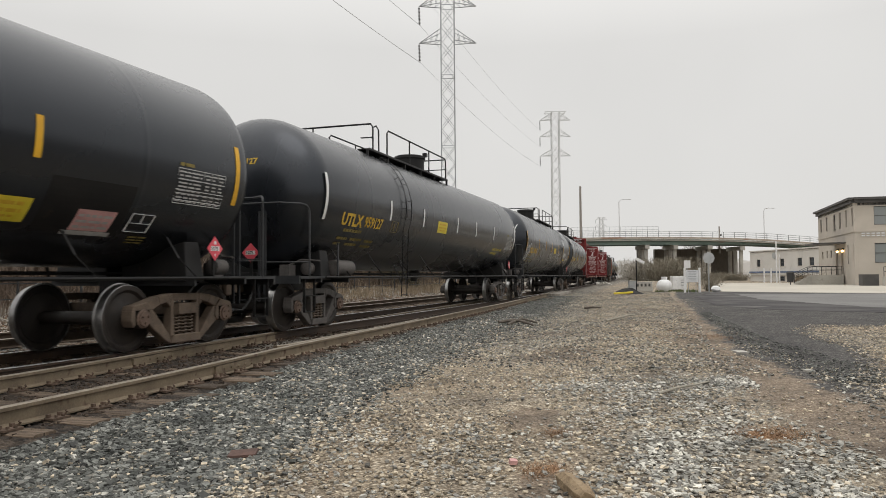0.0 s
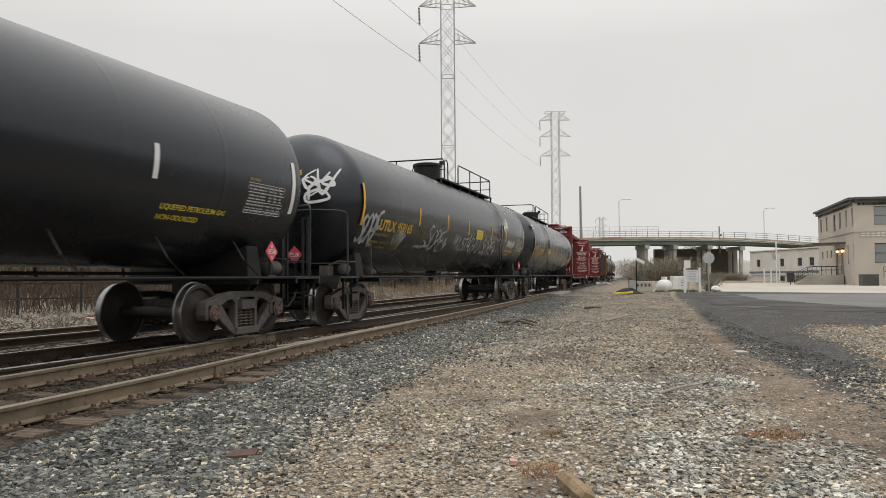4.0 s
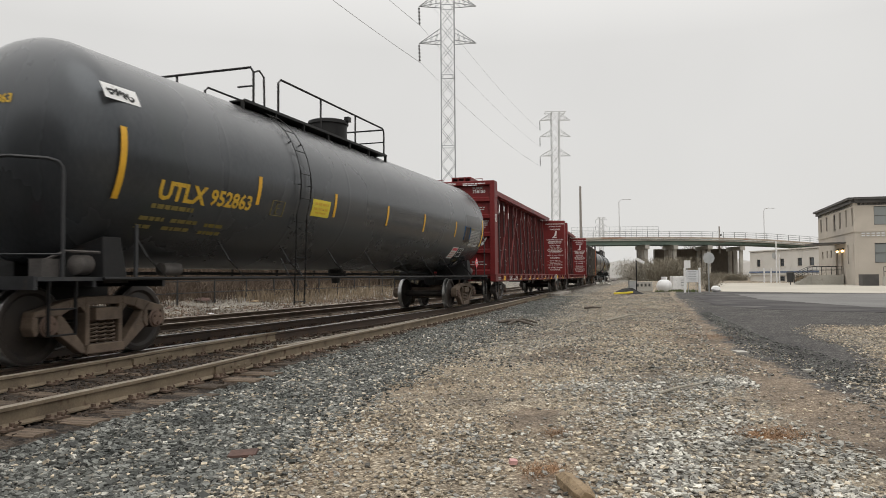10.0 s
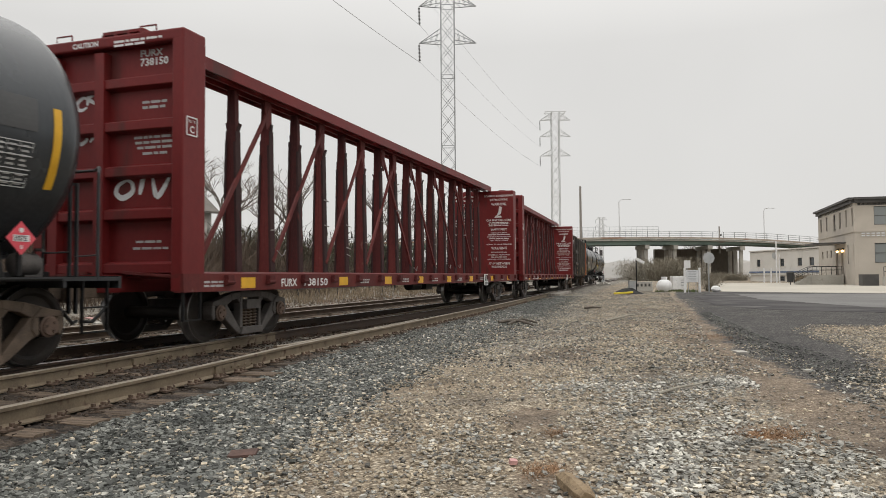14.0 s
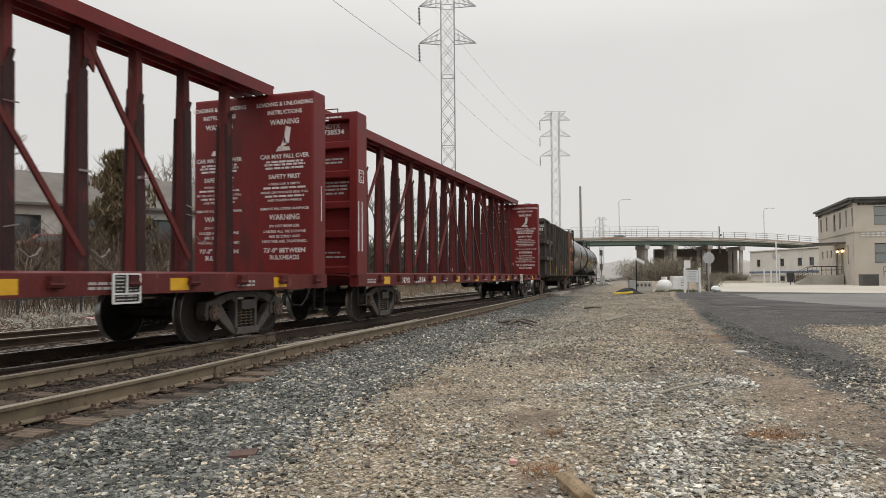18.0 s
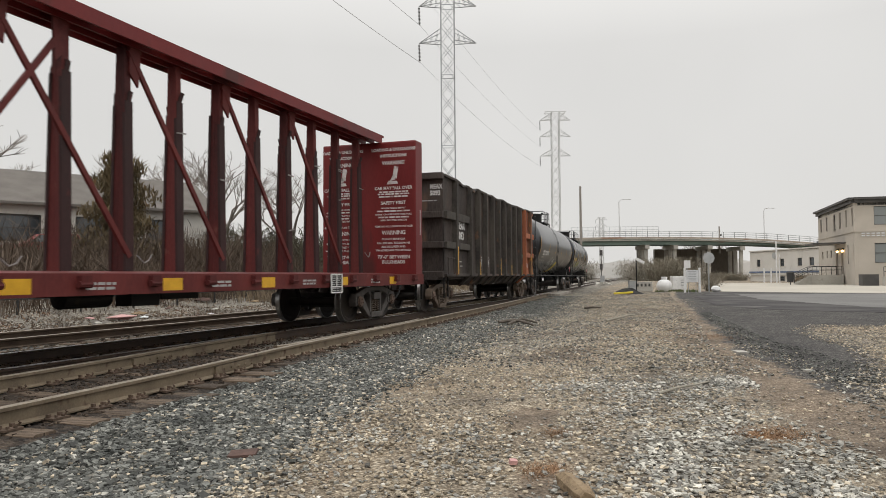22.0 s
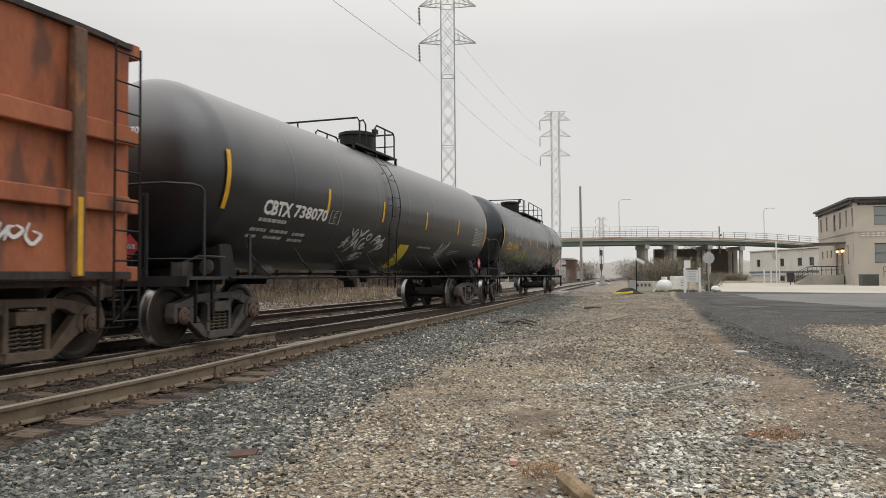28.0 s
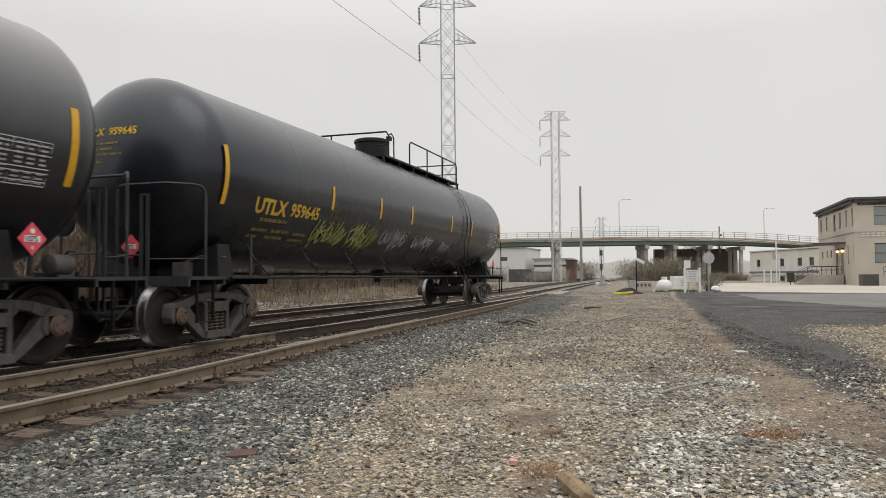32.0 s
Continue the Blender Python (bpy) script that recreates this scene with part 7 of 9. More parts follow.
for a, b in zip(us, us[1:]):
    p, q = bridge_at(a), bridge_at(b)
    mid = Vector((-0.335, 0.925, 0)) * 3.7
    sh.beam(p + mid + Vector((0, 0, deck_z(a) - 0.45)), q + mid + Vector((0, 0, deck_z(b) - 0.45)), 9.0, 0.30)
    for off in (-0.9, 8.3):
        o = Vector((-0.335, 0.925, 0)) * off
        sh2.beam(p + o + Vector((0, 0, deck_z(a) + 0.02)), q + o + Vector((0, 0, deck_z(b) + 0.02)), 0.30, 0.42)
part("deck", sh, CONCRETE, bridge)
part("parapet", sh2, BARRIER, bridge, "stained concrete parapet")
for off in (-0.9,):
    o = Vector((-0.335, 0.925, 0)) * off
    rl = Shape()
    for a, b in zip(us, us[1:]):
        for h in (0.6, 1.05, 1.5):
            rl.beam(bridge_at(a) + o + Vector((0, 0, deck_z(a) + h)), bridge_at(b) + o + Vector((0, 0, deck_z(b) + h)), 0.08, 0.09)
    part("railing", rl, GALV, bridge, "steel railing")
    post = None
    for i in range(len(us) * 1):
        a = us[i]
        me = Shape().beam((0, 0, 0.2), (0, 0, 1.54), 0.14, 0.14).mesh("railing_post", GALV) if post is None else post
        post = me
        part("railing_post", me, None, bridge, at=Matrix.Translation(bridge_at(a) + o + Vector((0, 0, deck_z(a)))))
    fence = Shape()
    for i in range(17):
        a = -17.5 + i * 1.25
        p = bridge_at(a) + o + Vector((0, 0.4, deck_z(a)))
        fence.beam(p + Vector((0, 0, 0.2)), p + Vector((0, 0, 2.6)), 0.05, 0.05)
        if i:
            for h in (1.9, 2.6):
                fence.beam(prev + Vector((0, 0, h)), p + Vector((0, 0, h)), 0.05, 0.05)
        prev = p
    part("guard_fence", fence, GALV, bridge, "taller guard fence over the tracks")
for u in (-20.5, 0.0, 6.6, 14.5, 22.0, 45.0):
    cap = Shape()
    p = bridge_at(u)
    d = Vector((-0.335, 0.925, 0))
    cap.beam(p + d * -0.6 + Vector((0, 0, deck_z(u) - 2.0)), p + d * 8.0 + Vector((0, 0, deck_z(u) - 2.0)), 1.0, 0.9)
    pr = part("pier", cap, CONCRETE, bridge, "concrete pier with cap beam")
    for w in (0.5, 3.7, 7.0):
        cl = Shape().lathe([(0, 0.45), (deck_z(u) - 1.7, 0.45)], p + d * w + Vector((0, 0, -0.8)), (0, 0, 1), 14)
        part("column", cl, CONCRETE, pr, smooth=True)


# abutment under the bridge, whose shade is put into the wall's dark colour
ab = Shape()
pa, pb, bk = bridge_at(4.5), bridge_at(24.0), Vector((-0.335, 0.925, 0)) * 8.8
ab.add([pa + bk + Vector((0, 0, -0.5)), pb + bk + Vector((0, 0, -0.5)), pb + bk + Vector((0, 0, 7.2)), pa + bk + Vector((0, 0, 7.2)),
        pa + bk * 1.15 + Vector((0, 0, -0.5)), pb + bk * 1.15 + Vector((0, 0, -0.5)), pb + bk * 1.15 + Vector((0, 0, 7.2)), pa + bk * 1.15 + Vector((0, 0, 7.2))],
       [(0, 1, 2, 3), (7, 6, 5, 4), (0, 4, 5, 1), (1, 5, 6, 2), (2, 6, 7, 3), (3, 7, 4, 0)])
part("abutment", ab, surf("abutment_shaded", (0.09, 0.078, 0.064), (0.17, 0.145, 0.118), 0.9, 0, 0.3, 6, 0.2, 0.02, (0.05, 0.043, 0.036), 0.6, 0.5, (1, 1, 0.3)), bridge, "stained abutment wall with the bridge's shade in its dark colour")


def street_lamp(x, y, z, h, reach, label):
    th = thing("street_lamp", label, "street lamp", pose(x, y, z, 0, 0, 19.5), "street lamps")
    part("pole", Shape().tube([(0, 0, 0), (0, 0, h - 0.6), (reach * 0.15, 0, h - 0.15), (reach * 0.5, 0, h), (reach, 0, h)], 0.10, 8, 0.05), GALV_HAZED, th, smooth=True)
    part("lamp_head", Shape().box((reach + 0.2, 0, h - 0.02), (0.7, 0.25, 0.12)), GALV_HAZED, th)


street_lamp(-17.9, 171.5, 8.6, 9.9, 2.2, "slender street lamp on the bridge")
street_lamp(13.5, 183.0, 8.4, 7.9, 2.0, "slender street lamp on the bridge")


def utility_pole(x, y, z, h, r, label, arm=False):
    th = thing("utility_pole", label, "utility pole", pose(x, y, z), "utility poles")
    part("pole", Shape().tube([(0, 0, 0), (0, 0, h)], r, 10, r * 0.7), POLE_WOOD_HAZED, th, smooth=True)
    if arm:
        part("bracket", Shape().box((0.25, 0, h - 2.0), (0.5, 0.1, 0.5)), INSUL, th)
    return th


utility_pole(-20.4, 131.0, GROUND, 17.2, 0.26, "tall wooden pole beside the track, paled by painted haze")
utility_pole(3.8, 182, 6.0, 6.3, 0.22, "wooden pole behind the bridge railing", True)


# ---------- depot building with a curved corner ----------
def wall_with_openings(th, a, b, z0, z1, openings, material, name="wall", thick=0.35, label=""):
    """A straight wall from a to b; openings: (start, width, sill, head) along it, cut right through."""
    a, b = Vector((*a, 0)), Vector((*b, 0))
    d = (b - a)
    L = d.length
    d.normalize()
    nrm = Vector((d.y, -d.x, 0))
    sh = Shape()
    us_ = sorted(set([0, L] + [o[0] for o in openings] + [o[0] + o[1] for o in openings]))
    hs_ = sorted(set([z0, z1] + [o[2] for o in openings] + [o[3] for o in openings]))

    def solid(i, k):
        if not (0 <= i < len(us_) - 1 and 0 <= k < len(hs_) - 1):
            return False
        u, h = (us_[i] + us_[i + 1]) / 2, (hs_[k] + hs_[k + 1]) / 2
        return not any(o[0] < u < o[0] + o[1] and o[2] < h < o[3] for o in openings)
    at_ = {}

    def vert(i, k, back):
        if (i, k, back) not in at_:
            at_[(i, k, back)] = len(sh.v)
            sh.v.append(tuple(a + d * us_[i] - nrm * (thick if back else 0) + Vector((0, 0, hs_[k]))))
        return at_[(i, k, back)]
    for i in range(len(us_) - 1):
        for k in range(len(hs_) - 1):
            if not solid(i, k):
                continue
            for back in (0, 1):
                sh.f.append(tuple(vert(p, q, back) for p, q in ((i, k), (i + 1, k), (i + 1, k + 1), (i, k + 1))))
            for (di, dk), (p, q) in (((-1, 0), ((i, k), (i, k + 1))), ((1, 0), ((i + 1, k), (i + 1, k + 1))), ((0, -1), ((i, k), (i + 1, k))), ((0, 1), ((i, k + 1), (i + 1, k + 1)))):
                if not solid(i + di, k + dk):
                    sh.f.append((vert(*p, 0), vert(*q, 0), vert(*q, 1), vert(*p, 1)))
    w = part(name, sh, material, th, label)
    return w, a, d, nrm, math.atan2(d.y, d.x)


def fill_window(parent, a, d, nrm, ang, o, pane=None, frame_mat=None, mull=1):
    u0, w, lo, hi = o
    base = a + d * (u0 + w / 2) - nrm * 0.18 + Vector((0, 0, (lo + hi) / 2))
    rot = Matrix.Rotation(ang, 3, "Z")
    win = Shape()
    for s in (-1, 1):
        win.box(base + rot @ Vector((s * (w / 2 - 0.04), 0, 0)), (0.08, 0.12, hi - lo), rot)
        win.box(base + Vector((0, 0, s * ((hi - lo) / 2 - 0.04))), (w - 0.16, 0.12, 0.08), rot)
    win.box(base, (w - 0.16, 0.08, 0.06), rot)
    fr = part("window", win, frame_mat or CORNICE, parent, "dark framed sash window")
    part("pane", Shape().box(base + rot @ Vector((0, 0.02, 0)), (w - 0.14, 0.02, hi - lo - 0.14), rot), pane or WINDOW, fr)
    part("sill", Shape().box(base - Vector((0, 0, (hi - lo) / 2 + 0.05)) + nrm * 0.16, (w + 0.2, 0.12, 0.1), rot), BEIGE, fr)


depot = thing("depot_building", "two-storey beige stucco building with a dark cornice", "building", group="buildings")
c0, c1, c2, c3 = (15.75, 90.5), (14.88, 110.35), (42.0, 94.5), (42.0, 114.0)
H = 8.85
SIDE_L = math.hypot(c1[0] - c0[0], c1[1] - c0[1])
# along the side wall, from the street corner: start, width, sill, head
side_open = [(0.45, 0.7, 6.4, 8.32), (3.35, 0.7, 6.4, 8.32), (6.4, 0.8, 6.38, 8.33), (9.3, 1.1, 6.35, 8.33), (14.0, 0.85, 6.58, 8.32), (17.5, 0.9, 6.58, 8.3),
             (0.2, 0.45, 2.2, 4.35), (2.85, 0.55, 2.2, 4.35), (5.6, 0.95, 1.05, 4.1), (8.3, 1.1, 0.95, 4.1), (11.7, 0.75, 3.1, 3.98), (14.1, 0.75, 3.1, 3.98), (16.9, 0.75, 3.1, 3.98)]
flip = [(SIDE_L - o[0] - o[1], o[1], o[2], o[3]) for o in side_open]
w, a, d, nrm, ang = wall_with_openings(depot, c1, c0, GROUND, H, flip, BEIGE, label="beige stucco side wall")
for o in flip:
    if o[2] > 2.0:
        fill_window(w, a, d, nrm, ang, o)
    else:
        rot = Matrix.Rotation(ang, 3, "Z")
        base = a + d * (o[0] + o[1] / 2) - nrm * 0.2 + Vector((0, 0, (o[2] + o[3]) / 2))
        part("door", Shape().box(base, (o[1], 0.08, o[3] - o[2]), rot), DOOR_DARK, w, "dark entrance door")
front_open = [(2.0, 3.2, 6.4, 8.45), (2.0, 3.2, 2.25, 4.4), (8.0, 3.2, 6.4, 8.45), (8.0, 3.2, 2.25, 4.4), (14.0, 3.2, 6.4, 8.45), (14.0, 3.2, 2.25, 4.4)]
w2, a2, d2, nrm2, ang2 = wall_with_openings(depot, c0, c2, GROUND, H, front_open, BEIGE, label="beige stucco front wall")
for o in front_open:
    fill_window(w2, a2, d2, nrm2, ang2, o, WINDOW_PALE)
wall_with_openings(depot, c2, c3, GROUND, H, [], BEIGE)
wall_with_openings(depot, c3, c1, GROUND, H, [], BEIGE)
rf = Shape().add([(*c0, H), (*c2, H), (*c3, H), (*c1, H), (*c0, H - 0.3), (*c2, H - 0.3), (*c3, H - 0.3), (*c1, H - 0.3)],
                 [(0, 1, 2, 3), (7, 6, 5, 4), (0, 4, 5, 1), (1, 5, 6, 2), (2, 6, 7, 3), (3, 7, 4, 0)])
part("roof", rf, CORNICE, depot)
for p, q, e in ((c1, c0, 0.5), (c0, c2, 0.5)):
    P, Q = Vector((*p, 0)), Vector((*q, 0))
    d_ = (Q - P).normalized()
    n_ = Vector((d_.y, -d_.x, 0))
    co = Shape()
    co.beam(P + n_ * 0.1 + Vector((0, 0, H + 0.16)), Q + n_ * 0.1 + Vector((0, 0, H + 0.16)), 0.4, 0.36)
    co.beam(P - d_ * 0.1 + n_ * 0.2 + Vector((0, 0, H + 0.46)), Q + d_ * 0.3 + n_ * 0.2 + Vector((0, 0, H + 0.46)), 0.8, 0.24)
    part("cornice", co, CORNICE, depot, "dark projecting cornice")
    bd = Shape().beam(P + n_ * 0.03 + Vector((0, 0, 5.75)), Q + n_ * 0.03 + Vector((0, 0, 5.75)), 0.16, 0.2)
    part("string_course", bd, BEIGE, depot)
part("canopy", Shape().add([(12.3, 95.5, 4.55), (15.55, 94.6, 4.55), (15.3, 100.6, 4.55), (12.1, 101.0, 4.55), (12.3, 95.5, 4.72), (15.55, 94.6, 4.72), (15.3, 100.6, 4.72), (12.1, 101.0, 4.72)],
                           [(3, 2, 1, 0), (4, 5, 6, 7), (0, 1, 5, 4), (1, 2, 6, 5), (2, 3, 7, 6), (3, 0, 4, 7)]), CORNICE, depot, "flat dark entrance canopy")
for u in (7.6, 5.05):
    b0 = Vector((*c0, 0)).lerp(Vector((*c1, 0)), u / SIDE_L)
    lp = part("wall_lantern", Shape().box((b0.x - 0.12, b0.y, 3.98), (0.22, 0.2, 0.2)), CORNICE, depot)
    part("lantern_glass", Shape().lathe([(0, 0.07), (0.08, 0.14), (0.2, 0.14), (0.25, 0.06)], (b0.x - 0.2, b0.y, 3.58), (0, 0, 1), 10), LAMP_GLOW, lp, "lit orange lantern")
dirv = (Vector((*c2, 0)) - Vector((*c0, 0))).normalized()
for zz in (5.22, 5.48):
    for i in range(5):
        p = Vector((*c0, zz)) + dirv * (0.85 + i * 0.5) + Vector((0.13, -0.92, 0)) * 0.12
        part("sign_letter", Shape().box(p, (0.34, 0.05, 0.13), Matrix.Rotation(math.atan2(dirv.y, dirv.x), 3, "Z")), SIGN_WHITE, depot, "white raised sign lettering on the wall")
entry = thing("entrance_ramp", "concrete landing and steps with dark iron railing", "ramp")
part("landing", Shape().span((12.0, 95.2, -0.3), (15.4, 99.2, 0.95)), CONCRETE, entry)
for i in range(5):
    part("step", Shape().span((10.5 + i * 0.3, 95.4, -0.3), (10.8 + i * 0.3, 99.0, 0.10 + i * 0.17)), CONCRETE, entry)
for yy in (95.3, 99.1):
    rl = Shape()
    for dz in (0, -0.42):
        rl.tube([(10.2, yy, 1.0 + dz), (12.1, yy, 1.95 + dz), (15.2, yy, 1.95 + dz)], 0.035, 6)
    for x_, z_ in ((10.2, 1.0), (11.1, 1.45), (12.1, 1.95), (13.1, 1.95), (14.1, 1.95), (15.2, 1.95)):
        rl.tube([(x_, yy, z_), (x_, yy, z_ - 1.0)], 0.035, 6)
    part("railing", rl, FENCE_BLACK, entry, "dark iron handrail")
tagged(new("planter_box", Shape().span((15.6, 86.0, -0.2), (17.1, 88.0, 1.0)).mesh("planter_box", CORNICE)), "dark box beside the building's corner", "planter")
low = thing("low_wall", "low concrete wall with a dark railing on top", "wall")
part("wall", Shape().span((17.2, 84.5, -0.2), (32, 85.0, 0.75)), CONCRETE, low)
rl = Shape()
for dz in (0, -0.5):
    rl.tube([(17.3, 84.75, 1.75 + dz), (32, 84.75, 1.75 + dz)], 0.035, 6)
for i in range(12):
    rl.tube([(17.3 + i * 1.3, 84.75, 0.7), (17.3 + i * 1.3, 84.75, 1.75)], 0.035, 6)
part("railing", rl, FENCE_BLACK, low, "dark iron handrail")

# cream workshop behind the lot
shop = thing("workshop_building", "long cream workshop with small windows and a blue band", "building", group="buildings")
s0, s1 = (8.4, 148.2), (19.0, 124.4)
HW = 5.3
ops = [(u_, 1.3, 2.45, 3.75) for u_ in (2.4, 10.4, 15.8, 19.2)] + [(10.2, 1.6, -0.1, 0.7), (15.0, 5.0, -0.1, 0.8)]
w3, a3, d3_, n3, g3_ = wall_with_openings(shop, s0, s1, GROUND, HW, ops, CREAM, label="cream painted wall")
for o in ops:
    fill_window(w3, a3, d3_, n3, g3_, o)
for zz, hh, mat in ((1.45, 0.28, TRIM_BLUE), (1.05, 0.3, CREAM), (HW, 0.2, CREAM)):
    p, q = Vector((*s0, zz)), Vector((*s1, zz))
    part("band", Shape().beam(p + n3 * 0.1, q + n3 * 0.1, 0.3, hh), mat, shop)
em = Shape().lathe([(0, 0.55), (0.1, 0.55)], Vector((*s0, 4.35)) + d3_ * 8.6 + n3 * 0.02, n3, 24)
part("emblem", em, SIGN_BACK, shop, "round wall emblem")
s2, s3 = (34.0, 131.0), (23.4, 154.8)
wall_with_openings(shop, s1, s2, GROUND, HW, [], CREAM)
wall_with_openings(shop, s2, s3, GROUND, HW, [], CREAM)
wall_with_openings(shop, s3, s0, GROUND, HW, [], CREAM)
part("roof", Shape().add([(*s0, HW), (*s1, HW), (*s2, HW), (*s3, HW), (*s0, HW - .2), (*s1, HW - .2), (*s2, HW - .2), (*s3, HW - .2)],
                         [(0, 1, 2, 3), (7, 6, 5, 4), (0, 4, 5, 1), (1, 5, 6, 2), (2, 6, 7, 3), (3, 7, 4, 0)]), CORNICE, shop)


# ---------- ties and fastenings ----------
def tie_mesh():
    rng = random.Random(4)
    sh = Shape()
    n = 6
    pts = []
    for i in range(n + 1):
        for y, z in ((-0.112, -0.14), (-0.115, -0.012), (-0.10, 0.0), (0.10, 0.0), (0.115, -0.012), (0.112, -0.14)):
            pts.append((-0.5 + i / n, y + rng.uniform(-0.008, 0.008), z + rng.uniform(-0.006, 0.004)))
    faces = [(i * 6 + k, i * 6 + (k + 1) % 6, (i + 1) * 6 + (k + 1) % 6, (i + 1) * 6 + k) for i in range(n) for k in range(6)]
    sh.add(pts, faces + [tuple(range(5, -1, -1)), tuple(n * 6 + k for k in range(6))])
    return sh.mesh("tie", TIE_WOOD)


def plate_mesh():
    sh = Shape()
    sh.box((0, 0, -0.170), (0.36, 0.19, 0.018))
    for sx in (-1, 1):
        for sy in (-0.06, 0.06):
            sh.box((sx * 0.088, sy, -0.150), (0.035, 0.03, 0.035))
            sh.box((sx * 0.155, sy * 0.6, -0.155), (0.022, 0.022, 0.03))
        sh.tube([(sx * 0.03, 0.125, -0.168), (sx * 0.08, 0.13, -0.160), (sx * 0.095, 0.135, -0.140), (sx * 0.075, 0.14, -0.130)], 0.011, 5)
    return sh.mesh("tie_plate", PLATE_STEEL)


TIE, PLATE = tie_mesh(), plate_mesh()
rng = random.Random(12)


def side_pose(s, side, z, extra=0.0):
    p = on_track(s, side, z)
    return Matrix.Translation(p) @ Matrix.Rotation(head_at(s) + extra, 4, "Z")


s_ = -4.0
while s_ < 60:
    lo, hi = -1.30, 1.30
    if s_ < 46:
        hi = siding_side(s_) + rng.uniform(0.45, 0.85)
    m = side_pose(s_, (lo + hi) / 2, -0.182 + rng.uniform(-0.016, 0.004), rng.uniform(-0.03, 0.03))
    part("tie", TIE, None, track_main if s_ > 46 else track_siding, at=m @ Matrix.Diagonal((hi - lo, 1, 1, 1)))
    if s_ < 34:
        for side in (siding_side(s_), siding_side(s_) - 1.64, -0.81):
            part("tie_plate", PLATE, None, track_siding, at=side_pose(s_ + rng.uniform(-0.02, 0.02), side, 0))
    s_ += 0.53
s_ = 0.0
while s_ < 56:
    part("tie", TIE, None, track_far, at=side_pose(s_, far_side(s_), -0.212 + rng.uniform(-0.025, 0.005), rng.uniform(-0.02, 0.02)) @ Matrix.Diagonal((2.6, 1, 1, 1)))
    s_ += 0.56


# ---------- loose stones ----------
def stones(name, xs, ys, size, flat, material, label, seed, sink=0.3, lift=0.0, skew=1.0):
    """Angular chips: a box each, its corners pushed about, turned at random and laid on the ground."""
    rg = np.random.default_rng(seed)
    n = len(xs)
    box = np.array([(x, y, z) for x in (-1, 1) for y in (-1, 1) for z in (-1, 1)], float)
    v = box[None] * rg.uniform(0.55, 1.0, (n, 8, 3))
    dims = (size[0] + (size[1] - size[0]) * rg.uniform(0, 1, (n, 1)) ** skew) * np.stack([np.ones(n), rg.uniform(0.55, 0.95, n), rg.uniform(flat[0], flat[1], n)], 1)
    v = v * dims[:, None, :] / 2
    yaw, tx, ty = rg.uniform(0, 6.283, n), rg.normal(0, 0.25, n), rg.normal(0, 0.25, n)

    def turn(v, i, j, a):
        c, s = np.cos(a)[:, None], np.sin(a)[:, None]
        p, q = v[:, :, i].copy(), v[:, :, j].copy()
        v[:, :, i], v[:, :, j] = c * p - s * q, s * p + c * q
    turn(v, 1, 2, tx)
    turn(v, 0, 2, ty)
    turn(v, 0, 1, yaw)
    z = ground_height(xs, ys) + dims[:, 2] * (0.5 - sink) + lift + rg.uniform(0, 0.012, n)
    v += np.stack([xs, ys, z], 1)[:, None, :]
    f = np.array([(0, 1, 3, 2), (4, 6, 7, 5), (0, 4, 5, 1), (2, 3, 7, 6), (1, 5, 7, 3)])
    faces = (np.arange(n)[:, None, None] * 8 + f[None]).reshape(-1, 4)
    ob = new(name, quick_mesh(name, v.reshape(-1, 3), faces, material))
    return tagged(ob, label, "stones", kind="stuff")


def scatter(n, seed, y0, y1, left, right, power=1.6):
    """Points between two edges, thinning out with distance."""
    rg = np.random.default_rng(seed)
    y = y0 + (y1 - y0) * rg.uniform(0, 1, n) ** power
    a, b = left(y), right(y)
    return a + (b - a) * rg.uniform(0, 1, n), y


def siding_x(y, extra):
    return np.interp(y, STATION, TRACK_X) + np.interp(y, SIDING_S, SIDING_SIDE) + extra


rg0 = np.random.default_rng(3)
bx_, by_ = scatter(92000, 1, 2.6, 44, lambda y: siding_x(y, 0.62), lambda y: edge_np(y) - 0.1, 1.6)
bx_ = bx_ + rg0.normal(-0.1, 1, len(bx_)) * (0.12 + 0.014 * by_)
ok = bx_ > siding_x(by_, np.interp(by_, [0, 5, 7.5, 13, 15], [0.66, 0.62, 0.50, 0.38, 0.20]))
stones("ballast_stones", bx_[ok], by_[ok], (0.018, 0.058), (0.18, 0.5), STONE_DARK, "dark grey crushed stone ballast", 2, 0.2)
wx_, wy_ = scatter(2600, 21, 2.8, 24, lambda y: siding_x(y, 0.7), lambda y: edge_np(y), 1.4)
stones("white_stones", wx_, wy_, (0.02, 0.06), (0.25, 0.6), STONE_LIGHT, "scattered pale stones in the dark ballast", 22, 0.1)
nx_, ny_ = scatter(3600, 23, 2.8, 22, lambda y: siding_x(y, 0.75), lambda y: edge_np(y) + 0.1, 1.4)
stones("tan_stones", nx_, ny_, (0.018, 0.05), (0.25, 0.6), STONE_TAN, "scattered tan stones in the dark ballast", 24, 0.1)
tx_, ty_ = scatter(150000, 5, 3.4, 40, lambda y: edge_np(y) - 0.15, lambda y: np.interp(y, [3, 7.7, 9.6, 10.7, 15.3, 24.5, 40], [2.6, 2.9, 2.6, 1.4, 0.75, -0.1, -0.8]), 1.9)
tx_ = tx_ + np.random.default_rng(7).normal(0, 0.2, len(tx_))
patch = np.array([noise.noise(Vector((x * 0.9, y * 0.6, 3.0))) + 0.6 * noise.noise(Vector((x * 2.6, y * 1.8, 8.0))) for x, y in zip(tx_, ty_)])
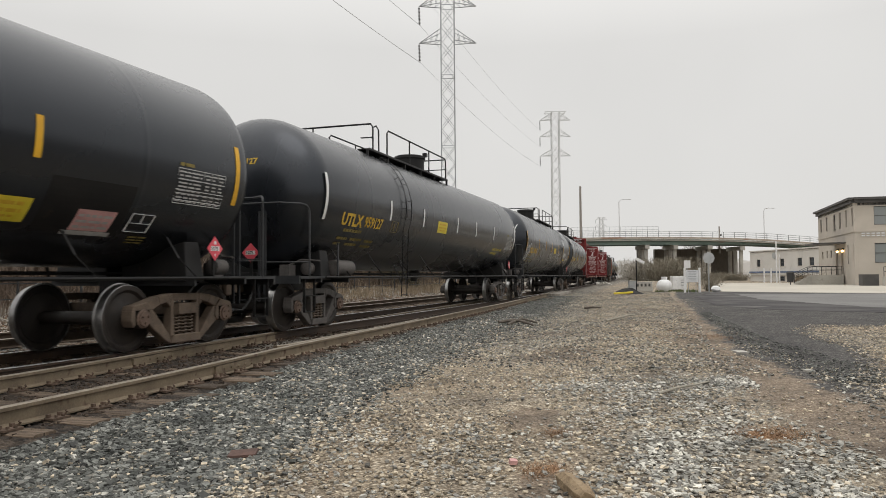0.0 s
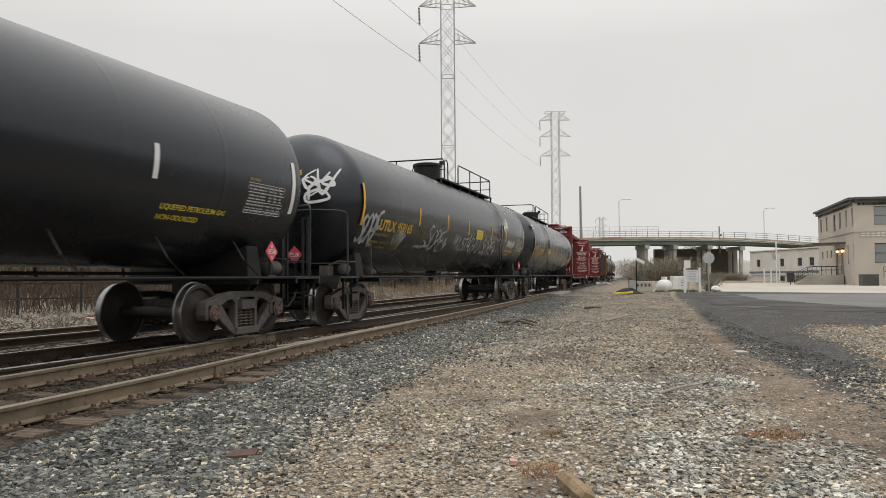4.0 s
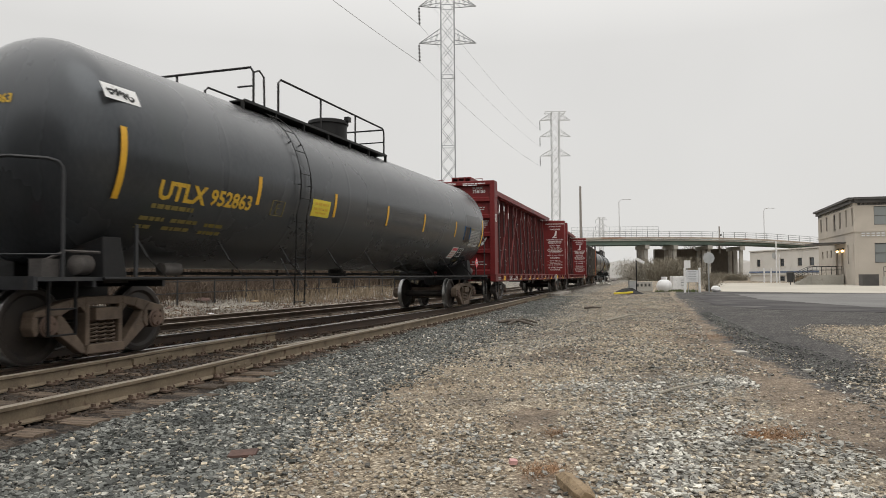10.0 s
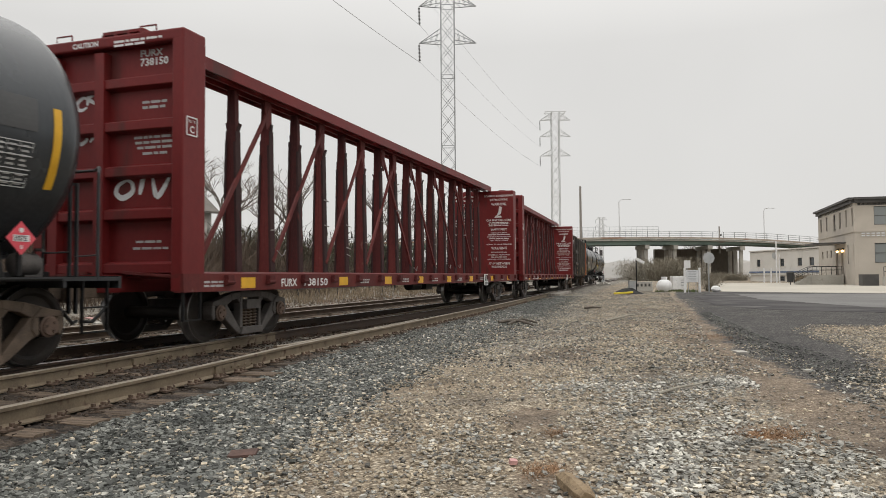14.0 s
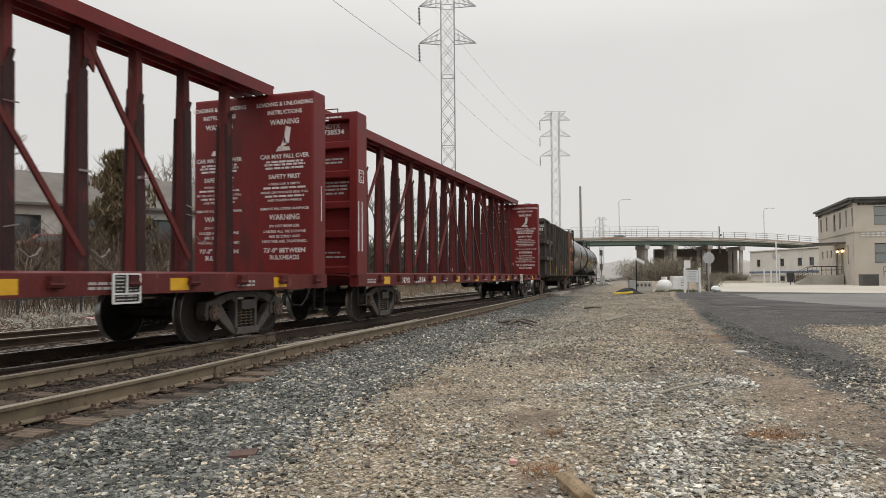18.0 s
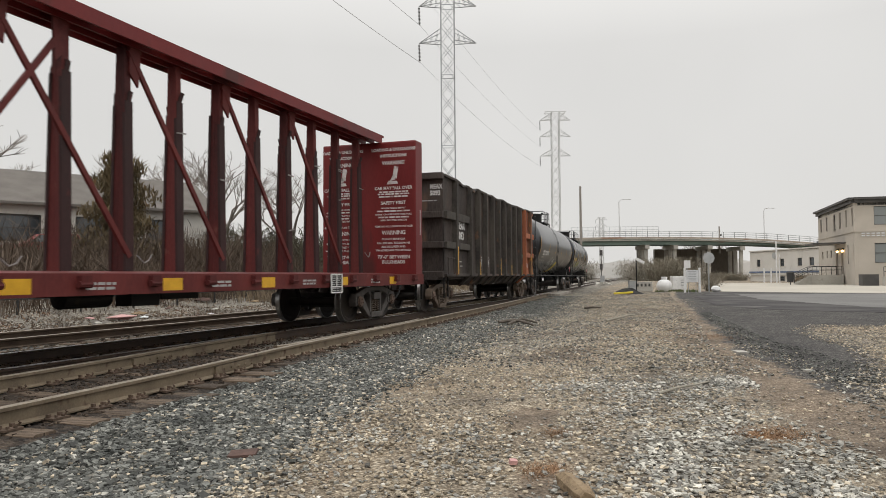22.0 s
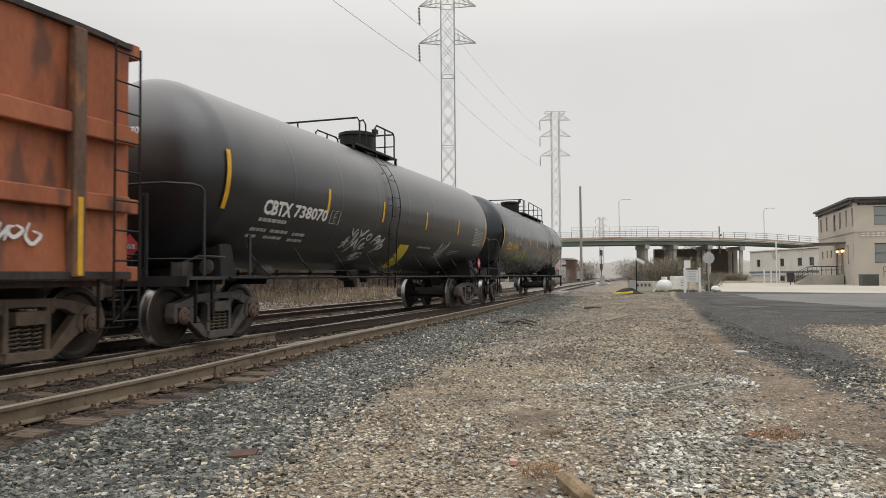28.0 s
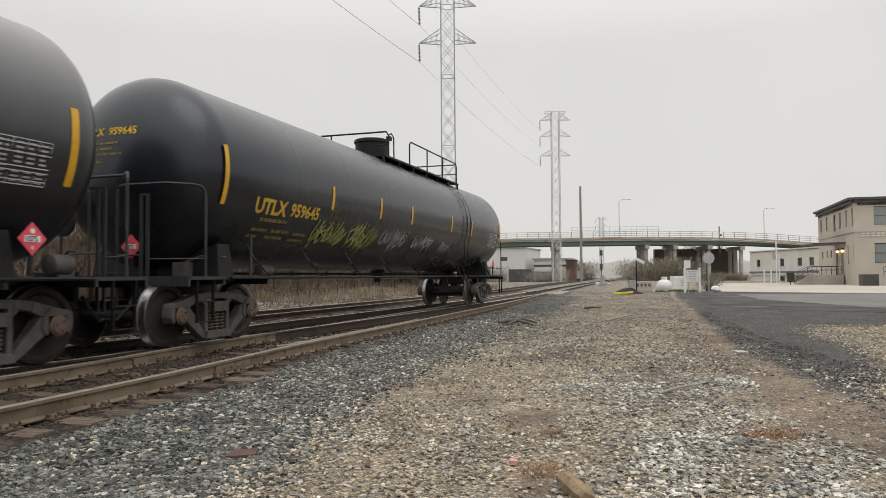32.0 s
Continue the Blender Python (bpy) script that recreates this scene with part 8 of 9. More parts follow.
spot = sum(np.exp(-(((tx_ - rx) / rr) ** 2 + ((ty_ - ry) / (rr * 1.6)) ** 2)) for rx, ry, rr in RUST_SPOTS)
worn = sum(np.exp(-(((tx_ - rx) / rr) ** 2 + ((ty_ - ry) / (rr * 2.0)) ** 2)) for rx, ry, rr in BARE_SPOTS)
keep = np.random.default_rng(8).uniform(0, 1, len(tx_)) < (np.clip(0.52 + 0.9 * patch, 0.16, 0.95) - 0.8 * spot - 0.7 * worn) * np.interp(tx_ - np.interp(ty_, BARE_Y, BARE_X), [-1.3, -0.9, -0.05, 0.4], [1, 0.2, 0.2, 0.6])
kind_of = np.random.default_rng(19).uniform(0, 1, len(tx_))
for lo_k, hi_k, mat, lab in ((0.0, 0.60, STONE_TAN, "tan loose gravel"), (0.60, 0.84, STONE_GREY, "grey loose gravel"), (0.84, 1.0, STONE_LIGHT, "pale loose gravel")):
    pick = keep & (kind_of >= lo_k) & (kind_of < hi_k)
    stones("gravel_stones", tx_[pick], ty_[pick], (0.008, 0.042), (0.18, 0.55), mat, lab, 6, 0.2, skew=1.7)
for k, (n, mat, lab) in enumerate(((12000, STONE_TAN, "coarse tan stones farther off"), (16000, STONE_GREY, "coarse grey stones farther off"), (9000, STONE_LIGHT, "coarse pale stones farther off"), (8000, STONE_DARK, "coarse dark stones farther off"))):
    mx_, my_ = scatter(n, 80 + k, 10, 58, lambda y: edge_np(y) + 0.1, lambda y: np.interp(y, ROAD_Y, ROAD_X) - 0.35, 1.25)
    pz = np.array([noise.noise(Vector((x * 0.5, y * 0.25, 11.0 + k))) for x, y in zip(mx_, my_)])
    ok = np.random.default_rng(90 + k).uniform(0, 1, n) < np.clip(0.5 + 1.6 * pz, 0.05, 1)
    stones("far_gravel_stones", mx_[ok], my_[ok], (0.018, 0.055), (0.2, 0.5), mat, lab, 95 + k, 0.2)
for k, (cx, cy, sx, sy, n) in enumerate(((0.35, 4.9, 0.62, 0.8, 6000), (-1.0, 8.35, 0.42, 0.36, 1300), (-0.2, 8.95, 0.45, 0.38, 1700), (0.38, 9.3, 0.26, 0.30, 700), (-2.2, 5.2, 0.9, 0.9, 900), (-0.3, 6.9, 0.45, 0.7, 1500), (-3.1, 5.0, 0.3, 0.9, 700), (2.0, 8.6, 0.45, 1.0, 900))):
    rg = np.random.default_rng(30 + k)
    x, y = rg.normal(cx, sx, n), rg.normal(cy, sy, n)
    clump = np.array([noise.noise(Vector((a * 1.7, b * 1.1, 21.0 + k))) + 0.5 * noise.noise(Vector((a * 4.0, b * 3.0, 5.0))) for a, b in zip(x, y)])
    ok = (rg.uniform(0, 1, n) < 0.62 + 1.3 * clump) & (y > 3.2) & ((x < np.interp(y, BARE_Y, BARE_X) - 0.75) | ((cx > 1) & (x > 1.25)))
    stones("chip_stones", x[ok], y[ok], (0.014, 0.054), (0.10, 0.38), STONE_LIGHT, "pale grey angular stone chips", 40 + k, 0.2)
ix, iy = scatter(14000, 9, 3.0, 34, lambda y: np.interp(y, STATION, TRACK_X) - 2.9, lambda y: siding_x(y, 0.3), 1.4)
inr = main_side(ix, iy) < np.array([siding_side(s) for s in iy]) - 1.5
# oil, and the shade under the train, put into the stones' colour
stones("oily_stones", ix[inr], iy[inr], (0.02, 0.055), (0.35, 0.7), surf("oily_shaded_ballast", (0.015, 0.011, 0.008), (0.043, 0.032, 0.024), 0.7, 0, 3, 60, 0.15, 0.004, rand=0.4, island=True), "ballast blackened by oil and by train shade put into the colour", 17, 0.35)
ix, iy = ix[~inr], iy[~inr]
stones("track_stones", ix, iy, (0.02, 0.055), (0.35, 0.7), surf("dirty_ballast", (0.028, 0.020, 0.014), (0.092, 0.065, 0.046), 0.9, 0, 3, 60, 0.15, 0.004, rand=0.4, island=True), "dirty brown ballast between the rails", 10, 0.35)
fx, fy = scatter(12000, 11, 5, 60, lambda y: np.interp(y, STATION, TRACK_X) - 8.6, lambda y: np.interp(y, STATION, TRACK_X) - 1.6, 1.4)
stones("far_stones", fx, fy, (0.03, 0.08), (0.35, 0.7), surf("far_gravel", (0.085, 0.062, 0.044), (0.205, 0.158, 0.116), 0.9, 0, 3, 60, 0.15, 0.004, (0.5, 0.48, 0.45), 0.68, 4, rand=0.4, island=True), "tan gravel beside the far track", 12, 0.3)
ax_, ay_ = scatter(2600, 13, 9.6, 26, lambda y: np.interp(y, ROAD_Y, ROAD_X) + 0.05, lambda y: np.interp(y, [3, 7.7, 10.7, 15.3, 24.5, 40], [3.6, 2.9, 2.2, 1.2, 0.3, -0.3]), 1.5)
stones("yard_stones", ax_, ay_, (0.012, 0.040), (0.3, 0.6), STONE_DARK, "loose stones on the asphalt's edge", 14, 0.1, 0.006)
gx_, gy_ = scatter(9000, 15, 7.4, 20.4, lambda y: np.interp(y, LOOSE_Y, LOOSE_X) - 0.25 * np.abs(np.sin(y * 7.1)), lambda y: np.interp(y, [7, 11, 15, 20], [2.6, 3.4, 4.6, 6.0]), 1.0)
half_of = np.arange(len(gx_)) % 2 == 0
stones("patch_stones", gx_[half_of], gy_[half_of], (0.014, 0.045), (0.2, 0.5), STONE_GREY, "loose grey stones on the gravel patch", 18, 0.2)
stones("patch_stones", gx_[~half_of], gy_[~half_of], (0.014, 0.045), (0.2, 0.5), STONE_TAN, "loose stones on the gravel patch", 16, 0.2)

# ---------- litter on the ground ----------
def on_ground(x, y, dz=0.0):
    return float(ground_height(np.array([x]), np.array([y]))[0]) + dz


chunk = Shape()
rngc = random.Random(9)
cp = []
for i in range(7):
    u = i / 6
    for k in range(7):
        a = 2 * math.pi * k / 7
        r = (0.085 + 0.02 * math.sin(3 * u)) * rngc.uniform(0.8, 1.15) * (0.75 if i in (0, 6) else 1)
        cp.append((-0.24 + 0.48 * u, r * math.cos(a) * 1.1, 0.05 + r * math.sin(a) * 0.7))
chunk.add(cp, [(i * 7 + k, i * 7 + (k + 1) % 7, (i + 1) * 7 + (k + 1) % 7, (i + 1) * 7 + k) for i in range(6) for k in range(7)] + [tuple(range(6, -1, -1)), tuple(42 + k for k in range(7))])
ob = tagged(new("wood_chunk", chunk.mesh("wood_chunk", WOOD_SCRAP)), "split brown chunk of broken tie wood", "wood")
ob.matrix_basis = pose(-0.74, 4.36, on_ground(-0.74, 4.36, -0.01), 0, 0, -62) @ Matrix.Diagonal((0.95, 0.62, 0.8, 1))


def stick(pts, r, mat, label, name="stick"):
    sh = Shape().tube([(x, y, on_ground(x, y, r * 0.8 + dz)) for x, y, dz in pts], r, 7, r * 0.6)
    return tagged(new(name, sh.mesh(name, mat, True)), label, "stick")


stick([(-0.46, 8.06, 0.01), (-0.30, 8.40, 0.04), (-0.12, 8.82, 0.03), (0.05, 9.17, 0.02)], 0.016, STICK_GREY, "thin grey stick lying on gravel")
stick([(-2.55, 20.7, 0.02), (-2.25, 21.2, 0.06), (-2.05, 22.2, 0.1), (-2.02, 23.0, 0.05)], 0.035, STICK_GREY, "bent pale branch on the dirt")
stick([(-5.1, 18.7, 0.02), (-4.7, 18.95, 0.1), (-4.3, 18.8, 0.06)], 0.045, BARK, "dark broken branch on ballast")
stick([(-4.9, 19.0, 0.02), (-4.45, 18.4, 0.12), (-4.05, 18.2, 0.04)], 0.04, BARK, "dark broken branch on ballast")
stick([(-4.75, 18.3, 0.02), (-4.5, 18.8, 0.16), (-4.2, 19.3, 0.05)], 0.035, BARK, "dark broken branch on ballast")
stick([(-4.35, 28.6, 0.02), (-4.0, 28.4, 0.05), (-3.7, 28.5, 0.02)], 0.05, BARK, "dark piece of wood on gravel")
pl = tagged(new("rusty_plate", Shape().box((0, 0, 0), (0.20, 0.15, 0.018)).mesh("rusty_plate", RUSTY_PLATE)), "rusty square tie plate on the ballast", "scrap metal")
pl.matrix_basis = pose(-3.2, 4.6, on_ground(-3.2, 4.6, 0.035), 4, -3, 24)
sc = tagged(new("brick_scrap", Shape().box((0, 0, 0), (0.05, 0.04, 0.03)).mesh("brick_scrap", PLACARD_DIRT)), "small pink scrap on the gravel", "scrap")
sc.matrix_basis = pose(-1.24, 4.89, on_ground(-1.24, 4.89, 0.03), 10, 5, 30)
for x, y, w, dpt in ((0.55, 12.9, 0.20, 0.28), (1.27, 10.6, 0.12, 0.14)):
    c = Shape().box((0, 0, 0), (w, dpt, 0.035))
    o = tagged(new("concrete_piece", c.mesh("concrete_piece", CONCRETE)), "broken pale piece of concrete curb", "rubble")
    o.matrix_basis = pose(x, y, on_ground(x, y, 0.01), 1, 2, 20)
# litter beyond the far track
rngl = random.Random(44)
for x, y, w, mat, lab in ((-15.9, 16.9, 0.9, PLACARD_DIRT, "crushed pinkish cardboard on the bank"), (-16.0, 17.9, 0.35, SIGN_WHITE, "pale scrap of packaging on the bank"), (-15.5, 15.6, 0.3, STONE_LIGHT, "pale scrap of packaging on the bank"),
                          (-14.6, 14.2, 0.25, SIGN_WHITE, "pale scrap of packaging on the bank"), (-15.6, 20.6, 0.25, SIGN_WHITE, "pale scrap of packaging on the bank"), (-14.4, 12.4, 0.35, STONE_LIGHT, "pale scrap of packaging on the bank"), (-15.2, 23.5, 0.3, SIGN_WHITE, "pale scrap of packaging on the bank"),
                          (-16.9, 18.7, 0.5, WOOD_SCRAP, "beige torn cardboard on the bank"), (-16.4, 16.2, 0.3, PLACARD_DIRT, "faded red wrapper on the bank"), (-17.6, 20.9, 0.35, RUSTY_PLATE, "rusty brown debris on the bank"), (-18.6, 24.0, 0.8, RUSTY_PLATE, "rusty brown debris on the bank"),
                          (-14.9, 18.6, 0.22, WOOD_SCRAP, "beige torn cardboard on the bank"), (-13.9, 15.8, 0.2, SIGN_WHITE, "pale scrap of packaging on the bank"), (-15.0, 13.2, 0.28, WOOD_SCRAP, "beige torn cardboard on the bank"), (-16.8, 22.4, 0.3, STONE_LIGHT, "pale scrap of packaging on the bank"),
                          (-13.6, 10.9, 0.25, STONE_LIGHT, "pale scrap of packaging on the bank"), (-14.3, 17.2, 0.2, SIGN_WHITE, "pale scrap of packaging on the bank"), (-17.9, 26.5, 0.4, WOOD_SCRAP, "beige torn cardboard on the bank")):
    k = 6
    pv = [(0, 0, 0.16 * w)] + [(0.5 * w * rngl.uniform(0.7, 1.2) * math.cos(6.283 * i / k), 0.3 * w * rngl.uniform(0.7, 1.2) * math.sin(6.283 * i / k), rngl.uniform(-0.02, 0.12) * w) for i in range(k)]
    pv += [(a, b, c - 0.02) for a, b, c in pv]
    sh = Shape().add(pv, [(0, 1 + i, 1 + (i + 1) % k) for i in range(k)] + [(k + 1, k + 2 + (i + 1) % k, k + 2 + i) for i in range(k)] + [(1 + i, k + 2 + i, k + 2 + (i + 1) % k, 1 + (i + 1) % k) for i in range(k)])
    o = tagged(new("litter", sh.mesh("litter", mat)), lab, "litter", "litter on the bank")
    o.matrix_basis = pose(x, y, on_ground(x, y, 0.05), 0, 0, rngl.uniform(0, 90))
slab = thing("crossing_panel", "worn timber panel beside the near rail", "crossing panel")
for k in range(3):
    a0 = on_track(43.5, 1.12 + 0.26 * k, -0.10)
    a1 = on_track(51.5, 1.02 + 0.26 * k, -0.08)
    part("plank", Shape().beam(a0, a1, 0.24, 0.14), surf("crossing_timber", (0.20, 0.18, 0.155), (0.33, 0.30, 0.26), 0.9, 0, 2, 40, 0.3, 0.01, rand=0.2), slab)
for s_, side in ((91, 2.0), (93, 1.6), (95.5, 2.2), (94, 2.8)):
    p = on_track(s_, side, 0)
    o = tagged(new("scrap_heap", Shape().box((0, 0, 0.12), (0.9, 0.5, 0.3), Matrix.Rotation(0.4, 3, "Y")).mesh("scrap_heap", CONCRETE)), "broken concrete rubble beside the track", "rubble")
    o.matrix_basis = Matrix.Translation((p.x, p.y, GROUND)) @ Matrix.Rotation(s_, 4, "Z")

# ---------- things at the yard's edge ----------
def at_yard(x, y):
    return pose(x, y, GROUND, 0, 0, 19.5)


tank = thing("storage_tank", "squat round white storage tank with a capped neck", "tank", at_yard(-2.75, 57.4) @ Matrix.Scale(0.85, 4))
part("vessel", Shape().lathe([(0.02, 0.35), (0.05, 0.50), (0.25, 0.63), (0.50, 0.68), (0.75, 0.63), (0.98, 0.45), (1.06, 0.28)], (0, 0, 0), (0, 0, 1), 32), WHITE, tank, smooth=True)
part("neck", Shape().lathe([(0, 0.24), (0.16, 0.24), (0.18, 0.27), (0.25, 0.27), (0.27, 0.22)], (0, 0, 1.04), (0, 0, 1), 20), WHITE, tank, smooth=True)
board = thing("notice_board", "white notice board between two white posts", "sign", at_yard(-0.7, 55.0))
for x in (-0.55, 0.5):
    part("post", Shape().box((x, 0, 0.88), (0.13, 0.13, 1.76)), WHITE, board, bevel=0.01)
part("panel", Shape().box((-0.02, -0.02, 1.17), (0.86, 0.05, 0.86)), SIGN_WHITE, board, "faded notice panel")
for i in range(6):
    part("print_row", Shape().box((-0.05 + 0.02 * (i % 3), -0.055, 1.5 - i * 0.12), (0.6 - 0.06 * (i % 3), 0.01, 0.035)), GALV, board)
for x in (-0.3, 0.25):
    part("leg", Shape().box((x, 0.03, 0.4), (0.04, 0.04, 0.8)), GALV, board)
stop = thing("stop_sign", "stop sign seen from its bare metal back", "road sign", at_yard(0.4, 55.4))
part("post", Shape().box((0, 0, 1.3), (0.06, 0.05, 2.6)), GALV, stop)
part("plate", Shape().lathe([(0, 0.43), (0.02, 0.43)], (0, -0.03, 2.45), (0, -1, 0), 8), SIGN_BACK, stop, "octagonal bare metal sign back")
cab = thing("relay_cabinet", "small grey equipment cabinet beside the track", "cabinet", at_yard(-5.0, 56.2))
part("body", Shape().box((0, 0, 0.4), (0.5, 0.4, 0.8)), GALV, cab, bevel=0.02)
part("lid", Shape().box((0, 0, 0.82), (0.56, 0.46, 0.06)), GALV, cab)
bar = thing("concrete_barrier", "low painted concrete block with dark marks", "barrier", at_yard(-4.35, 58.0))
part("block", Shape().prism([(-0.25, 0), (0.25, 0), (0.14, 0.75), (-0.14, 0.75)], -0.7, 0.7), CONCRETE, bar, bevel=0.02)
for i in range(4):
    part("mark", Shape().box((-0.45 + 0.3 * i, -0.20, 0.5), (0.14, 0.04, 0.22)), CORNICE, bar)
hut = thing("white_cabinet", "white ribbed equipment cabinet on a plinth", "cabinet", at_yard(-1.85, 60.9))
part("body", Shape().box((0, 0, 0.62), (1.1, 0.8, 1.05)), WHITE, hut, bevel=0.03)
for i in range(3):
    part("louvre", Shape().box((0.28, -0.41, 0.45 + 0.2 * i), (0.4, 0.03, 0.06)), GALV, hut)
part("plinth", Shape().box((0, 0, 0.05), (1.2, 0.9, 0.1)), CONCRETE, hut)
post = thing("camera_post", "dark post with a white camera head", "post", at_yard(-4.75, 57.2))
part("pole", Shape().tube([(0, 0, 0), (0, 0, 2.5)], 0.05, 8), IRON_BLACK, post)
part("head", Shape().box((0.25, 0, 2.35), (0.75, 0.25, 0.22), Matrix.Rotation(0.5, 3, "Y")), WHITE, post, bevel=0.03)
buf = thing("wheel_stop", "yellow painted steel beam on the dirt", "barrier", at_yard(-5.0, 49.3))
part("beam", Shape().box((0.05, 0, 0.1), (1.25, 0.16, 0.12), Matrix.Rotation(-0.06, 3, "Y")), SIGN_YELLOW, buf, bevel=0.02)
heap = Shape()
rngh = random.Random(5)
hp = [(0, 0, 0.42)]
for ring, (r, z) in enumerate(((0.35, 0.34), (0.7, 0.15), (0.95, 0.0))):
    for k in range(10):
        a = 2 * math.pi * k / 10
        q = r * rngh.uniform(0.8, 1.2)
        hp.append((q * math.cos(a), q * 0.5 * math.sin(a), z * rngh.uniform(0.7, 1.2)))
heap.add(hp, [(0, 1 + k, 1 + (k + 1) % 10) for k in range(10)] + [(1 + r * 10 + k, 11 + r * 10 + k, 11 + r * 10 + (k + 1) % 10, 1 + r * 10 + (k + 1) % 10) for r in range(2) for k in range(10)])
o = tagged(new("tarp_heap", heap.mesh("tarp_heap", RUBBER)), "crumpled black tarpaulin heap behind the yellow beam", "tarpaulin")
o.matrix_basis = at_yard(-4.75, 50.6)
rock = tagged(new("white_boulder", Shape().lathe([(0, 0.25), (0.15, 0.38), (0.35, 0.3), (0.45, 0.1)], (0, 0, 0), (0.2, 0, 1), 8).mesh("white_boulder", WHITE)), "white painted boulder at the lot's edge", "boulder")
rock.matrix_basis = at_yard(0.85, 57.6)
far_sign = thing("white_sign", "white sign on a post under the bridge", "sign", at_yard(-2.3, 120.0))
part("post", Shape().box((0, 0, 1.5), (0.12, 0.12, 3.0)), GALV, far_sign)
part("plate", Shape().box((0, -0.1, 2.9), (1.0, 0.06, 1.2)), SIGN_WHITE, far_sign)
for x, y, h, r in ((8.9, 122.5, 2.2, 0.12), (9.9, 123.0, 2.2, 0.12), (10.3, 118.5, 6.2, 0.09), (10.75, 119.0, 4.2, 0.08)):
    o = tagged(new("white_post", Shape().tube([(0, 0, 0), (0, 0, h)], r, 8).mesh("white_post", WHITE, True)), "slender white post by the parking lot", "post", "white posts")
    o.matrix_basis = pose(x, y, GROUND)
mail = thing("trash_bin", "dark slatted bin beside the steps", "bin", pose(9.6, 93.8, GROUND))
part("body", Shape().lathe([(0, 0.35), (1.1, 0.42)], (0, 0, 0.35), (0, 0, 1), 14), FENCE_BLACK, mail)
part("lid", Shape().lathe([(0, 0.45), (0.12, 0.3)], (0, 0, 1.45), (0, 0, 1), 14), FENCE_BLACK, mail)
part("foot", Shape().box((0, 0, 0.18), (0.1, 0.1, 0.36)), FENCE_BLACK, mail)

# ---------- railway signal ----------
sig = thing("railway_signal", "dark railway signal mast beside the track", "railway signal", pose(-18.3, 142.0, GROUND))
part("mast", Shape().tube([(0, 0, 0), (0, 0, 6.0)], 0.09, 8), INSUL, sig)
for z in (5.6, 2.9):
    hd = part("signal_head", Shape().box((0, -0.1, z), (0.55, 0.3, 1.1)), INSUL, sig)
    part("hood", Shape().lathe([(0, 0.12), (0.25, 0.12)], (0, -0.25, z), (0, -1, 0), 10), INSUL, hd)
part("case", Shape().box((0.2, 0, 0.6), (0.8, 0.5, 1.2)), GALV, sig)

# ---------- fence, grass and brush on the far side ----------
fence = thing("pipe_fence", "black two-rail pipe fence on the far side", "fence")
prev = None
fs = 4.0
post_me = Shape().box((0, 0, 0.45), (0.05, 0.05, 1.0)).mesh("post", FENCE_BLACK)
while fs < 62:
    p = on_track(fs, -9.4)
    p.z = on_ground(p.x, p.y)
    part("post", post_me, None, fence, at=Matrix.Translation(p))
    if prev is not None:
        for h in (0.44, 0.88):
            part("rail", Shape().beam(prev + Vector((0, 0, h)), p + Vector((0, 0, h)), 0.035, 0.035), FENCE_BLACK, fence)
    prev = p
    fs += 2.3


def blades(name, xs, ys, zs, height, width, lean, material, label, seed, bend=0.5, category="grass"):
    """Thin bent strips of two pieces that rise from the ground."""
    rg = np.random.default_rng(seed)
    n = len(xs)
    h = rg.uniform(height[0], height[1], n)
    a = rg.uniform(0, 6.283, n)
    b = rg.uniform(0, 6.283, n)
    k = rg.uniform(0.1, lean, n) * h
    w = rg.uniform(width[0], width[1], n) / 2
    base = np.stack([xs, ys, zs], 1)
    side = np.stack([np.cos(a), np.sin(a), np.zeros(n)], 1) * w[:, None]
    tip = np.stack([np.cos(b) * k, np.sin(b) * k, h], 1)
    mid = np.stack([np.cos(b) * k * (0.5 - bend * 0.5), np.sin(b) * k * (0.5 - bend * 0.5), h * 0.55], 1)
    v = np.stack([base - side, base + side, base + mid + side * 0.75, base + mid - side * 0.75, base + tip + side * 0.25, base + tip - side * 0.25], 1).reshape(-1, 3)
    f = (np.arange(n)[:, None, None] * 6 + np.array([(0, 1, 2, 3), (3, 2, 4, 5)])[None]).reshape(-1, 4)
    return tagged(new(name, quick_mesh(name, v, f, material)), label, category, kind="stuff")


def band_points(n, seed, s0, s1, r0, r1, clump=0.0):
    rg = np.random.default_rng(seed)
    s = rg.uniform(s0, s1, n)
    r = rg.uniform(r0, r1, n)
    if clump:
        cs, cr = rg.uniform(s0, s1, max(1, n // 40)), rg.uniform(r0, r1, max(1, n // 40))
        pick = rg.integers(0, len(cs), n)
        s, r = cs[pick] + rg.normal(0, clump, n), cr[pick] + rg.normal(0, clump, n)
    a = np.interp(s, STATION, HEAD)
    x = np.interp(s, STATION, TRACK_X) + r * np.cos(a)
    y = s + r * np.sin(a)
    return x, y, ground_height(x, y)


x, y, z = band_points(5200, 51, 27, 75, -10.5, -7.4, 0.35)
tuft_grass = surf("rusty_dry_grass", (0.185, 0.108, 0.062), (0.345, 0.222, 0.135), 0.9, 0, 0.8, 10, 0.0, 0.01, rand=0.35, island=True)
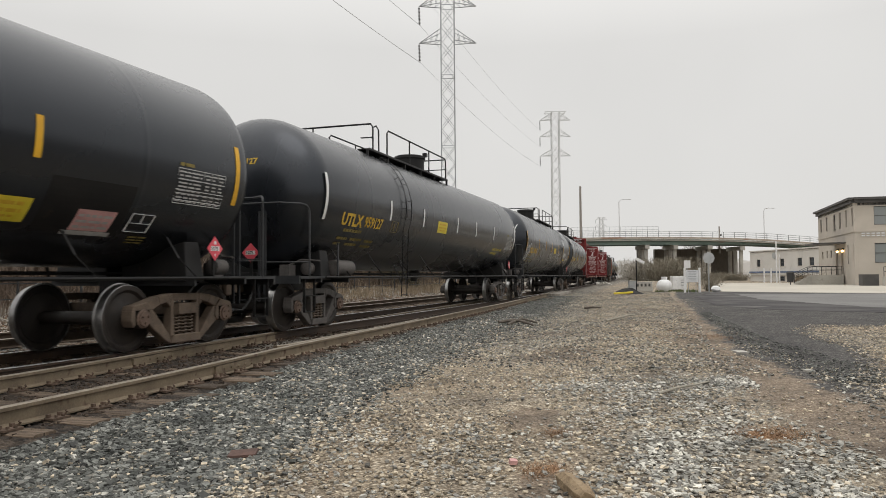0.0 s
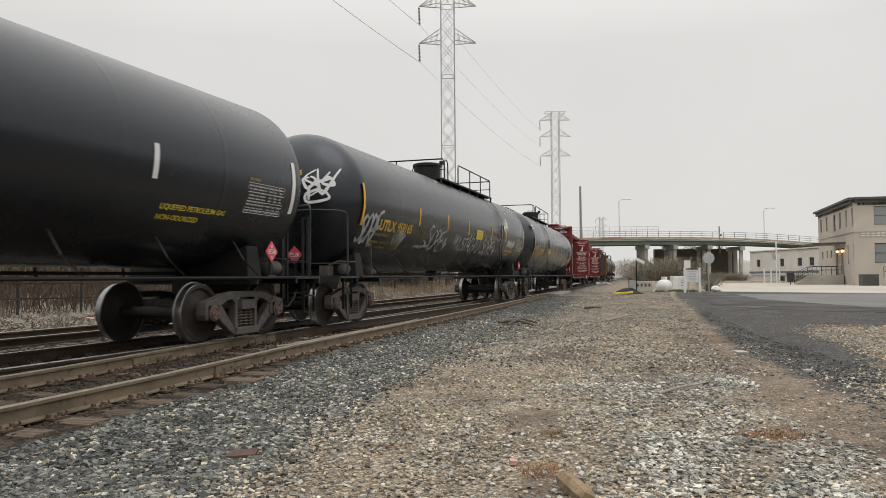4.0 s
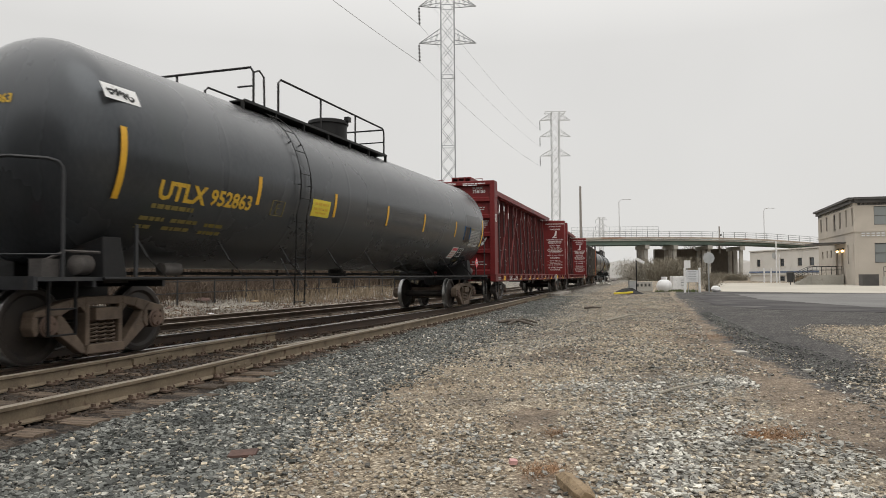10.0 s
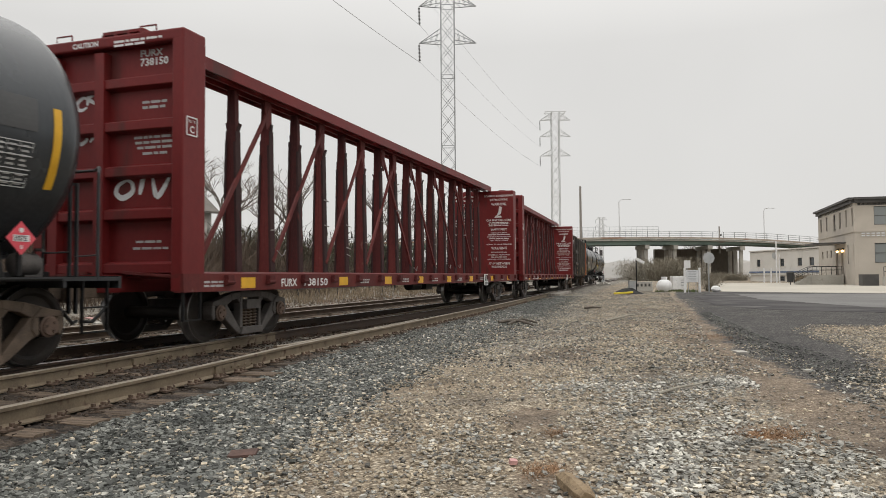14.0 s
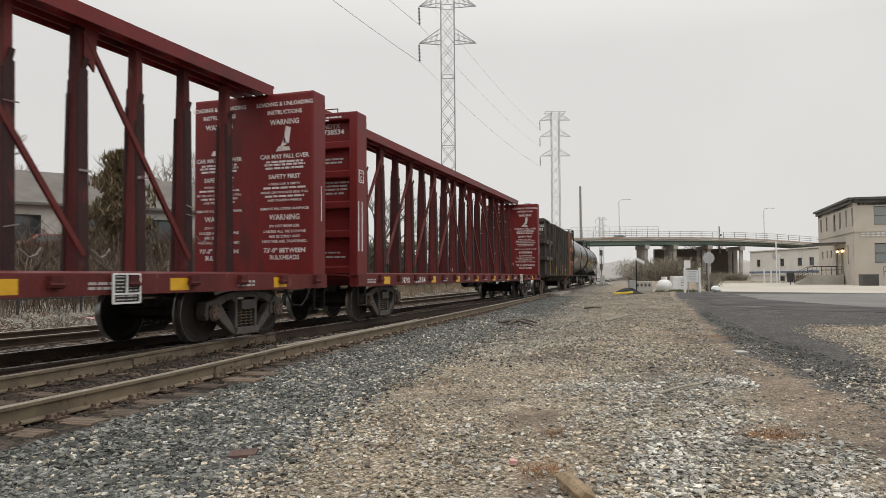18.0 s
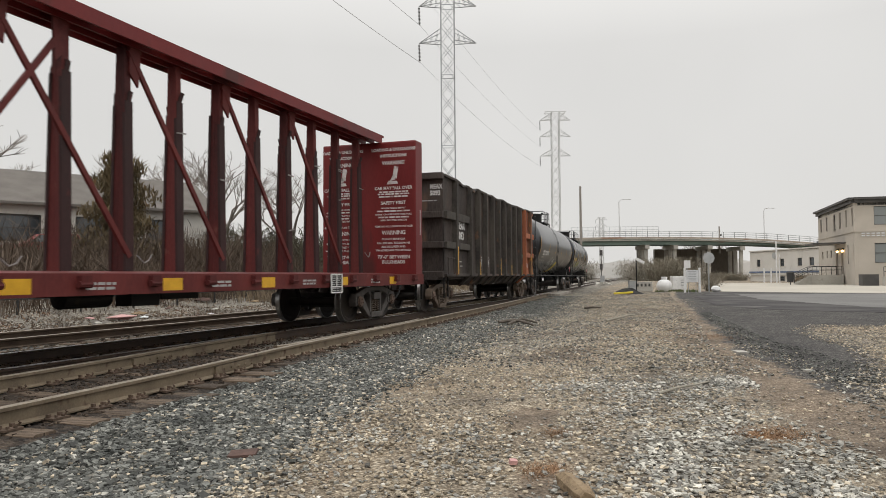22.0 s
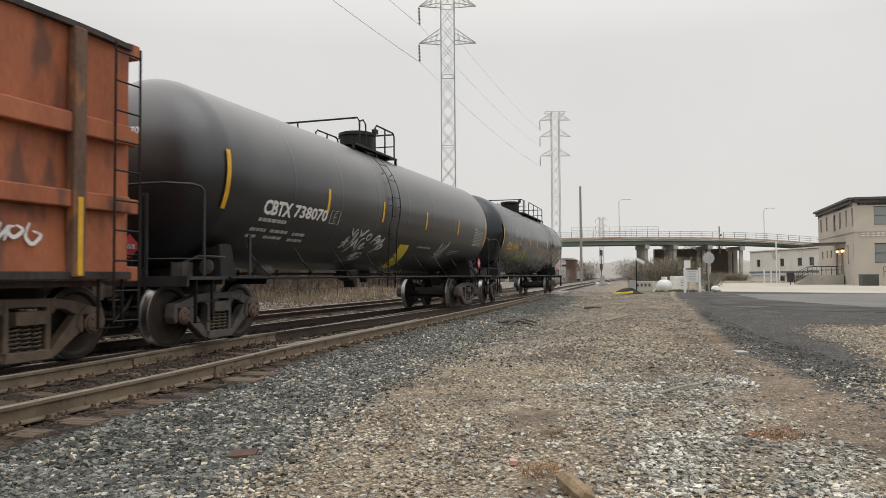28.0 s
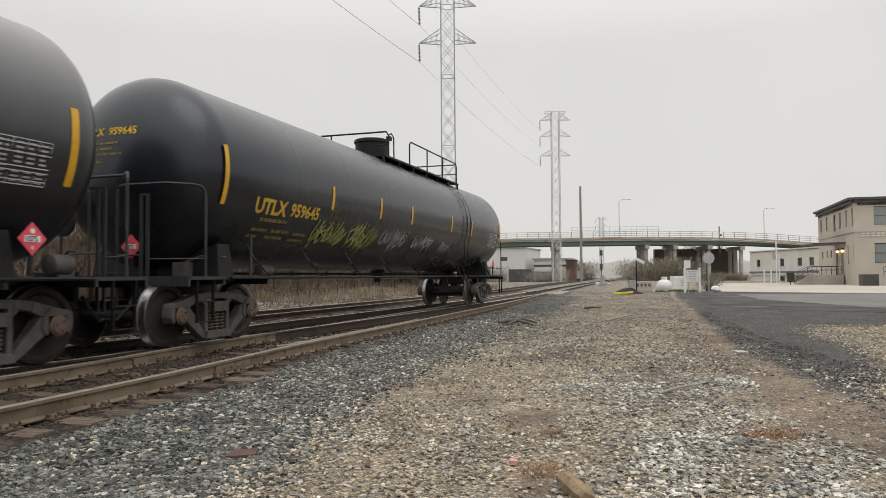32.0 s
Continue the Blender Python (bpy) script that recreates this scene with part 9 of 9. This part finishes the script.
for rx, ry, rr, n in ((0.53, 6.27, 0.22, 700), (-1.02, 4.82, 0.15, 450), (-1.15, 5.92, 0.10, 150), (0.21, 6.3, 0.08, 80), (0.13, 15.7, 0.5, 600)):
    rg = np.random.default_rng(int(ry * 100))
    xs, ys = rg.normal(rx, rr * 0.6, n), rg.normal(ry, rr * 0.8, n)
    blades("dry_grass", xs, ys, ground_height(xs, ys) - 0.005, (0.012, 0.05), (0.003, 0.008), 3.2, tuft_grass, "flattened tuft of rusty brown dry grass", int(ry * 100) + 7)
blades("dry_grass", x, y, z - 0.03, (0.2, 0.62), (0.012, 0.03), 0.5, STRAW, "tall dry straw-coloured grass along the fence", 52)
x, y, z = band_points(7000, 63, 3, 34, -12.0, -9.9, 0.4)
blades("brush", x, y, z - 0.04, (0.2, 0.9), (0.012, 0.035), 1.1, TWIG, "low dark brush round the fence", 64, category="brush")
x, y, z = band_points(3800, 53, 3, 40, -10.2, -6.4, 0.3)
blades("dry_grass", x, y, z - 0.03, (0.04, 0.20), (0.012, 0.025), 1.6, TWIG, "short brown dry grass on the gravel bank", 54)
x, y, z = band_points(4200, 65, 2, 45, -11.0, -6.3, 0.4)
blades("leaf_litter", x, y, z - 0.01, (0.02, 0.09), (0.02, 0.05), 2.4, LEAF_DRY, "fallen brown leaves along the bank", 66, category="leaves")
x, y, z = band_points(15000, 75, 27, 80, -24, -13.5, 0.6)
blades("brush", x, y, z - 0.05, (0.8, 2.9), (0.02, 0.06), 0.9, TWIG, "tall bare brown brush before the trees", 76, category="brush")
x, y, z = band_points(20000, 55, 2, 80, -24, -10.9, 0.45)
blades("brush", x, y, z - 0.05, (0.3, 1.6), (0.012, 0.04), 0.9, TWIG, "bare brown brush on the bank", 56, category="brush")
x, y, z = band_points(30000, 59, 4, 80, -27, -12.0, 0.9)
blades("brush", x, y, z - 0.05, (0.4, 1.65), (0.03, 0.09), 1.1, TWIG, "dense brown thicket on the bank", 62, category="brush")
x, y, z = band_points(4500, 57, 26, 80, -24, -9.5, 0.9)
blades("dry_grass", x, y, z - 0.05, (0.3, 0.9), (0.02, 0.05), 0.7, STRAW, "dry weeds on the bank", 58)
rg = np.random.default_rng(60)
xs, ys = rg.uniform(-3.4, -0.4, 700), rg.uniform(56.2, 60.5, 700)
blades("green_grass", xs, ys, ground_height(xs, ys), (0.05, 0.18), (0.02, 0.05), 0.7, surf("weed_green", (0.06, 0.085, 0.03), (0.13, 0.15, 0.06), 0.9, 0, 1, 10, 0, 0.01, rand=0.3, island=True), "low green weeds round the tank", 61)


# ---------- trees ----------
def grow(sh_big, sh_small, p, d, length, r, level, rg, leaf=None):
    segs = 3
    pts = [p]
    for i in range(segs):
        d = (d + Vector((rg.uniform(-1, 1), rg.uniform(-1, 1), rg.uniform(-0.4, 0.7))) * 0.16).normalized()
        pts.append(pts[-1] + d * (length / segs))
    (sh_big if level < 2 else sh_small).tube(pts, r, 6 if level < 2 else 3, r * 0.62)
    if level >= 5:
        return
    kids = 3 if level < 4 else 4
    for k in range(kids + (1 if level == 0 else 0)):
        q = pts[-1] if k == 0 else pts[rg.randint(1, segs)].lerp(pts[-1], rg.uniform(0, 0.6))
        nd = (d * rg.uniform(0.5, 0.9) + Vector((rg.uniform(-1, 1), rg.uniform(-1, 1), rg.uniform(-0.15, 0.6))) * 0.75).normalized()
        grow(sh_big, sh_small, q, nd, length * rg.uniform(0.58, 0.80), r * 0.60, level + 1, rg)


# paler copies of bark and twig, with haze put into the colour
BARK_HAZED = surf("bark_hazed", (0.15, 0.13, 0.11), (0.25, 0.222, 0.195), 0.9, 0, 3, 40, 0.5, 0.02, None, 0.6, 5, (3, 3, 0.6))
TWIG_HAZED = surf("twig_hazed", (0.17, 0.145, 0.125), (0.27, 0.235, 0.21), 0.9, 0, 1, 20, 0.0, 0.01, rand=0.2, island=True)


def bare_tree(seed, h, label):
    rg = random.Random(seed)
    big, small = Shape(), Shape()
    grow(big, small, Vector((0, 0, -0.2)), Vector((0, 0, 1)), h * 0.34, h * 0.022, 0, rg)
    th = thing("bare_tree", label, "tree", group="trees")
    part("trunk", big, BARK_HAZED, th, "grey-brown trunk and limbs", smooth=True)
    tw = new("crown", flat_mesh("crown", small, TWIG_HAZED))
    tw.parent = th
    tagged(tw, "leafless crown of fine twigs")
    return th


tree_1 = bare_tree(5, 11.0, "leafless tree behind the house")
tree_1.matrix_basis = pose(-41.8, 48.8, 2.0)
tree_2 = bare_tree(8, 10.5, "leafless tree behind the house")
tree_2.matrix_basis = pose(-38.5, 52.5, 2.0)
tree_3 = bare_tree(11, 10.0, "leafless tree on the bank")
tree_3.matrix_basis = pose(-33.5, 22.5, 2.0)
for m in (pose(-47, 52, 2, 0, 0, 130), pose(-36, 60, 1.5, 0, 0, 220), pose(-30, 66, 1.0, 0, 0, 40), pose(-52, 40, 2, 0, 0, 75)):
    copy_thing(tree_1, m)
for m in (pose(-33, 90, 0, 0, 0, 60), pose(-40, 110, 0, 0, 0, 10), pose(-3.0, 190, 0, 0, 0, 70), pose(2.5, 196, 0, 0, 0, 170), pose(-9, 205, 0, 0, 0, 250)):
    copy_thing(tree_2, m)
ever = thing("evergreen_tree", "shaggy brown-green evergreen beside the house", "tree", pose(-28.6, 30.2, 1.7), "trees")
part("trunk", Shape().tube([(0, 0, -0.3), (0, 0, 5.6)], 0.14, 8, 0.03), BARK, ever)
rg = np.random.default_rng(70)
n = 8500
hh = rg.uniform(0, 1, n) ** 0.8
ang = rg.uniform(0, 6.283, n)
rad = (2.0 * (1 - hh) ** 0.42 + 0.1) * rg.uniform(0.15, 1.1, n) * (0.75 + 0.3 * np.sin(ang * 3 + hh * 9) + 0.3 * np.sin(hh * 23 + ang))
px_, py_, pz_ = rad * np.cos(ang), rad * np.sin(ang), 0.4 + hh * 5.4
cr = blades("crown", px_, py_, pz_, (0.12, 0.42), (0.05, 0.12), 1.3, NEEDLE, "ragged crown of scaly sprays", 71)
cr.parent = ever
for key in ("category", "kind"):
    del cr[key]

# ---------- house on the bank ----------
house = thing("house", "single-storey white house with a long grey roof", "house", group="buildings")
hd = Vector((0.524, 0.852, 0))
hn = Vector((0.852, -0.524, 0))
e0, e1 = Vector((-38.1, 32.1, 0)) - hd * 24, Vector((-38.1, 32.1, 0)) + hd * 11.6
for k, (pa, pb) in enumerate(((e0, e1), (e1 - hn * 9, e0 - hn * 9))):
    opn = [(2.0 + 4.2 * i, 2.3, 3.3, 4.9) for i in range(8)]
    wl_, a_, d_, n__, g_ = wall_with_openings(house, pa[:2], pb[:2], 1.2, 5.75, opn, CREAM, label="white clapboard wall")
    for o in opn:
        fill_window(wl_, a_, d_, n__, g_, o)
for pe in (e0, e1):
    q = pe - hn * 9
    mid = (pe + q) / 2
    t = hd * 0.15
    gb = Shape().add([pe + Vector((0, 0, 1.2)) - t, q + Vector((0, 0, 1.2)) - t, q + Vector((0, 0, 5.75)) - t, mid + Vector((0, 0, 7.9)) - t, pe + Vector((0, 0, 5.75)) - t,
                      pe + Vector((0, 0, 1.2)) + t, q + Vector((0, 0, 1.2)) + t, q + Vector((0, 0, 5.75)) + t, mid + Vector((0, 0, 7.9)) + t, pe + Vector((0, 0, 5.75)) + t],
                     [(0, 1, 2, 3, 4), (9, 8, 7, 6, 5), (0, 5, 6, 1), (1, 6, 7, 2), (2, 7, 8, 3), (3, 8, 9, 4), (4, 9, 5, 0)])
    part("gable", gb, CREAM, house)
for s in (1, -1):
    edge = hn * 0.6 if s > 0 else hn * -9.6
    m0, m1 = e0 - hn * 4.5 - hd * 0.5, e1 - hn * 4.5 + hd * 0.5
    p0, p1 = e0 + edge - hd * 0.5, e1 + edge + hd * 0.5
    sl = Shape().add([p0 + Vector((0, 0, 5.6)), p1 + Vector((0, 0, 5.6)), m1 + Vector((0, 0, 8.1)), m0 + Vector((0, 0, 8.1)), p0 + Vector((0, 0, 5.45)), p1 + Vector((0, 0, 5.45)), m1 + Vector((0, 0, 7.95)), m0 + Vector((0, 0, 7.95))],
                     [(0, 1, 2, 3), (7, 6, 5, 4), (0, 4, 5, 1), (1, 5, 6, 2), (2, 6, 7, 3), (3, 7, 4, 0)])
    part("roof_slope", sl, ROOF_GREY, house, "grey shingle roof")


def parked_car(label, m, paint):
    car = thing("parked_car", label, "car", m)
    body = Shape().add([(-0.85, -2.2, 0.35), (0.85, -2.2, 0.35), (0.85, 2.2, 0.35), (-0.85, 2.2, 0.35), (-0.88, -2.2, 0.85), (0.88, -2.2, 0.85), (0.88, 2.2, 0.95), (-0.88, 2.2, 0.95)],
                       [(3, 2, 1, 0), (4, 5, 6, 7), (0, 1, 5, 4), (1, 2, 6, 5), (2, 3, 7, 6), (3, 0, 4, 7)])
    part("body", body, paint, car, bevel=0.12)
    cabn = Shape().add([(-0.80, -1.2, 0.88), (0.80, -1.2, 0.88), (0.80, 1.9, 0.92), (-0.80, 1.9, 0.92), (-0.62, -0.5, 1.45), (0.62, -0.5, 1.45), (0.62, 1.5, 1.48), (-0.62, 1.5, 1.48)],
                       [(3, 2, 1, 0), (4, 5, 6, 7), (0, 1, 5, 4), (1, 2, 6, 5), (2, 3, 7, 6), (3, 0, 4, 7)])
    c = part("cabin", cabn, paint, car, bevel=0.08)
    for s in (-1, 1):
        part("side_window", Shape().add([(s * 0.80, -0.95, 0.98), (s * 0.80, 1.6, 1.0), (s * 0.665, 1.35, 1.38), (s * 0.665, -0.45, 1.36), (s * 0.81, -0.95, 0.98), (s * 0.81, 1.6, 1.0), (s * 0.675, 1.35, 1.38), (s * 0.675, -0.45, 1.36)],
                                         [(0, 1, 2, 3), (7, 6, 5, 4), (0, 4, 5, 1), (1, 5, 6, 2), (2, 6, 7, 3), (3, 7, 4, 0)]), WINDOW, c)
        for y_ in (-1.35, 1.35):
            wh = part("wheel", Shape().lathe([(-0.1, 0.30), (0.1, 0.32), (0.1, 0.2), (-0.1, 0.2)], (s * 0.78, y_, 0.32), (1, 0, 0), 18), RUBBER, car)
            part("rim", Shape().lathe([(0, 0.2), (0.03, 0.18)], (s * 0.86, y_, 0.32), (s, 0, 0), 14), GALV, wh)
    return car


hx = Vector((-38.1, 32.1, 0)) + hn * 3.2 + hd * 1.0
parked_car("red car parked before the house", Matrix.Translation((hx.x, hx.y, 2.12)) @ Matrix.Rotation(math.atan2(hd.y, hd.x) - math.pi / 2, 4, "Z"), CAR_PAINT_RED)
bridge_car = parked_car("pale silver car driving over the bridge", Matrix.Identity(4), SILVER_PAINT)
bridge_car.name = "moving_car"

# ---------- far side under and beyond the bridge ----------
# far walls, with haze put into their white
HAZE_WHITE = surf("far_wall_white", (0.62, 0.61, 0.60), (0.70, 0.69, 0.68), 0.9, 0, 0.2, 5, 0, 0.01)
wh = thing("white_warehouse", "large white warehouse beyond the bridge", "building", group="buildings")
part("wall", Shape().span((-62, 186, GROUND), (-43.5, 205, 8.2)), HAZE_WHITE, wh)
part("roof", Shape().span((-62.3, 185.7, 8.2), (-43.2, 205.3, 8.5)), GALV, wh)
for i in range(3):
    part("window", Shape().box((-59 + i * 5, 185.95, 5.5), (1.6, 0.1, 1.0)), WINDOW, wh)
wh2 = thing("loading_shed", "pale shed with dark bands beyond the bridge", "building", group="buildings")
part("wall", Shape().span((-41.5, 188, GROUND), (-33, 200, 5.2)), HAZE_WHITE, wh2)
for z in (1.6, 3.4):
    part("band", Shape().span((-41.6, 187.9, z), (-32.9, 188.0, z + 0.5)), CORNICE, wh2)
part("roof", Shape().span((-42, 187.5, 5.2), (-32.5, 200.5, 5.6)), GALV, wh2)
shed = thing("brick_shed", "small brown brick shed beside the tracks", "shed", group="buildings")
part("wall", Shape().span((-30.6, 173.5, GROUND), (-28.4, 176.5, 4.6)), surf("brick_brown", (0.26, 0.17, 0.14), (0.33, 0.23, 0.19), 0.9, 0, 1, 20, 0.1, 0.01), shed)
part("roof", Shape().span((-30.8, 173.3, 4.6), (-28.2, 176.7, 4.8)), CORNICE, shed)
cont = thing("dark_container", "dark grey steel container beside the tracks", "container", pose(-35.6, 147.5, GROUND, 0, 0, 15))
part("body", Shape().box((0, 0, 1.3), (4.6, 2.4, 2.6)), surf("container_grey", (0.06, 0.06, 0.062), (0.10, 0.098, 0.095), 0.7, 0, 1, 14, 0.1, 0.01), cont)
for i in range(12):
    part("rib", Shape().box((-2.1 + i * 0.38, -1.22, 1.3), (0.12, 0.06, 2.4)), CORNICE, cont)
van = thing("white_truck", "white box truck parked beyond the tracks", "truck", pose(-31.5, 178, GROUND, 0, 0, 60))
part("box", Shape().box((0, 0, 2.0), (2.4, 5.0, 2.6)), WHITE, van)
part("cab", Shape().box((0, -3.4, 1.4), (2.2, 1.7, 1.9)), WHITE, van)
for s in (-1, 1):
    for y_ in (-3.4, 1.6):
        part("wheel", Shape().lathe([(-0.12, 0.45), (0.12, 0.45)], (s * 1.05, y_, 0.45), (1, 0, 0), 14), RUBBER, van)


def thicket(name, cx, cy, sx, sy, h, n, mat, label, seed, stem=(0.02, 0.055)):
    """A ragged mass of bare stems, higher in its middle."""
    rg = np.random.default_rng(seed)
    k = max(3, n // 130)
    ccx, ccy, cch = rg.normal(0, 0.5, k) * sx, rg.normal(0, 0.5, k) * sy, rg.uniform(0.45, 1.0, k) * h
    pick = rg.integers(0, k, n)
    u = rg.uniform(0, 1, n)
    spread = 0.28 * cch[pick]
    x = cx + ccx[pick] + rg.normal(0, 1, n) * spread * (0.25 + u)
    y = cy + ccy[pick] + rg.normal(0, 1, n) * spread * (0.25 + u)
    z = np.maximum(GROUND - 0.1, GROUND + u * cch[pick] * 0.85 - 0.3)
    return blades(name, x, y, z, (0.25, 0.8), stem, 2.2, mat, label, seed + 1, category="brush")


thicket("thicket", -7.0, 160, 6, 5, 6.0, 15000, BRUSH, "bare grey-brown thicket beside the bridge pier", 81, (0.03, 0.10))
thicket("thicket", 3.0, 163, 9, 4, 2.2, 7000, BRUSH, "bare grey-brown thicket under the bridge", 83)
thicket("thicket", 0.55, 59.5, 0.15, 0.4, 1.9, 420, BRUSH, "bare bush behind the stop sign", 85)
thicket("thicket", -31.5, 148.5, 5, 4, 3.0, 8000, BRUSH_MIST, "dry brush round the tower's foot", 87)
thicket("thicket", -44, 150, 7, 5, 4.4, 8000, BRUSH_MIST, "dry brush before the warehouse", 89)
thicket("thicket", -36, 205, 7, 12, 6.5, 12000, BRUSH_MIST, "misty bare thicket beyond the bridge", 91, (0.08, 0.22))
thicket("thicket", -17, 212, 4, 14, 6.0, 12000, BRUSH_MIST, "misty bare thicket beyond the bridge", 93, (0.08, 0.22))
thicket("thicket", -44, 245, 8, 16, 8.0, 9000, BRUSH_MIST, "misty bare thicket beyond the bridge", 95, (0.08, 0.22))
HEDGE = surf("hedge_olive", (0.040, 0.038, 0.024), (0.095, 0.085, 0.055), 0.9, 0, 0.5, 8, 0.0, 0.01, rand=0.35, island=True)
thicket("hedge", -30.0, 45.0, 5.0, 2.5, 6.0, 15000, HEDGE, "dense dark olive-brown hedge beyond the house", 101, (0.04, 0.13))
thicket("hedge", -25.0, 52.0, 4.0, 3.0, 5.0, 9000, HEDGE, "dense dark olive-brown hedge beyond the house", 103, (0.04, 0.13))
thicket("thicket", 12.0, 99, 1.4, 2.5, 1.6, 900, STRAW, "dry shrubs beside the steps", 97)


def ridge(name, y0, x0, x1, h0, h1, step, mat, label, seed):
    """A thin standing mass with a ragged top: far woods, or an unseen sky blocker."""
    rg = np.random.default_rng(seed)
    m = int((x1 - x0) / step)
    xs = np.linspace(x0, x1, m)
    top = h0 + (h1 - h0) * (0.5 + 0.5 * np.sin(xs / 37.0 + seed) * np.sin(xs / 11.0)) * rg.uniform(0.75, 1.0, m)
    v = np.concatenate([np.stack([xs, np.full(m, y0), np.full(m, GROUND - 0.5)], 1), np.stack([xs, np.full(m, y0), top], 1), np.stack([xs, np.full(m, y0 + 8.0), top * 0.8], 1)])
    i = np.arange(m - 1)
    f = np.concatenate([np.stack([i, i + 1, m + i + 1, m + i], 1), np.stack([m + i, m + i + 1, 2 * m + i + 1, 2 * m + i], 1)])
    return tagged(new(name, quick_mesh(name, v, f, mat)), label, "backdrop", kind="structure")


# there is no fog in the air: mist is put into the woods' colours
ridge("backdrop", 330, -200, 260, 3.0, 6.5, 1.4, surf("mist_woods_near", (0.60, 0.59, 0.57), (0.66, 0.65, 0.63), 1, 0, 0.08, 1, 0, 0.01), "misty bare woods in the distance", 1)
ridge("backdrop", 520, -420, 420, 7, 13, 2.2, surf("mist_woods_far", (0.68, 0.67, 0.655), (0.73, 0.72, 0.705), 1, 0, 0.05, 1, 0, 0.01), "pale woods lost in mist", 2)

# unseen ridges added to keep low sky out of the tanks' reflections
SKY_BLOCK = surf("sky_block_dark", (0.055, 0.048, 0.040), (0.10, 0.09, 0.075), 1, 0, 0.08, 1, 0, 0.01)
behind = ridge("backdrop", 0, -140, 140, 6.0, 9.0, 1.6, SKY_BLOCK, "unseen dark ridge behind the viewer, added to block low sky", 3)
behind.matrix_basis = pose(20, -42, 0, 0, 0, 180)
beside = ridge("backdrop", 0, -70, 45, 5.0, 8.0, 1.6, SKY_BLOCK, "unseen dark ridge beside the yard, added to block low sky", 4)
beside.matrix_basis = pose(52, 8, 0, 0, 0, -80)


# ---------- motion ----------
def car_pose(front, L, truck_in, t):
    a, b = front + truck_in - gone(t), front + L - truck_in - gone(t)
    p, q = on_track(a), on_track(b)
    mid = (p + q) / 2
    d = q - p
    return Matrix.Translation(mid) @ Matrix.Rotation(math.atan2(-d.x, d.y), 4, "Z")


def motions():
    for car, front, L, tin in MOVERS:
        walk(car, [(t * 1.0, car_pose(front, L, tin, t * 1.0)) for t in range(33)])
    def over_bridge(u):
        p, q = bridge_at(u), bridge_at(u + 1.0)
        o = Vector((-0.335, 0.925, 0)) * 2.2
        d = q - p
        return Matrix.Translation((p.x + o.x, p.y + o.y, deck_z(u) - 0.54)) @ Matrix.Rotation(math.atan2(-d.x, d.y) + math.pi, 4, "Z")
    rows = [(0.0, over_bridge(-70)), (11.5, over_bridge(-70))]
    for t in range(13, 25):
        rows.append((float(t), over_bridge(min(66.0, 6.3 + 11.8 * (t - 19.0)))))
    walk(bridge_car, rows + [(32.0, over_bridge(66.0))])
    turns = [(k * 4 / 30, gone(min(32.0, k * 4 / 30)) / WHEEL_R) for k in range(241)]
    for w in WHEELSETS:
        y = w.matrix_basis.translation.y
        walk(w, [(t, Matrix.Translation((0, y, WHEEL_R)) @ Matrix.Rotation(a, 4, "X")) for t, a in turns])


motions()
